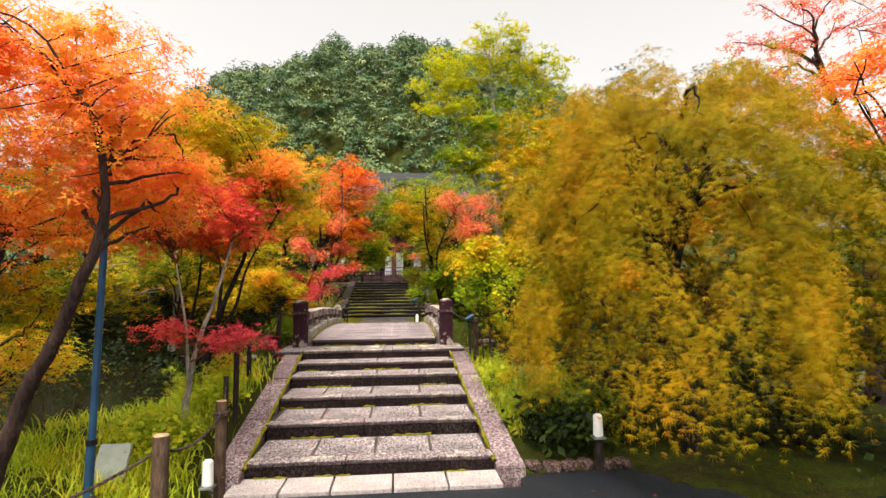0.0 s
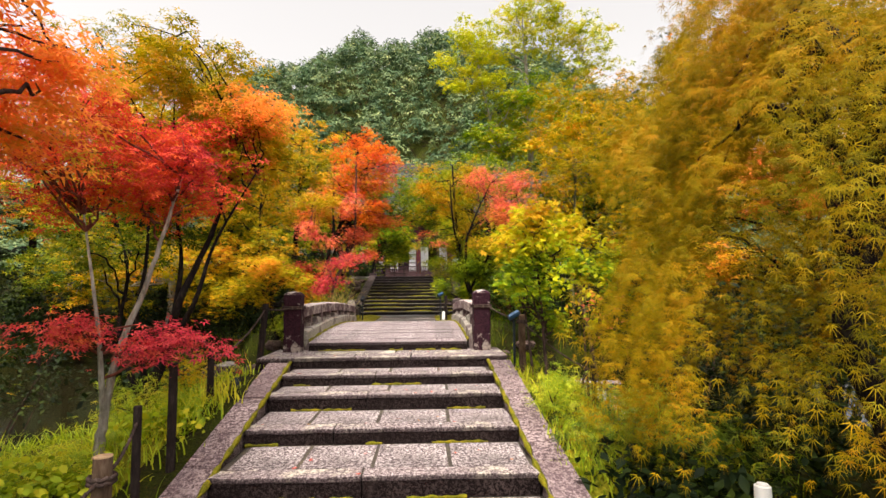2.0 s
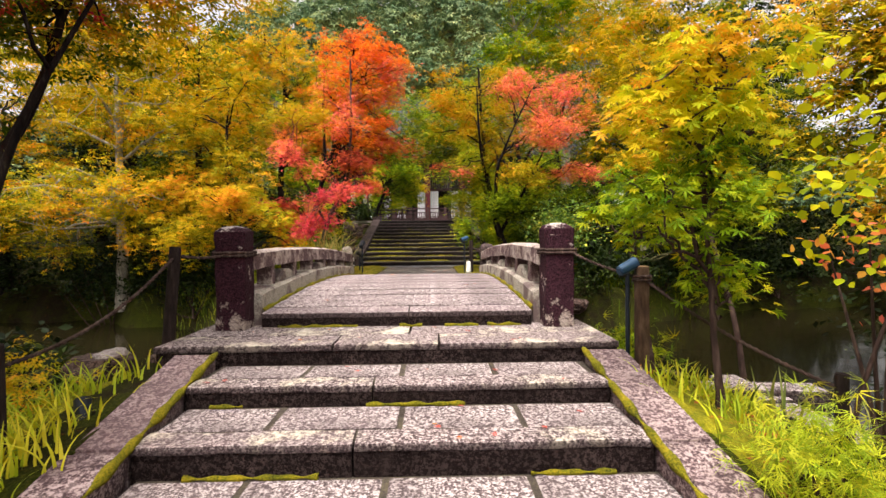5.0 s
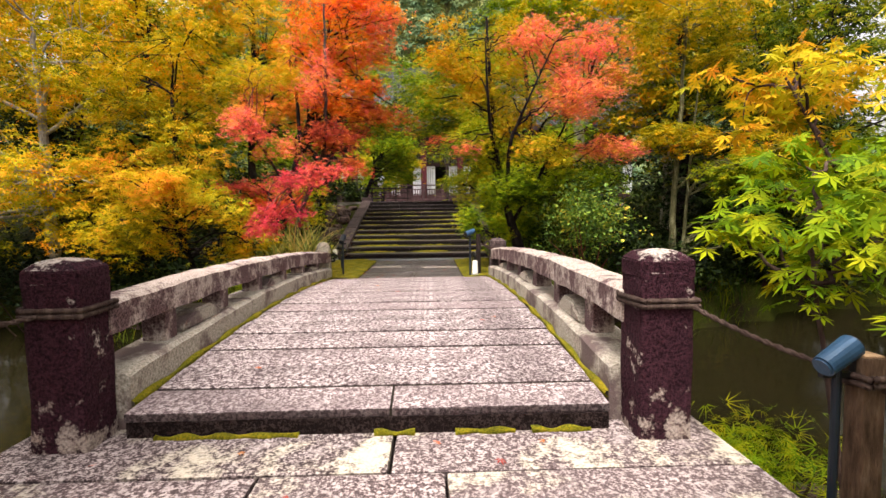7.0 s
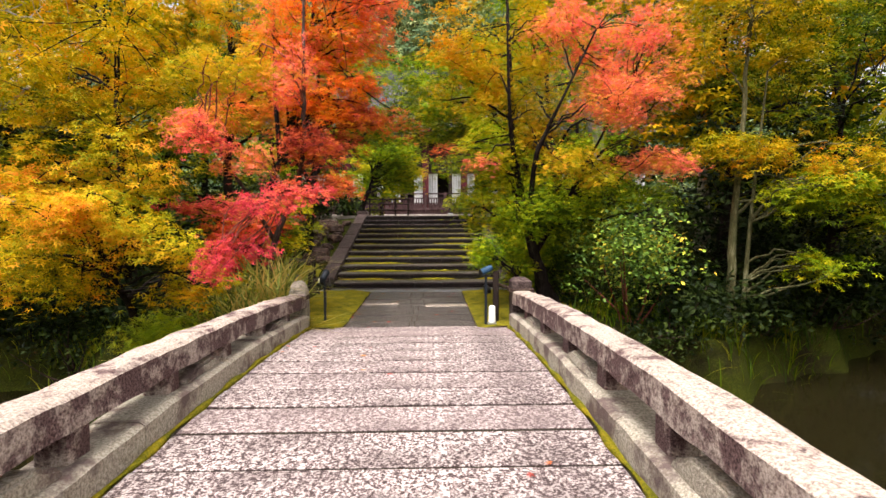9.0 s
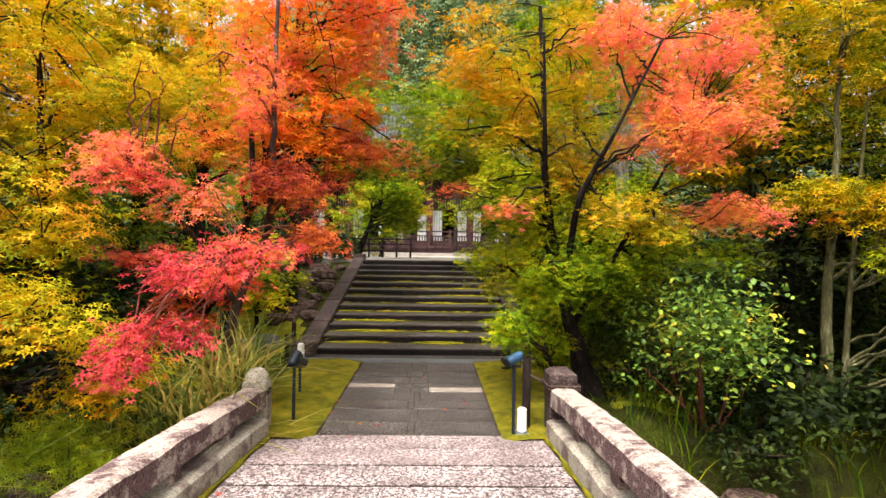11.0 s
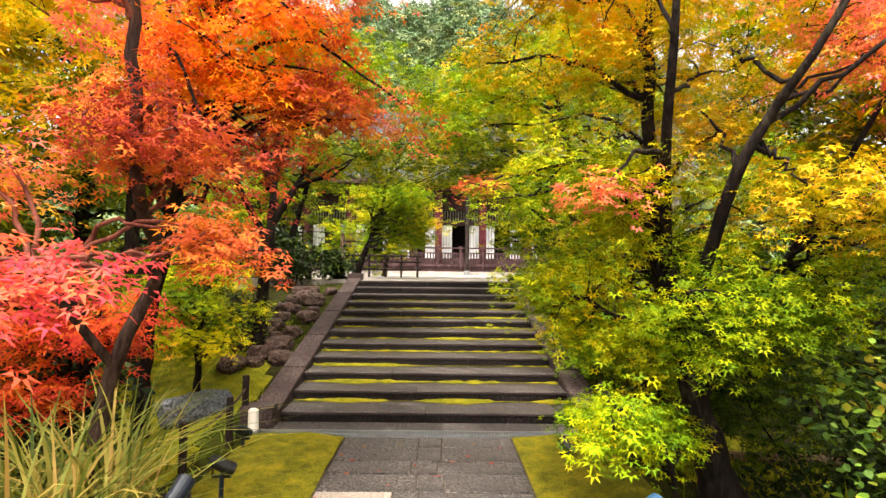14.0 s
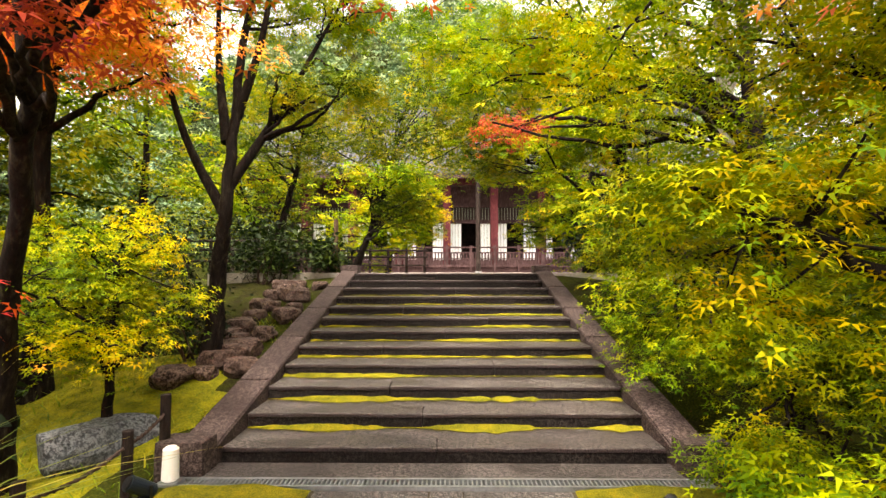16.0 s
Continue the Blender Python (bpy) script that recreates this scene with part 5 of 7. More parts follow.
# far bank, right of the bridge
tree("maple_tree", "large maple turning from green to coral red", "tree", rooted(2.1, 7.05, (1.95, 6.98, 1.55), (1.68, 6.92, 2.5), (1.5, 6.85, 3.6), (1.4, 6.6, 4.6), (1.35, 6.6, 5.5)), 0.07,
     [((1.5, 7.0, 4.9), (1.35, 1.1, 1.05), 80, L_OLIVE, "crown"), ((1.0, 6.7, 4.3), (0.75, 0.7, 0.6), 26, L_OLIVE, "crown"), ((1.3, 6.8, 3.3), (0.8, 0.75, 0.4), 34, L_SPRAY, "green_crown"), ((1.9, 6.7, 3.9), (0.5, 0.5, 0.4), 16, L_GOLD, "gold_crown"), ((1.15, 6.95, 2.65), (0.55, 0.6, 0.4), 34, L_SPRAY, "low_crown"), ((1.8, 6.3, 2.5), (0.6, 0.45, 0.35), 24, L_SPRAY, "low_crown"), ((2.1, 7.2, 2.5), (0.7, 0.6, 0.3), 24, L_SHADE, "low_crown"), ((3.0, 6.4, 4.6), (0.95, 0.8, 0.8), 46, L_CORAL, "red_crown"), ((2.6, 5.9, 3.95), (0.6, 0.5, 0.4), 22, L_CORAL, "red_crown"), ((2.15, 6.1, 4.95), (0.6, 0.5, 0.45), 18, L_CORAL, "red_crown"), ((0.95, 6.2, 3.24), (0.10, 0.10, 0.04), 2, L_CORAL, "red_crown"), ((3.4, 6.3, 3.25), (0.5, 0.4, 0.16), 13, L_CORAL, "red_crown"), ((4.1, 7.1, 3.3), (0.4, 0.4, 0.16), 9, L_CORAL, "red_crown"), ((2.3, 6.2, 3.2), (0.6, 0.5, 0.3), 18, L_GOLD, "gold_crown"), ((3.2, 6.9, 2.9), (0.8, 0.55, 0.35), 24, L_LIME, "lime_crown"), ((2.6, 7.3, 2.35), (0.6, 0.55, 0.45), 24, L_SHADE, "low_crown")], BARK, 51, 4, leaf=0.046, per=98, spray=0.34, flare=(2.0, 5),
     extra=[[(1.75, 6.95, 2.25), (1.7, 6.3, 3.2), (1.82, 6.1, 3.6), (1.95, 5.85, 3.95), (2.35, 5.75, 4.8)], [(1.62, 6.9, 2.8), (1.4, 6.4, 3.5), (1.3, 6.05, 4.1), (1.25, 5.9, 4.9)], [(1.85, 6.95, 1.9), (2.4, 6.8, 2.9), (3.0, 6.5, 4.2)]])
tree("maple_tree", "low pale lime maple spray beside the path", "tree", rooted(1.6, 6.75, (1.5, 6.6, 1.6), (1.1, 6.2, 1.95)), 0.026,
     [((0.92, 5.82, 2.06), (0.18, 0.15, 0.12), 8, L_LIME, "crown"), ((1.02, 6.4, 1.9), (0.22, 0.2, 0.12), 8, L_SPRAY, "crown"), ((1.12, 6.9, 1.82), (0.2, 0.22, 0.1), 8, L_LIME, "pale_crown"), ((1.45, 6.8, 1.75), (0.3, 0.3, 0.14), 8, L_SPRAY, "crown")], BARK, 52, 5, leaf=0.047, per=64, spray=0.18)
tree("maple_tree", "bright green and yellow maple by the upper steps", "tree", rooted(3.1, 10.2, (3.0, 10.1, 2.6), (2.8, 9.9, 4.0), (2.6, 9.8, 5.8)), 0.13,
     [((2.6, 9.7, 5.8), (1.6, 1.5, 1.3), 60, L_LIME, "crown"), ((2.5, 9.2, 3.0), (0.8, 0.9, 0.8), 34, L_LIME, "low_crown"), ((1.7, 9.6, 4.2), (0.8, 0.8, 0.5), 24, L_LIME, "low_crown"), ((0.7, 10.2, 3.95), (0.42, 0.3, 0.05), 4, L_RUST, "red_crown"), ((1.95, 10.0, 2.2), (0.4, 0.9, 0.7), 40, L_LIME, "low_crown"), ((3.3, 8.8, 3.2), (0.9, 0.8, 1.2), 40, L_LIME, "crown")], BARK, 53, 12, leaf=0.055, per=70)
tree("maple_tree", "lime-green maple drooping over the kerb of the steps", "tree", rooted(2.75, 9.4, (2.6, 9.3, 1.7), (2.4, 9.1, 2.3)), 0.05,
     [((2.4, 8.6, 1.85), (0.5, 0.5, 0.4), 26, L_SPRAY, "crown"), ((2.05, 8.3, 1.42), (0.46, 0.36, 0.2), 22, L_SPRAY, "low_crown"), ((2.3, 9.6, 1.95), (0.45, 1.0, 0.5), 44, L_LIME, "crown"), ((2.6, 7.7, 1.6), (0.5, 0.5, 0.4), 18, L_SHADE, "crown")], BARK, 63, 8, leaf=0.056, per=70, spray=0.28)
tree("maple_tree", "lime maple arching over the upper steps", "tree", rooted(3.2, 13.4, (3.0, 13.3, 3.4), (2.6, 13.0, 4.8), (2.2, 12.8, 6.2)), 0.12,
     [((2.2, 12.9, 6.3), (1.8, 1.6, 1.2), 85, L_LIME, "crown"), ((1.9, 12.4, 4.4), (0.9, 0.9, 0.6), 36, L_LIME, "low_crown"), ((0.5, 13.2, 6.0), (1.3, 1.2, 0.9), 50, L_LIME, "crown"), ((2.4, 11.6, 3.0), (0.6, 0.8, 0.7), 30, L_GREEN, "low_crown")], BARK, 54, 12, leaf=0.095, spray=0.46)
tree("maple_tree", "green terrace maple shading the temple hall", "tree", [(3.6, 18.2, TOP_Z), (3.4, 18, 4.0), (3.0, 17.8, 5.6)], 0.13,
     [((2.9, 17.6, 6.0), (2.1, 1.8, 1.5), 85, L_GREEN, "crown"), ((2.9, 17.0, 4.2), (1.0, 1.2, 0.8), 40, L_LIME, "low_crown"), ((1.3, 17.6, 7.2), (1.7, 1.4, 1.6), 64, L_LIME, "crown"), ((1.2, 17.8, 5.3), (0.9, 0.8, 0.4), 24, L_GREEN, "crown"), ((3.6, 18.4, 3.6), (1.2, 0.8, 1.1), 56, L_LIME, "low_crown"), ((0.4, 18.8, 6.2), (1.8, 0.9, 0.9), 50, L_LIME, "crown"), ((1.6, 19.6, 5.6), (1.7, 0.7, 0.5), 44, L_LIME, "crown"), ((3.9, 19.4, 4.3), (1.3, 0.7, 1.2), 50, L_LIME, "low_crown"), ((2.45, 19.2, 4.0), (0.6, 0.4, 0.8), 26, L_LIME, "low_crown"), ((0.9, 19.0, 6.3), (1.5, 0.5, 0.6), 36, L_LIME, "crown")], BARK, 55, 11, kind="three", leaf=0.11, spray=0.5)
tree("maple_tree", "twin-stemmed mossy maple at the pond's dark corner", "tree", rooted(4.85, 6.85, (4.82, 6.85, 2.0), (4.95, 6.9, 3.6), (5.1, 7.0, 5.6)), 0.075,
     [((5.0, 6.9, 5.6), (1.3, 1.2, 1.2), 56, L_OLIVE, "crown"), ((4.9, 6.6, 3.45), (0.8, 0.5, 0.3), 22, L_OLIVE, "crown"), ((5.7, 6.6, 2.8), (0.6, 0.45, 0.3), 16, L_SPRAY, "low_crown"), ((5.9, 6.4, 1.8), (0.3, 0.3, 0.3), 8, L_SPRAY, "low_crown"), ((6.4, 6.6, 3.2), (0.6, 0.5, 0.4), 14, L_OLIVE, "crown")], MOSSBARK, 56, 8,
     extra=[[(4.98, 6.8, 0.5), (5.05, 6.8, 2.2), (5.25, 6.8, 4.6)]])
tree("maple_tree", "dark green maple over the pond", "tree", rooted(8.0, 8.8, (7.9, 8.7, 2.5), (7.8, 8.5, 4.5)), 0.14,
     [((7.8, 8.2, 5.0), (2.2, 1.9, 2.0), 95, L_GREEN, "crown"), ((7.2, 7.0, 2.8), (1.3, 1.0, 0.8), 40, L_SPRAY, "low_crown")], BARK, 57, 10, kind="three", leaf=0.11, spray=0.5)
tree("shade_tree", "tall pale-trunked green tree behind the pond", "tree", rooted(7.2, 12.0, (7.1, 11.9, 4), (6.9, 11.8, 7), (6.8, 11.6, 9.0)), 0.16,
     [((6.8, 11.6, 8.6), (2.8, 2.4, 1.9), 120, L_OLIVE, "crown"), ((6.2, 11.0, 5.4), (2.2, 1.6, 1.4), 70, L_GREEN, "low_crown")], PALEBARK, 58, 12, kind="three", leaf=0.13, spray=0.6)
tree("tall_tree", "tall bright yellow-green tree above the maples", "tree", rooted(5.6, 15.2, (5.5, 15.2, 6), (5.4, 15.0, 10), (5.2, 14.9, 14.0)), 0.2,
     [((2.9, 14.7, 12.4), (1.9, 1.7, 2.3), 70, L_TALL, "crown"), ((5.4, 14.8, 14.2), (2.1, 1.9, 1.9), 70, L_TALL, "crown"), ((8.0, 14.8, 13.0), (1.7, 1.5, 1.6), 46, L_TALL, "crown"), ((5.6, 14.5, 10.2), (3.0, 1.8, 1.4), 80, L_LIME, "crown"), ((3.6, 14.4, 8.6), (1.8, 1.4, 1.0), 40, L_LIME, "crown")], PALEBARK, 59, 12, "three", 0.17, 46, 0.6,
     extra=[[(5.5, 15.2, 5), (3.8, 15, 9), (3.0, 14.8, 12.5)], [(5.5, 15.2, 6), (7.0, 15, 9.5), (8.0, 14.8, 13)]])
tree("cherry_tree", "sparse reddish cherry branches beyond the weeping maple", "tree", rooted(8.6, -2.0, (8.4, -2.2, 2.5), (7.9, -2.5, 4.5), (7.2, -2.8, 5.8)), 0.14,
     [((7.4, -2.8, 6.0), (1.6, 1.3, 0.8), 36, L_CORAL, "crown")], BROWNBARK, 60, 10, leaf=0.10, per=22)
tree("maple_tree", "orange and olive maple behind the weeping maple", "tree", rooted(7.6, 1.0, (7.5, 1.0, 2.2), (7.4, 1.0, 4.0)), 0.13,
     [((7.4, 0.8, 4.6), (2.2, 1.8, 1.5), 90, L_OLIVE, "crown"), ((6.4, -0.4, 3.6), (1.1, 0.9, 0.8), 30, L_ORANGE, "crown"), ((6.7, 1.8, 6.0), (1.7, 1.4, 1.1), 64, L_GOLD, "top_crown"), ((5.6, 1.2, 4.3), (1.0, 0.8, 0.9), 42, L_GOLD, "low_crown"), ((7.6, 0.2, 6.2), (1.4, 1.2, 0.9), 40, L_OLIVE, "top_crown"), ((5.7, 1.7, 3.3), (1.2, 0.8, 0.9), 44, L_OLIVE, "low_crown"), ((5.2, 0.6, 2.4), (0.8, 0.6, 0.4), 20, L_GOLD, "low_crown")], BARK, 61, 10, kind="three", leaf=0.11, spray=0.5)
tree("maple_tree", "dark green tree at the garden edge", "tree", rooted(6.6, -5.6, (6.5, -5.5, 1.5), (6.3, -5.3, 2.8)), 0.12,
     [((6.3, -5.1, 2.4), (1.2, 1.0, 1.7), 80, L_GREEN, "crown"), ((6.8, -4.3, 4.4), (1.3, 1.2, 0.9), 44, L_ORANGE, "crown")], BARK, 62, 9, kind="three", leaf=0.11, spray=0.5)

# woods closing the view
g0 = np.random.default_rng(3)
WOODS = [(-7.5, 14, 8, L_GREEN), (-11, 13, 8.5, L_OLIVE), (-8.5, 19, 9, L_LIME), (-13, 19, 10, L_DARK), (-6.5, 24, 9, L_GREEN), (-15, 8, 8, L_DARK), (-15, 2, 7, L_OLIVE), (-12.5, -4, 7, L_GREEN), (-8.5, -7.5, 6.5, L_OLIVE),
         (10.5, 12, 9, L_DARK), (10, 17, 10, L_GREEN), (12.5, 7, 8, L_DARK), (11.5, 2.5, 7, L_GREEN), (12, -3, 7, L_OLIVE), (7, 23, 10, L_GREEN), (13, 22, 11, L_DARK), (-10, 28, 11, L_DARK), (9.5, 30, 12, L_GREEN), (9.2, 10.5, 9, L_GREEN), (6.4, 9.9, 8.5, L_OLIVE), (12.5, 14, 12, L_DARK), (-9.0, 11.2, 9.5, L_GOLD), (-6.3, 9.6, 8.5, L_OLIVE), (-13.5, 10.5, 11, L_OLIVE), (-14, -12, 7, L_GREEN), (13, -11, 7, L_GREEN)]
for i, (x, y, h, m) in enumerate(WOODS):
    z = gz(x, y)
    tree("woodland_tree", "leafy woodland tree at the garden's edge", "tree", [(x, y, z), (x + 0.2, y, z + h * 0.3), (x + 0.1, y + 0.2, z + h * 0.6)], 0.16,
         [((x, y, z + h * 0.62), (h * 0.3, h * 0.28, h * 0.36), 110, m, "crown"), ((x, y - 0.5, z + h * 0.25), (h * 0.28, h * 0.24, h * 0.18), 50, L_DARK if i % 2 else L_GREEN, "low_crown")], BARK, 100 + i, 8, "three", 0.22, 24, 0.7, "woods")


# ---- wooded hill ----
def forest():
    """Rounded evergreen crowns, each built of many leaf clusters."""
    g = np.random.default_rng(8)
    s = Soup()
    for y in np.arange(58, 168, 4.6):
        for x in np.arange(-105, 80, 5.4):
            px, py = x + g.uniform(-2.4, 2.4), y + g.uniform(-2, 2)
            z = float(height(px, py))
            r = g.uniform(2.2, 4.4)
            tall = g.uniform(0.8, 1.5)
            m = 72
            d = g.normal(0, 1, (m, 3))
            d /= np.linalg.norm(d, axis=1)[:, None]
            d[:, 2] = np.abs(d[:, 2])
            lump = 1 + 0.22 * np.sin(4 * np.arctan2(d[:, 0], d[:, 1]) + px) * np.sin(5 * d[:, 2] + py)
            p = np.array([px, py, z + 2.0 + g.uniform(0, 2)]) + d * np.array([r, r, r * tall]) * (lump * g.uniform(0.86, 1.06, m))[:, None]
            s.add(*leaf_cloud(p, np.arctan2(d[:, 0], d[:, 1]) + g.normal(0, 0.5, m), 1.2 - 1.1 * d[:, 2] + g.normal(0, 0.3, m), g.normal(0, 0.4, m), g.uniform(0.95, 1.8, m), "three"))
    ob = s.object("forest", L_FAR)
    tagged(ob, "dense evergreen forest on the far hillside", "forest", kind="stuff")


forest()


# ---- undergrowth ----
def blades(g, centres, n, length, width, lean, mat, name, label, category):
    """Arching grass blades round the centres, one uncounted mass."""
    s = Soup()
    for cx, cy, spread in centres:
        for _ in range(n):
            x, y = cx + g.normal(0, spread), cy + g.normal(0, spread)
            z = gz(x, y) - 0.03
            a = g.uniform(0, 2 * math.pi)
            ln = length * g.uniform(0.5, 1.15)
            le = lean * g.uniform(0.3, 1.3)
            k = 6
            t = np.linspace(0, 1, k)
            out = ln * le * t ** 2
            up = ln * (t - 0.42 * le * t ** 2.6)
            mid = np.stack([x + math.cos(a) * out, y + math.sin(a) * out, z + up], 1)
            w = width * (1 - t ** 2.2) * g.uniform(0.6, 1.2) + 0.0008
            sd = np.array([-math.sin(a), math.cos(a), 0])
            v = np.empty((2 * k, 3))
            v[0::2], v[1::2] = mid - sd * w[:, None], mid + sd * w[:, None]
            s.add(v, [(2 * i, 2 * i + 1, 2 * i + 3, 2 * i + 2) for i in range(k - 1)])
    return tagged(s.object(name, mat), label, category, kind="stuff")


gg = np.random.default_rng(77)
near_left = [(gg.uniform(-4.2, -1.7), gg.uniform(-5.6, -0.9), 0.2) for _ in range(80)]
blades(gg, near_left, 64, 0.27, 0.0075, 0.75, L_MEADOW, "meadow_grass", "fresh green grass on the bank beside the steps", "grass")
near_right = [(gg.uniform(1.8, 3.6), gg.uniform(-3.6, -0.3), 0.2) for _ in range(40)]
blades(gg, near_right, 60, 0.24, 0.007, 0.7, L_MEADOW, "bank_grass", "green and yellow grass below the weeping maple", "grass")
blades(gg, [(-1.95, 5.75, 0.12), (-2.2, 6.2, 0.15), (-1.85, 6.4, 0.13), (-2.4, 5.6, 0.15), (-2.1, 6.8, 0.15), (-1.75, 6.05, 0.1), (-1.85, 5.35, 0.1), (-2.2, 5.3, 0.12)], 95, 1.2, 0.013, 0.95, L_GRASS, "pampas_grass", "tall arching pampas grass by the bridge end", "grass")
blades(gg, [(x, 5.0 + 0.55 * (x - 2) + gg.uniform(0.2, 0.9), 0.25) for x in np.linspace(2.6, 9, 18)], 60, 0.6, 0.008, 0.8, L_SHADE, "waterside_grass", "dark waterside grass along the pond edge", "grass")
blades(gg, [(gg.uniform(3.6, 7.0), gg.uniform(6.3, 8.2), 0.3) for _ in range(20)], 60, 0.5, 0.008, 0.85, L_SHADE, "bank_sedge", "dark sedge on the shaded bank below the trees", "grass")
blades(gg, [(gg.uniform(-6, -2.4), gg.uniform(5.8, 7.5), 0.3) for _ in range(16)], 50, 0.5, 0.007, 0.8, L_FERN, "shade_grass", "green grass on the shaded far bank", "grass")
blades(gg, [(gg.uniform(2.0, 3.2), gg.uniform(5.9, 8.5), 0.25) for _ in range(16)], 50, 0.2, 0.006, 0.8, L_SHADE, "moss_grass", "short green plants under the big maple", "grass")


def shrub(name, label, c, r, n, mat, seed, kind="oval", leaf=0.06, stems=7, bark=None):
    """A bush: stems from the ground and leaves all through a lumpy volume."""
    g = np.random.default_rng(seed)
    x, y = c[0], c[1]
    z = gz(x, y)
    ob = thing(name, label, "shrub", (x, y, z))
    c = np.array((0, 0, c[2] - z))
    st, lf = Soup(), Soup()
    P = in_crown(g, c, r, n, 0.45)
    for k in range(stems):
        tip = P[k]
        b = np.array([g.normal(0, 0.06), g.normal(0, 0.06), -0.08])
        st.add(*tube(curve_points([b, b * 0.6 + tip * 0.4 + g.normal(0, 0.05, 3), tip], 10), np.linspace(0.022, 0.004, 10), 6))
    st.object("stem", bark or BROWNBARK, ob, True)
    idx = np.repeat(np.arange(n), 10 if mat is L_DARK else 13)
    m = len(idx)
    p = P[idx] + g.normal(0, 0.085, (m, 3))
    if mat is L_DARK and kind == "oval":
        kind = "blade"
    lf.add(*leaf_cloud(p, g.uniform(0, 2 * np.pi, m), g.normal(0.25, 0.5, m), g.normal(0, 0.5, m), leaf * (1.15 if mat is L_DARK else 1.0) * g.uniform(0.6, 1.3, m), kind))
    lf.object("foliage", mat, ob)
    return ob


shrub("camellia_bush", "rounded bush with glossy green and yellow leaves", (3.0, 6.1, 2.0), (0.85, 0.8, 0.72), 250, L_SHRUB, 5, "oval", 0.06, 8, REDBARK)
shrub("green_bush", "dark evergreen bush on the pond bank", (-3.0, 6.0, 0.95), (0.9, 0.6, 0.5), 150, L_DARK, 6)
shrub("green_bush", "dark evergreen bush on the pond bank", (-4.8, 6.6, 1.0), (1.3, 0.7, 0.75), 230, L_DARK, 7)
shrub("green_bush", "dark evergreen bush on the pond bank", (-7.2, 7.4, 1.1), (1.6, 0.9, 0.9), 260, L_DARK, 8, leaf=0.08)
shrub("fern_bush", "bright lime fern bush over the water", (-2.75, 5.2, 1.08), (0.7, 0.4, 0.3), 100, L_MEADOW, 9, "lace", 0.09)
shrub("fern_bush", "green fern bush beside the steps", (2.35, -2.9, 0.62), (0.55, 0.6, 0.32), 90, L_FERN, 10, "lace", 0.09)
shrub("fern_bush", "feathery green bush under the weeping maple", (2.9, -3.6, 0.55), (0.55, 0.4, 0.3), 70, L_FERN, 11, "lace", 0.09)
shrub("fern_bush", "fresh green fern bush on the grassy bank", (-2.55, -1.7, 0.6), (0.6, 0.6, 0.3), 80, L_MEADOW, 26, "lace", 0.09)
shrub("fern_bush", "fresh green fern bush on the grassy bank", (-2.5, -3.5, 0.45), (0.55, 0.5, 0.26), 70, L_MEADOW, 27, "lace", 0.09)
shrub("fern_bush", "bright feathery fern bush beside the steps", (2.0, -2.35, 0.8), (0.32, 0.4, 0.28), 60, L_MEADOW, 32, "lace", 0.075)
shrub("fern_bush", "bright feathery fern bush beside the steps", (2.75, -2.75, 0.72), (0.45, 0.4, 0.26), 70, L_MEADOW, 33, "lace", 0.075)
shrub("maple_shrub", "low orange-brown maple shrub on the grassy bank", (-2.4, -1.25, 0.85), (0.45, 0.35, 0.26), 46, L_GOLD, 34, "maple", 0.045, 4)
shrub("leafy_plant", "broad fresh green plants beside the steps", (-2.0, -2.5, 0.55), (0.4, 0.5, 0.22), 60, L_MEADOW, 35, "oval", 0.07, 5)
shrub("leafy_plant", "broad fresh green plants beside the steps", (-2.2, -3.9, 0.42), (0.5, 0.4, 0.2), 60, L_MEADOW, 36, "oval", 0.07, 5)
blades(gg, [(3.15, -1.3, 0.16), (3.3, -0.9, 0.16), (3.2, -1.9, 0.14), (2.55, -1.3, 0.1)], 22, 0.55, 0.011, 0.8, L_GRASS, "iris_leaves", "yellowing strap leaves at the pond edge", "grass")
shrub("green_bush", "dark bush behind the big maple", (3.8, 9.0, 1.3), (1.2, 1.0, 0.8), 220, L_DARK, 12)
# Two added bushes; their near-black leaves stand in for shaded soil
shrub("green_bush", "low dark filler bush hiding shaded soil below the big maple", (2.75, 7.0, 1.2), (0.75, 0.55, 0.3), 100, L_DARK, 28)
shrub("green_bush", "low dark filler bush hiding shaded soil below the big maple", (3.5, 7.3, 1.15), (0.8, 0.6, 0.35), 110, L_DARK, 29)
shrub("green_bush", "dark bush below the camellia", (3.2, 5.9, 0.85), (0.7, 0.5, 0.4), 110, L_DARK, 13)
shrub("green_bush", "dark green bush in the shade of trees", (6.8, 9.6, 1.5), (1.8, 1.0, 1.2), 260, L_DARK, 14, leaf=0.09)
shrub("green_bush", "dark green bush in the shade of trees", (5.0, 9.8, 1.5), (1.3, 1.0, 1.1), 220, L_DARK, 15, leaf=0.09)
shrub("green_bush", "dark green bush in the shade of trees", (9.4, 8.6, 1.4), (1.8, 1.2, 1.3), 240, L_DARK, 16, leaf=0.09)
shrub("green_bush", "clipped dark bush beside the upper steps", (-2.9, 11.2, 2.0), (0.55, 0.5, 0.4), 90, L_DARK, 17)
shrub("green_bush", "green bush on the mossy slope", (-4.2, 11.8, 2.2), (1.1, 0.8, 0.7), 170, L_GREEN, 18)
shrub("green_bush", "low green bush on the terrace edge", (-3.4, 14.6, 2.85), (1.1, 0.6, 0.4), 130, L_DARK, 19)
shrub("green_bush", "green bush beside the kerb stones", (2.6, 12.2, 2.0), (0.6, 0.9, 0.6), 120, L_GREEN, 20)
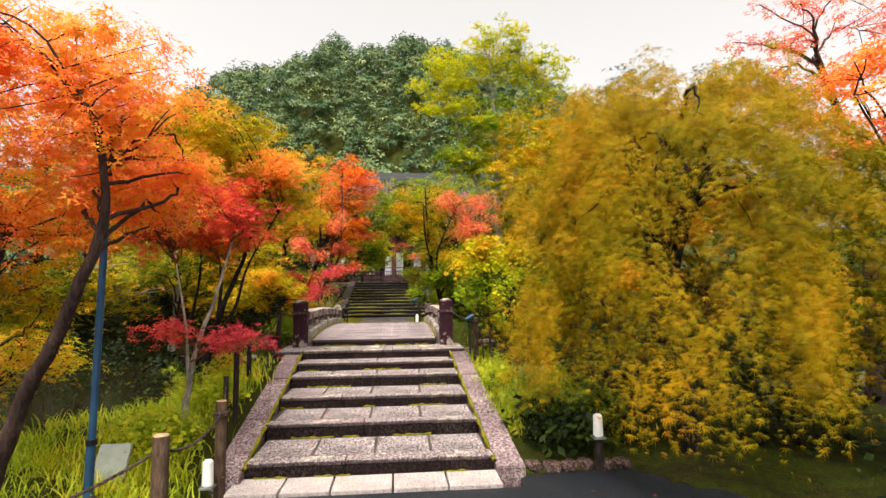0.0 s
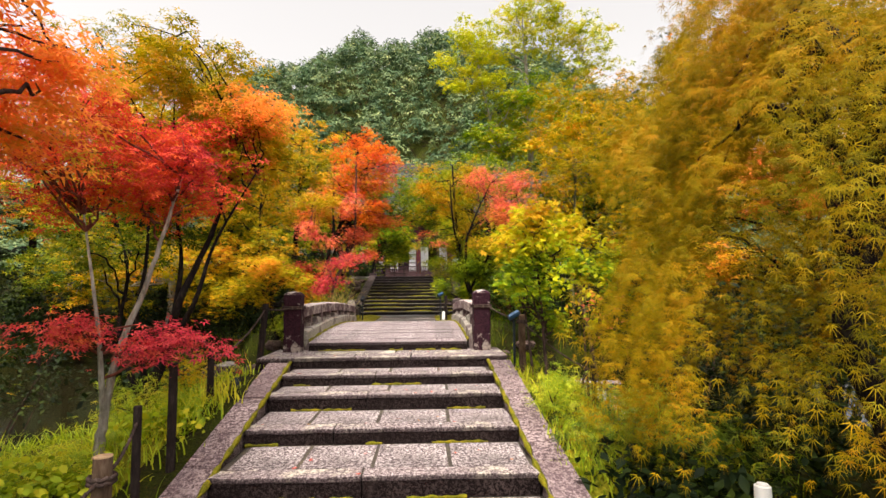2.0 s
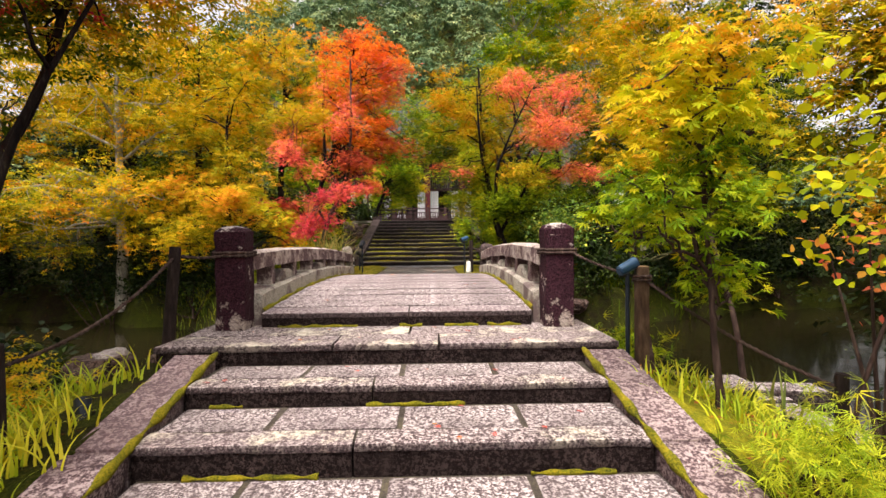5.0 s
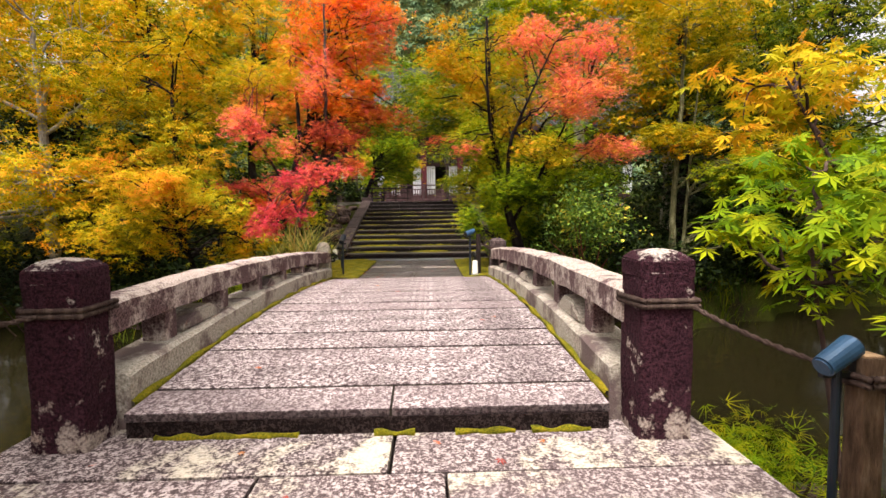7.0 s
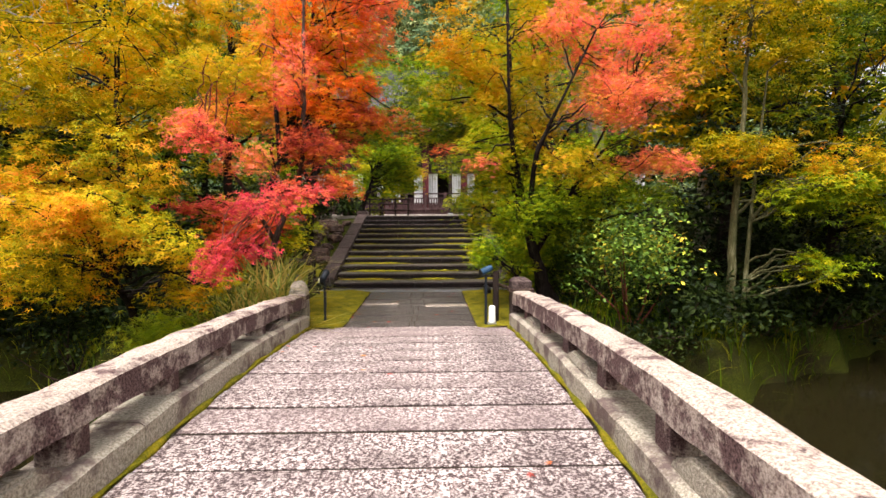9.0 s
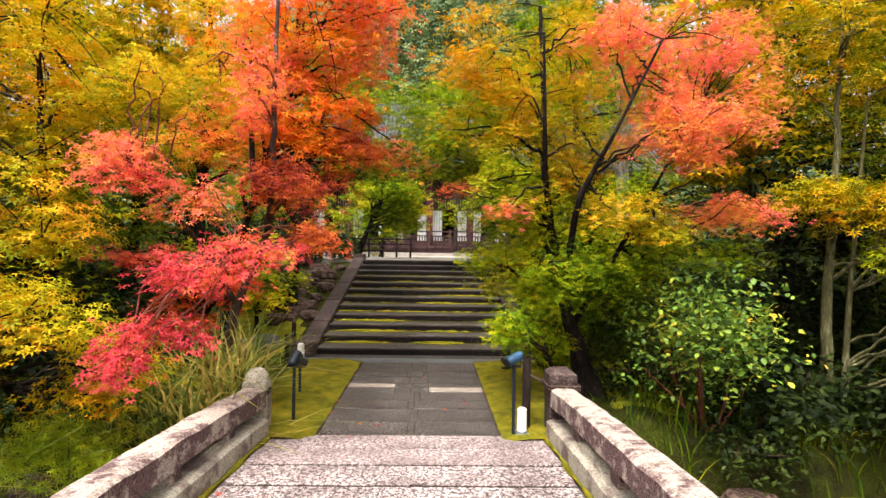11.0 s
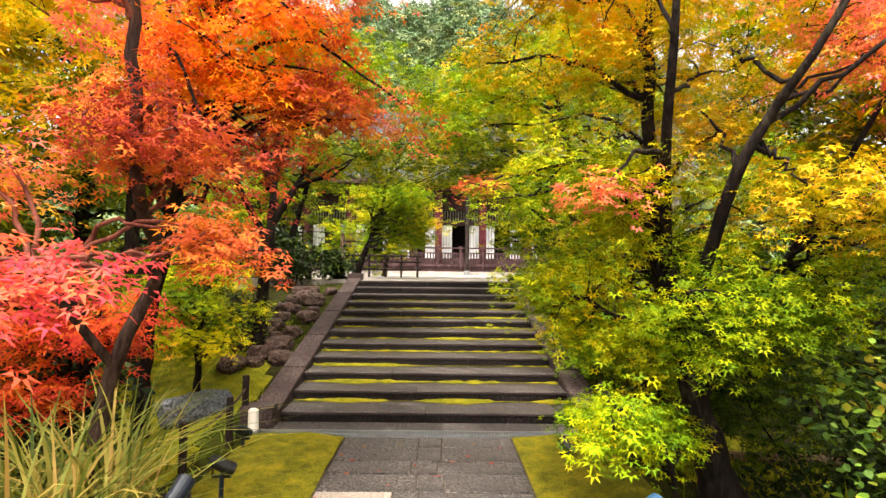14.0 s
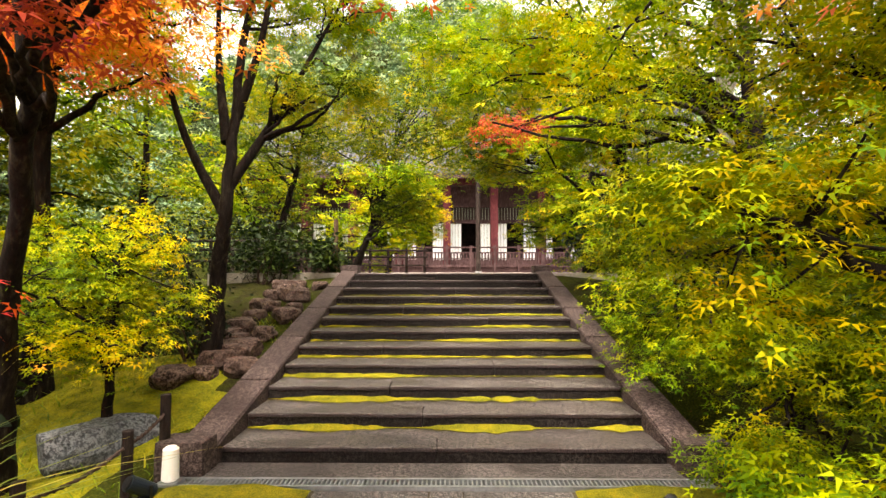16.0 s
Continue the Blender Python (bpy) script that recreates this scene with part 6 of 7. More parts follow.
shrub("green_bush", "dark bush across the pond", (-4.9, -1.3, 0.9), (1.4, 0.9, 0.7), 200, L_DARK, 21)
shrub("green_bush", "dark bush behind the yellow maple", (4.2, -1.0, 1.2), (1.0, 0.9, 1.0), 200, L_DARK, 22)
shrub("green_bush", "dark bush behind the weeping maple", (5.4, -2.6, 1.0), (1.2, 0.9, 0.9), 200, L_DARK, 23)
shrub("sapling", "yellowing sapling with broad oval leaves", (2.35, -2.2, 2.2), (0.46, 0.42, 0.68), 26, L_TALL, 24, "oval", 0.064, 2)
shrub("sapling", "small sapling with a few red leaves", (2.7, -2.0, 1.6), (0.4, 0.3, 0.3), 7, L_CORAL, 31, "oval", 0.055, 2)
shrub("fern_bush", "yellow-green fern hanging over the water", (2.05, 0.15, 0.72), (0.45, 0.4, 0.16), 50, L_LIME, 25, "lace", 0.09)

# Added fill; deep shade between the trees is put into the near-black leaves
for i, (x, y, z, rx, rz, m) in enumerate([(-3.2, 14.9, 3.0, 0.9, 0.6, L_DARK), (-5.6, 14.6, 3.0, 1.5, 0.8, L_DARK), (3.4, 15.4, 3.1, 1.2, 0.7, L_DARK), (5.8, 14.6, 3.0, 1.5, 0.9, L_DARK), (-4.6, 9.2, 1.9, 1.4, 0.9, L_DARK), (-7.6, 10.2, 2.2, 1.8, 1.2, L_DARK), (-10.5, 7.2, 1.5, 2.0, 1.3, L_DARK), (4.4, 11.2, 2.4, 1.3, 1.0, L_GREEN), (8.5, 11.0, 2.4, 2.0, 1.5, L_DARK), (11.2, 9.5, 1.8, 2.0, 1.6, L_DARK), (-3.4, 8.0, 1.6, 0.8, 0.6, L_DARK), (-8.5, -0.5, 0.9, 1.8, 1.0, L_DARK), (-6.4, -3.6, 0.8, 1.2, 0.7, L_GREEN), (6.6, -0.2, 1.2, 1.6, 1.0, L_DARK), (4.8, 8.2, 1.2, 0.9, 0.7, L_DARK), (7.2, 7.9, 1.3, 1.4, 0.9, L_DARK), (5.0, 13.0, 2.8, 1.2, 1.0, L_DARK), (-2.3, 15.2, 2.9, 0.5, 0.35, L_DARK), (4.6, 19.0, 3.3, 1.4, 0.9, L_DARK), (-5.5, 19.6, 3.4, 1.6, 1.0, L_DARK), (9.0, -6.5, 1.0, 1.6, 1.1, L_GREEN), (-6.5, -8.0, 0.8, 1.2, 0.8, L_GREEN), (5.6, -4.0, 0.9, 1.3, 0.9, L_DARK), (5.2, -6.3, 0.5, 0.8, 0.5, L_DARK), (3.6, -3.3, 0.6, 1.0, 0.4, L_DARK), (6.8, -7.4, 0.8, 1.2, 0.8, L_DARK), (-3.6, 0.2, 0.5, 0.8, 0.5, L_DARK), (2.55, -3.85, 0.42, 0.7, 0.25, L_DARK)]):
    shrub("green_bush", "dark leafy bush added to fill the shade below maples", (x, y, z), (rx, 0.75, rz), int(70 + 90 * rx * rz), m, 200 + i, "oval", 0.11)

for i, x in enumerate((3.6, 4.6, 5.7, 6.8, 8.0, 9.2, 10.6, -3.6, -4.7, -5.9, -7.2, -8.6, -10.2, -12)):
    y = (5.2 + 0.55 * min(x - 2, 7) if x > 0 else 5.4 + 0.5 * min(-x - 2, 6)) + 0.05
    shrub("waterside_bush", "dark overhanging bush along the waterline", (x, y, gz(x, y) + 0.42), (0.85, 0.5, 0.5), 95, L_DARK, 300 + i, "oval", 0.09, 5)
blades(gg, [(gg.uniform(-4.5, -2.1), gg.uniform(7.0, 12.5), 0.3) for _ in range(40)], 45, 0.16, 0.006, 0.9, L_FERN, "slope_grass", "short green plants on the mossy slope", "grass")


# ---- rocks ----
def rock(name, label, at, size, mat, seed, group=""):
    bm = bmesh.new()
    bmesh.ops.create_icosphere(bm, subdivisions=3, radius=1.0)
    for v in bm.verts:
        n1 = noise.noise(v.co * 1.3 + Vector((seed * 3.1, 0, 0)))
        n2 = noise.noise(v.co * 3.4 + Vector((0, seed * 1.7, 0)))
        v.co *= 1 + 0.34 * n1 + 0.12 * n2
        v.co.x = max(-0.86, min(0.82, v.co.x))
        v.co.z = min(0.74, v.co.z)
        v.co = Vector((v.co.x * size[0], v.co.y * size[1], v.co.z * size[2]))
    ob = part(name, bm, mat, None)
    ob.matrix_basis = pose(*at, 0, 0, seed * 47 % 180)
    return tagged(ob, label, "rock", group)


rock("flat_rock", "flat blue-grey rock lying in moss", (-2.65, 9.35, 1.16), (0.46, 0.26, 0.22), GREYROCK, 1)
rs = random.Random(6)
for i in range(24):
    y = 10.35 + i * 0.165
    x = -2.12 - rs.uniform(0, 0.7)
    s = rs.uniform(0.10, 0.21)
    rock("garden_rock", "rough brown garden rock on the slope", (x, y, gz(x, y) + s * 0.35), (s * 1.2, s, s * 0.8), ROCK, 10 + i, "rocks beside the upper steps")
for i in range(7):
    x = 1.78 + i * 0.2
    rock("edging_stone", "low grey edging stone along the asphalt", (x, -4.42 + 0.02 * math.sin(i * 2), 0.09), (0.115, 0.09, 0.085), ROCK, 40 + i, "edging stones")
for i, (x, y) in enumerate(((-1.9, -0.15), (-2.3, -0.45), (1.95, 0.3), (2.45, 0.2), (-1.95, 5.15), (1.95, 5.2), (2.5, 5.35), (-2.5, 5.35), (3.2, 5.7), (-3.4, 5.8))):
    rock("bank_rock", "weathered rock at the pond edge", (x, y, gz(x, y) + 0.04), (0.27, 0.22, 0.17), ROCK, 60 + i, "rocks at the pond")

rock("white_rock", "pale white rounded rock in the grass", (-2.25, -0.4, gz(-2.25, -0.4) + 0.08), (0.2, 0.14, 0.12), BASESTONE, 75)
for i, (y, ln) in enumerate(((-2.35, 0.78), (-1.55, 0.74), (-0.8, 0.7))):
    bm = bmesh.new()
    box(bm, -0.12, 0.12, 0, ln, -0.4, 0.0, bevel=0.018)
    bmesh.ops.subdivide_edges(bm, edges=[e for e in bm.edges if e.calc_length() > 0.4], cuts=5)
    roughen(bm, 0.012, 5, i * 2.1)
    kb = part("bank_kerb", bm, GRANITE, None)
    kb.matrix_basis = pose(2.86, y, 0.52 + 0.02 * i, 0, 0, 1.5 * (i - 1))
    tagged(kb, "rough pale granite kerb stone edging the bank", "stone", "bank kerb stones")

bm = bmesh.new()
box(bm, -0.75, 0.75, -0.13, 0.13, -0.25, 0, bevel=0.02)
roughen(bm, 0.01, 5)
ledge = part("ledge_stone", bm, GRANITE, None)
ledge.matrix_basis = pose(2.55, -0.55, gz(2.55, -0.55) + 0.1, 0, 0, -8)
tagged(ledge, "pale granite ledge stone on the pond bank", "stone")
bm = bmesh.new()
cyl(bm, (-0.9, 0, 0), (0.9, 0, 0.02), 0.055, 0.05, 12)
roughen(bm, 0.008, 5)
logob = part("fallen_log", bm, WOOD, None)
logob.matrix_basis = pose(3.0, 8.3, gz(3.0, 8.3) + 0.05, 0, 0, -8)
tagged(logob, "thin weathered log lying on moss", "log")


# ---- posts and ropes ----
def wood_post(label, x, y, top, r=0.055, mat=None, square=False, lean=(0, 0), name="rope_post"):
    z = gz(x, y)
    p = thing(name, label, "post", (x, y, z), "rope posts")
    h = top - z
    bm = bmesh.new()
    if square:
        box(bm, -r, r, -r, r, -0.2, h, bevel=0.008)
        for v in bm.verts:
            if v.co.z > 0.1:
                v.co.x += lean[0]
                v.co.y += lean[1]
    else:
        cyl(bm, (0, 0, -0.2), (lean[0], lean[1], h), r * 1.04, r * 0.96, 16)
    roughen(bm, 0.004, 9, x)
    part("shaft", bm, mat or WOOD, p)
    bm = bmesh.new()
    if square:
        box(bm, -r + 0.006, r - 0.006, -r + 0.006, r - 0.006, 0, 0.006)
    else:
        cyl(bm, (0, 0, 0), (0, 0, 0.006), r * 0.93, r * 0.9, 16)
    part("end_grain", bm, CUTWOOD if mat is None else mat, p).location = (lean[0], lean[1], h)
    return p


def rope(a, b, sag, r=0.013, label="brown twisted rope between posts"):
    """Two twisted strands that sag between two points."""
    a, b = np.array(a, float), np.array(b, float)
    ob = thing("rope", label, "rope", tuple(a), "ropes")
    n = max(24, int(np.linalg.norm(b - a) * 40))
    t = np.linspace(0, 1, n)
    mid = (b - a)[None] * t[:, None]
    mid[:, 2] -= sag * 4 * t * (1 - t)
    for k in range(2):
        ph = t * np.linalg.norm(b - a) * 70 + k * np.pi
        v = mid + np.stack([np.cos(ph) * r * 0.5, np.zeros(n), np.sin(ph) * r * 0.5], 1)
        s = Soup()
        s.add(*tube(v, r * 0.62, 6))
        s.object("strand", ROPE, ob, True)
    return ob


def rope_ring(x, y, z, w, square=True):
    """A rope wound twice round a post."""
    ob = thing("rope_coil", "rope wound twice round a post", "rope", (x, y, z), "ropes")
    for k in range(2):
        h = w / 2 + 0.012
        if square:
            c = 0.03
            pts = [(-h + c, -h), (h - c, -h), (h, -h + c), (h, h - c), (h - c, h), (-h + c, h), (-h, h - c), (-h, -h + c), (-h + c, -h)]
        else:
            pts = [(h * math.cos(u), h * math.sin(u)) for u in np.linspace(0, 2 * math.pi, 18)]
        P = np.array([(px, py, 0.026 * k + 0.006 * math.sin(3 * i)) for i, (px, py) in enumerate(pts)])
        s = Soup()
        s.add(*tube(curve_points(P, 60), 0.013 + 0.002 * np.sin(np.linspace(0, 150, 60)), 6))
        s.object("turn", ROPE, ob, True)
    return ob


wood_post("round weathered wooden post with pale cut top", -1.32, -4.62, 0.94)
wood_post("round weathered wooden post with pale cut top", -1.25, -6.1, 1.0, 0.06)
wood_post("tall brown wooden post beside the orange maple", -3.15, -5.75, 1.5, 0.055)
wood_post("thin dark wooden post with rope", -1.5, -3.95, 1.08, 0.03, DARKWOOD)
wood_post("black support stake below red leaves", -1.62, -3.2, 1.28, 0.036, DARKWOOD)
wood_post("black support stake below red leaves", -1.82, -1.95, 1.26, 0.036, DARKWOOD)
wood_post("dark leaning wooden post by the bridge", -1.80, -0.45, 1.72, 0.045, DARKWOOD, lean=(0.10, 0))
wood_post("square weathered wooden post by the bridge", 1.92, -0.62, 1.54, 0.043, square=True)
wood_post("thin dark wooden post in the ferns", 2.55, -1.75, 1.0, 0.035, DARKWOOD)
wood_post("dark wooden post beside the path", 1.1, 5.78, 1.75, 0.04, DARKWOOD)
wood_post("black wooden post beside the steps", -1.93, 8.5, 1.5, 0.035, DARKWOOD)
wood_post("black wooden post beside the moss", -2.05, 7.85, 1.45, 0.035, DARKWOOD)
wood_post("black wooden post before the kerb", -1.95, 8.95, 1.62, 0.035, DARKWOOD)
rope((-1.25, -6.1, 0.9), (-1.32, -4.62, 0.82), 0.12)
rope((-1.25, -6.1, 0.9), (-2.6, -6.9, 0.5), 0.1)
rope((-1.32, -4.62, 0.82), (-1.5, -3.95, 0.98), 0.06)
rope((-1.42, -0.05, 1.66), (-1.70, -0.45, 1.66), 0.03)
rope((-1.70, -0.45, 1.66), (-1.82, -1.95, 1.15), 0.12)
rope((1.50, -0.08, 1.66), (1.92, -0.66, 1.46), 0.03)
rope((1.92, -0.62, 1.46), (2.55, -1.75, 0.92), 0.06)
rope((1.10, 5.78, 1.62), (1.40, 5.62, 1.56), 0.03)
rope((-1.93, 8.5, 1.42), (-2.05, 7.85, 1.36), 0.05)
rope((-1.93, 8.5, 1.42), (-1.95, 8.95, 1.5), 0.02)
rope_ring(-1.42, 0.02, 1.64, 0.255)
rope_ring(1.42, 0.02, 1.64, 0.255)
rope_ring(1.40, 5.70, 1.52, 0.26)
rope_ring(-1.40, 5.70, 1.44, 0.20, False)
rope_ring(-1.32, -4.62, 0.80, 0.11, False)
rope_ring(1.92, -0.62, 1.44, 0.086)

# blue prop pole under the orange maple
pp = thing("prop_pole", "blue painted steel prop pole with collar", "pole", (-2.2, -5.3, gz(-2.2, -5.3)))
bm = bmesh.new()
cyl(bm, (0, 0, -0.2), (0.06, -0.02, 2.75), 0.03, 0.03, 14)
part("tube", bm, BLUE_PAINT, pp)
bm = bmesh.new()
cyl(bm, (0, 0, 0.02), (0.01, 0, 0.62), 0.038, 0.038, 14)
part("sleeve", bm, BLUE_PAINT, pp)
bm = bmesh.new()
cyl(bm, (0.012, 0, 0.6), (0.013, 0, 0.65), 0.046, 0.046, 14)
part("collar", bm, BLACK_METAL, pp)


def spotlight(label, x, y, top, aim, mat=None, base=None):
    z = gz(x, y) if base is None else base
    ob = thing("spotlight", label, "lamp", (x, y, z), "spotlights")
    bm = bmesh.new()
    cyl(bm, (0, 0, -0.1), (0, 0, top - z), 0.016, 0.016, 10)
    part("pole", bm, NAVY_METAL, ob)
    q = Vector(aim).normalized()
    c = Vector((0, 0, top - z + 0.05))
    bm = bmesh.new()
    cyl(bm, c - q * 0.085, c + q * 0.085, 0.04, 0.046, 18)
    bmesh.ops.bevel(bm, geom=[e for e in bm.edges if len(e.link_faces) == 2 and e.calc_face_angle() > 1.0], offset=0.008, segments=2, affect="EDGES")
    hd = part("head", bm, mat or BLUE_PAINT, ob)
    bm = bmesh.new()
    cyl(bm, c + q * 0.081, c + q * 0.088, 0.038, 0.038, 18)
    part("lens", bm, BLACK_METAL, hd, "dark glass lens")
    bm = bmesh.new()
    box(bm, -0.06, 0.06, -0.01, 0.01, top - z - 0.03, top - z - 0.01)
    box(bm, -0.062, -0.056, -0.012, 0.012, top - z - 0.03, top - z + 0.06)
    box(bm, 0.056, 0.062, -0.012, 0.012, top - z - 0.03, top - z + 0.06)
    part("bracket", bm, BLACK_METAL, ob)
    return ob


spotlight("blue spotlight on a pole aimed upward", 1.81, -0.62, 1.49, (0.6, 0.15, 0.3))
spotlight("blue spotlight on a pole beside the path", 0.95, 5.6, 1.74, (-0.55, -0.3, -0.22), base=PATH_Z)
spotlight("dark navy spotlight on a pole beside the moss", -1.13, 5.95, 1.64, (0.1, 0.5, 0.35), NAVY_METAL, PATH_Z)
spotlight("black spotlight on a bent stake", -1.32, 6.9, 1.42, (0.5, 0.2, -0.3), BLACK_METAL, PATH_Z)
spotlight("small dark navy spotlight near the lantern", -1.72, 8.3, 1.2, (-0.4, -0.5, 0.4), NAVY_METAL, PATH_Z)
spotlight("black spotlight low in the grass", -1.75, -6.0, 0.42, (-0.4, 0.3, 0.2), BLACK_METAL)
spotlight("small dark navy spotlight beside the steps", -1.68, -1.55, 0.74, (-0.2, 0.3, 0.8), NAVY_METAL)
spotlight("black spotlight at the path edge", 1.25, 8.1, 1.16, (-0.3, 0.6, 0.4), BLACK_METAL, PATH_Z)


def lantern(label, x, y, z, h=0.21, w=0.105):
    ob = thing("foot_lantern", label, "lantern", (x, y, z), "foot lanterns")
    bm = bmesh.new()
    cyl(bm, (0, 0, 0.02), (0, 0, h), w * 0.52, w * 0.46, 20)
    bmesh.ops.bevel(bm, geom=[e for e in bm.edges if len(e.link_faces) == 2 and e.calc_face_angle() > 1.0], offset=0.014, segments=3, affect="EDGES")
    part("shade", bm, WHITE_PLASTIC, ob)
    bm = bmesh.new()
    box(bm, -w * 0.62, w * 0.62, -w * 0.62, w * 0.62, 0, 0.022, bevel=0.004)
    part("base", bm, GREY_STEEL, ob)
    return ob


lantern("white foot lantern at the steps' foot", -1.38, -4.78, gz(-1.38, -4.78) + 0.05, 0.27)
lantern("white foot lantern under the weeping maple", 2.70, -4.5, 0.40, 0.26)
bm = bmesh.new()
cyl(bm, (0, 0, 0), (0, 0, 0.45), 0.05, 0.045, 12)
st = part("stump", bm, DARKWOOD, None)
st.location = (2.70, -4.5, -0.045)
tagged(st, "short dark wooden stump carrying a lantern", "stump")
lantern("white foot lantern before the upper steps", -1.78, 8.72, PATH_Z + 0.02, 0.24)
lantern("white foot lantern beside the path lamp", 1.03, 5.62, PATH_Z + 0.02, 0.24, 0.09)

bd = thing("board", "pale grey-green slanted board in the grass", "board", (-2.35, -4.75, gz(-2.35, -4.75)))
bm = bmesh.new()
box(bm, -0.15, 0.15, -0.02, 0.02, 0, 0.38, pose(0, 0, 0.03, -28), bevel=0.006)
part("panel", bm, PALE_BOARD, bd)
for s in (-0.11, 0.11):
    bm = bmesh.new()
    cyl(bm, (s, 0.18, -0.1), (s, 0.13, 0.30), 0.014, 0.014, 8)
    part("leg", bm, DARKWOOD, bd)


# ---- terrace fence ----
def fence(x0, x1, y):
    f = thing("fence", "dark low wooden fence on the terrace", "fence", ((x0 + x1) / 2, y, TOP_Z + 0.02))
    w = x1 - x0
    n = int(w / 0.45)
    for k in range(n + 1):
        bm = bmesh.new()
        cyl(bm, (-w / 2 + w * k / n, 0, -0.02), (-w / 2 + w * k / n, 0, 0.72), 0.035, 0.035, 8)
        part("post", bm, DARKWOOD, f)
    for z in (0.25, 0.48, 0.66):
        bm = bmesh.new()
        cyl(bm, (-w / 2 - 0.1, -0.03, z), (w / 2 + 0.1, -0.03, z), 0.026, 0.026, 8)
        part("rail", bm, DARKWOOD, f)


fence(-4.6, -0.6, 19.2)
fence(-7.5, -3.0, 15.6)
tp = thing("utility_post", "slim grey wooden post at the steps' top", "post", (-2.2, 15.4, TOP_Z))
bm = bmesh.new()
cyl(bm, (0, 0, 0), (0, 0, 1.1), 0.05, 0.045, 10)
part("shaft", bm, WOOD, tp)
for s in (-1, 1):
    bm = bmesh.new()
    box(bm, s * (UP_HW + 0.16) - 0.16, s * (UP_HW + 0.16) + 0.16, 14.76, 15.08, TOP_Z - 0.1, TOP_Z + 0.16, bevel=0.02)
    tagged(part("top_block", bm, KERB, None), "square dark stone block ending the kerb", "stone", "kerb end blocks")


# ---- temple hall ----
def temple():
    t = thing("temple_hall", "dark timber temple hall with white paper screens", "building", (0, 30.6, TOP_Z))
    H = 0.42

    def bx(name, mat, x0, x1, y0, y1, z0, z1, parent=t, label="", bev=0.0):
        bm = bmesh.new()
        box(bm, x0, x1, y0, y1, z0, z1, bevel=bev)
        return part(name, bm, mat, parent, label)

    bx("stone_base", BASESTONE, -10, 13, -0.9, 9, 0, 0.2)
    bx("stone_step", BASESTONE, -0.6, 4.6, -1.5, -0.9, 0, 0.13)
    bx("veranda_floor", TIMBER, -10, 13, -0.6, 1.6, H + 0.05, H + 0.17)
    bx("veranda_skirt", TIMBER, -10, 13, -0.5, -0.4, 0.2, H + 0.05)
    bx("back_wall", DARKWOOD, -10, 13, 4.5, 4.7, 0.2, 5.2)
    for x in np.arange(-9.4, 12.9, 2.35):
        bx("pillar", REDWOOD, x - 0.19, x + 0.19, -0.42, -0.04, 0.2, 4.9, bev=0.03)
        bx("wall_post", TIMBER, x - 0.12, x + 0.12, 0.700, 0.940, H + 0.17, 4.9, bev=0.01)
    for x in np.arange(-9.4, 12.9, 2.35):
        for dx, w in ((0.12, 0.62), (1.62, 0.61)):
            s = bx("paper_screen", SHOJI, x + dx, x + dx + w, 0.800, 0.830, H + 0.45, 2.75, label="white paper screen")
            for k in range(1, 4):
                bx("muntin", TIMBER, x + dx + w * k / 4 - 0.008, x + dx + w * k / 4 + 0.008, 0.785, 0.800, H + 0.45, 2.75, s)
        bx("sill_panel", TIMBER, x + 0.12, x + 2.23, 0.780, 0.840, H + 0.17, H + 0.45)
        bx("lintel", TIMBER, x + 0.12, x + 2.23, 0.720, 0.900, 2.75, 2.95)
        lat = bx("transom_backing", DARKWOOD, x + 0.12, x + 2.23, 0.840, 0.880, 2.95, 3.55)
        for k in range(14):
            bx("lattice_bar", PALE_BOARD, x + 0.18 + k * 0.15, x + 0.21 + k * 0.15, 0.800, 0.835, 2.95, 3.55, lat)
        for k in range(4):
            bx("lattice_bar", TIMBER, x + 0.12, x + 2.23, 0.780, 0.800, 3.05 + 0.14 * k, 3.08 + 0.14 * k, lat)
        bx("upper_panel", TIMBER, x + 0.12, x + 2.23, 0.820, 0.880, 3.6, 4.7)
    bx("beam", TIMBER, -10, 13, 0.680, 0.980, 4.7, 5.0)
    bx("eave_beam", REDWOOD, -10, 13, -0.40, -0.06, 4.6, 4.9)
    # veranda railing
    for z, h in ((H + 0.42, 0.06), (H + 0.72, 0.06), (H + 0.98, 0.07)):
        bx("railing_bar", TIMBER, -10, 13, -0.58, -0.50, z, z + h)
    for k in range(150):
        x = -9.9 + 22.8 * k / 149
        bx("baluster", TIMBER, x - 0.035, x + 0.035, -0.57, -0.52, H + 0.17, H + 0.72)
    for x in np.arange(-9.4, 12.9, 1.175):
        bx("railing_post", TIMBER, x - 0.06, x + 0.06, -0.61, -0.49, 0.2, H + 1.12)
    # tiled roof, curving up from the eaves
    bm = bmesh.new()
    rows = []
    for k in range(13):
        u = k / 12
        y = -1.0 + 7.0 * u
        z = 5.0 + 1.2 * u + 3.8 * u * u
        rows.append([bm.verts.new((x, y, z)) for x in (-12.5, 15.5)])
    for a, b in zip(rows, rows[1:]):
        bm.faces.new((a[0], a[1], b[1], b[0]))
    bmesh.ops.solidify(bm, geom=bm.faces[:], thickness=0.18)
    roof = part("roof", bm, TILE, t)
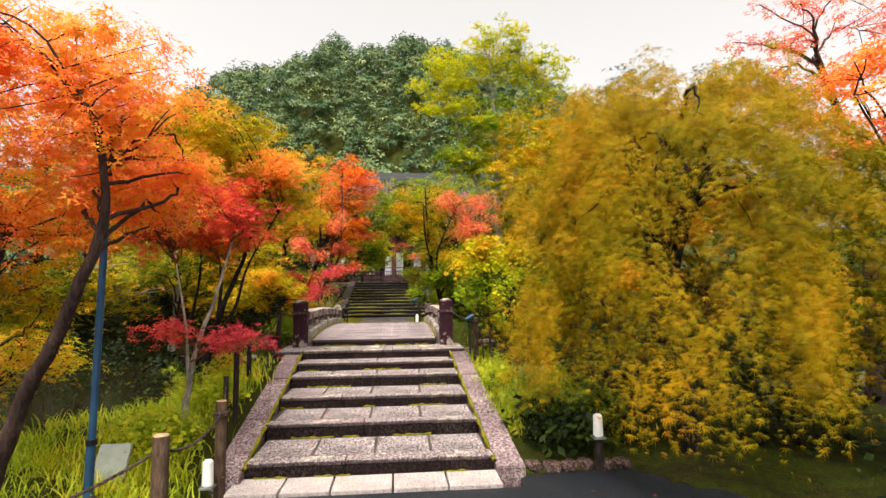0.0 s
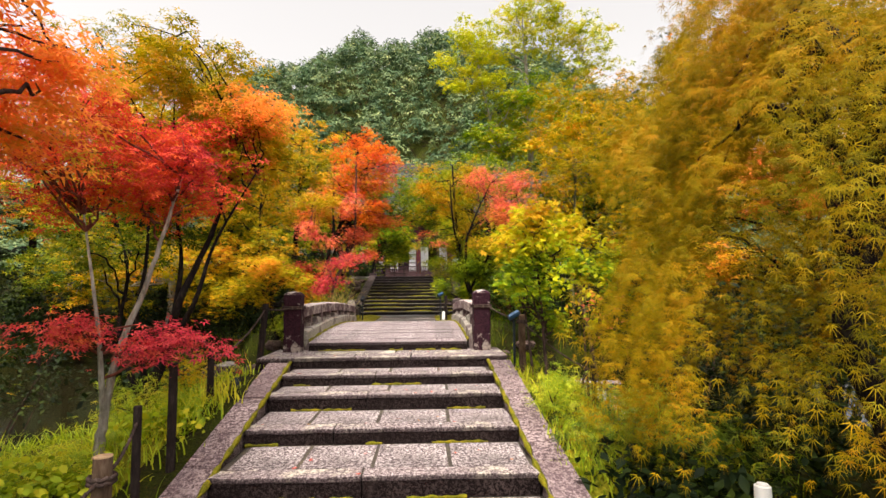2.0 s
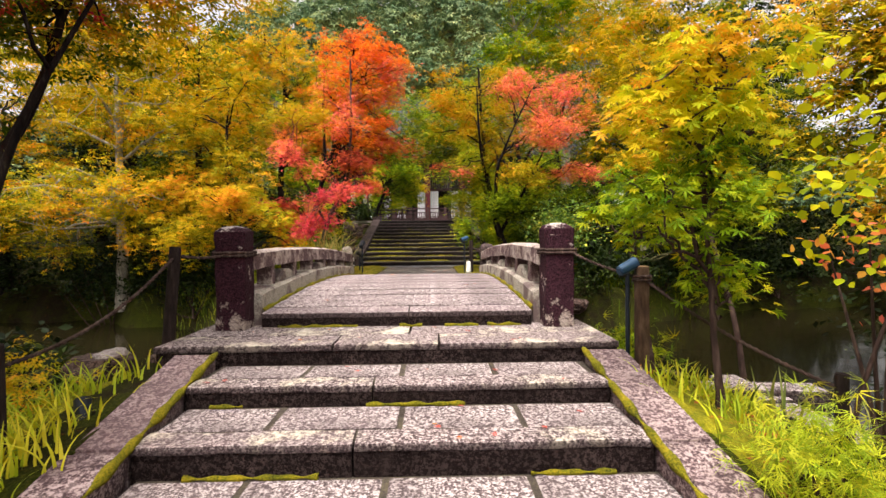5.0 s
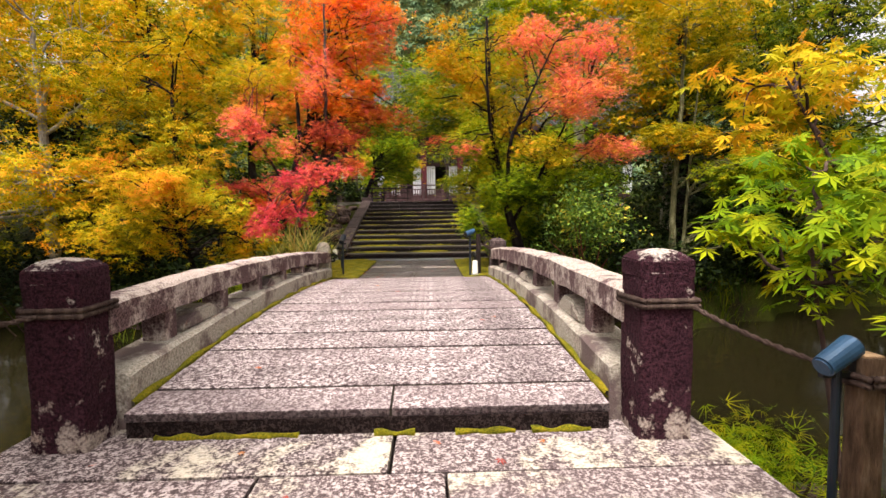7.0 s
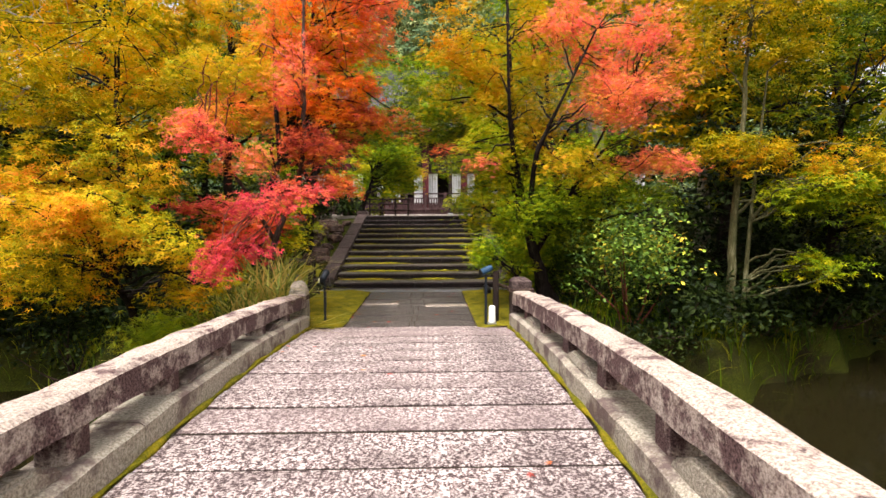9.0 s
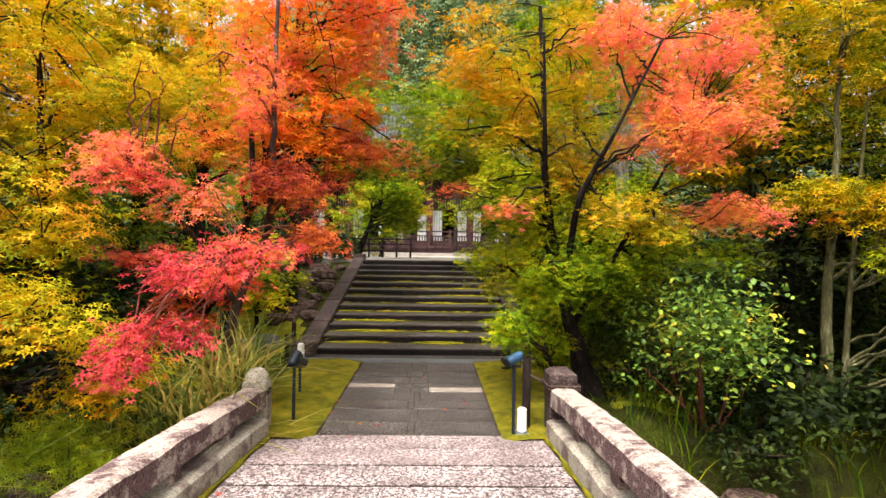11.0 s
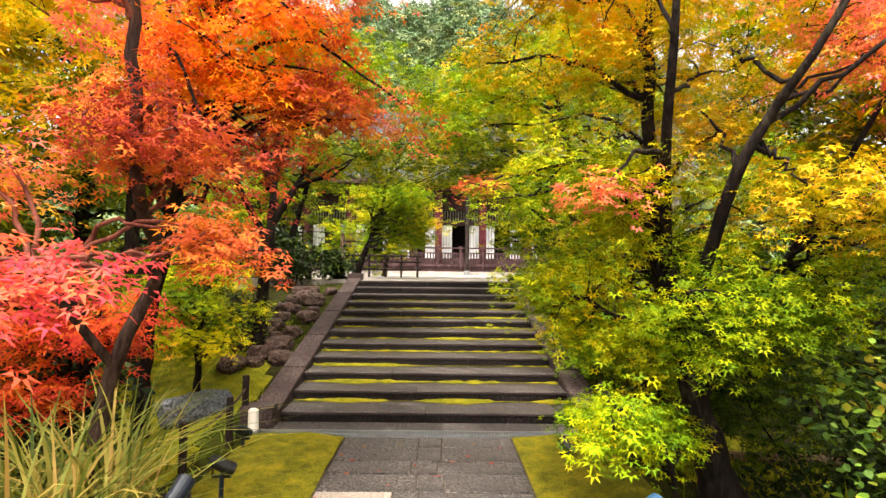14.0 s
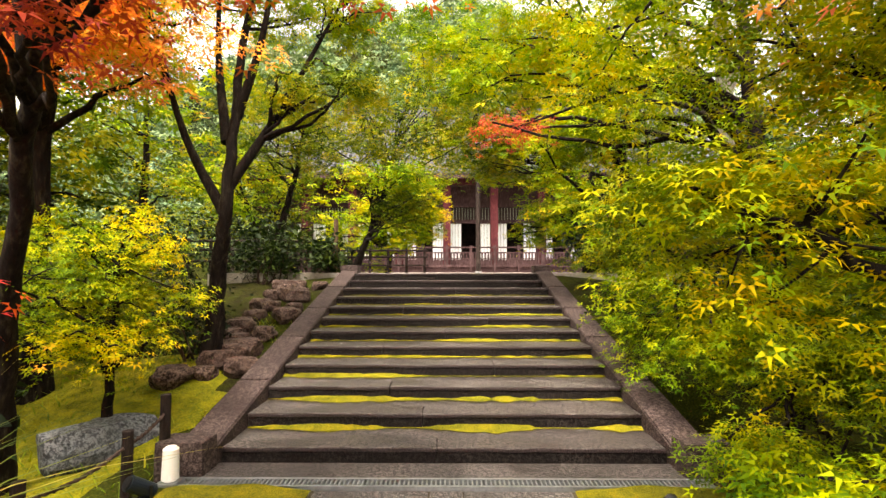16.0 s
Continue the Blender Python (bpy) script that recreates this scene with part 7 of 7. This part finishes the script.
    for k in range(94):
        x = -12.4 + 27.8 * k / 93
        s = Soup()
        P = np.array([(x, -1.0 + 7.0 * u, 5.06 + 1.2 * u + 3.8 * u * u) for u in np.linspace(0, 1, 9)])
        s.add(*tube(P, 0.075, 6))
        s.object("tile_roll", TILE, roof, True)
    bx("ridge", TILE, -12.6, 15.6, 5.8, 6.4, 9.95, 10.6)
    bx("fascia", TIMBER, -12.5, 15.5, -1.04, -0.96, 4.78, 5.0, label="dark eave board")
    return t


temple()
pole = thing("flag_pole", "tall dark wooden pole before the hall", "pole", (1.45, 28.6, TOP_Z))
bm = bmesh.new()
cyl(bm, (0, 0, 0), (0, 0, 4.6), 0.11, 0.10, 14)
part("shaft", bm, DARKWOOD, pole)
bm = bmesh.new()
cyl(bm, (0, 0, 0), (0, 0, 0.25), 0.16, 0.15, 14)
part("socket", bm, GREY_STEEL, pole)


# ---- fallen leaves ----
def fallen():
    g = np.random.default_rng(21)
    P = []
    for i, (y, z) in enumerate(LOW):
        nxt = (LOW + [(LAND_Y, LAND_Z)])[i + 1][0]
        for _ in range(7):
            P.append((mid_x(y) + g.uniform(-1.25, 1.25), g.uniform(y + 0.05, nxt - 0.05), z + 0.008))
    for _ in range(10):
        P.append((g.uniform(-1.6, 1.6), g.uniform(LAND_Y + 0.05, -0.05), LAND_Z + 0.012))
    for _ in range(14):
        y = g.uniform(0.2, 5.5)
        P.append((g.uniform(-1.15, 1.15), y, deck_z(y) + 0.014))
    for _ in range(60):
        P.append((g.uniform(-1.7, 1.7), g.uniform(5.8, 8.6), PATH_Z + 0.016))
    for _ in range(70):
        P.append((g.uniform(-1.3, 3.4), g.uniform(-8.5, -5.0), 0.062))
    for _ in range(150):
        x, y = g.uniform(1.8, 2.75), g.uniform(-3.3, -0.8)
        P.append((x, y, float(height(x, y)) + 0.05))
    P = np.array(P)
    n = len(P)
    s = Soup()
    s.add(*leaf_cloud(P, g.uniform(0, 6.28, n), g.normal(0, 0.12, n), g.normal(0, 0.12, n), 0.032 * g.uniform(0.7, 1.3, n), "broad"))
    tagged(s.object("fallen_leaves", L_FALLEN), "scattered small red and brown fallen maple leaves", "leaves", kind="stuff")


fallen()
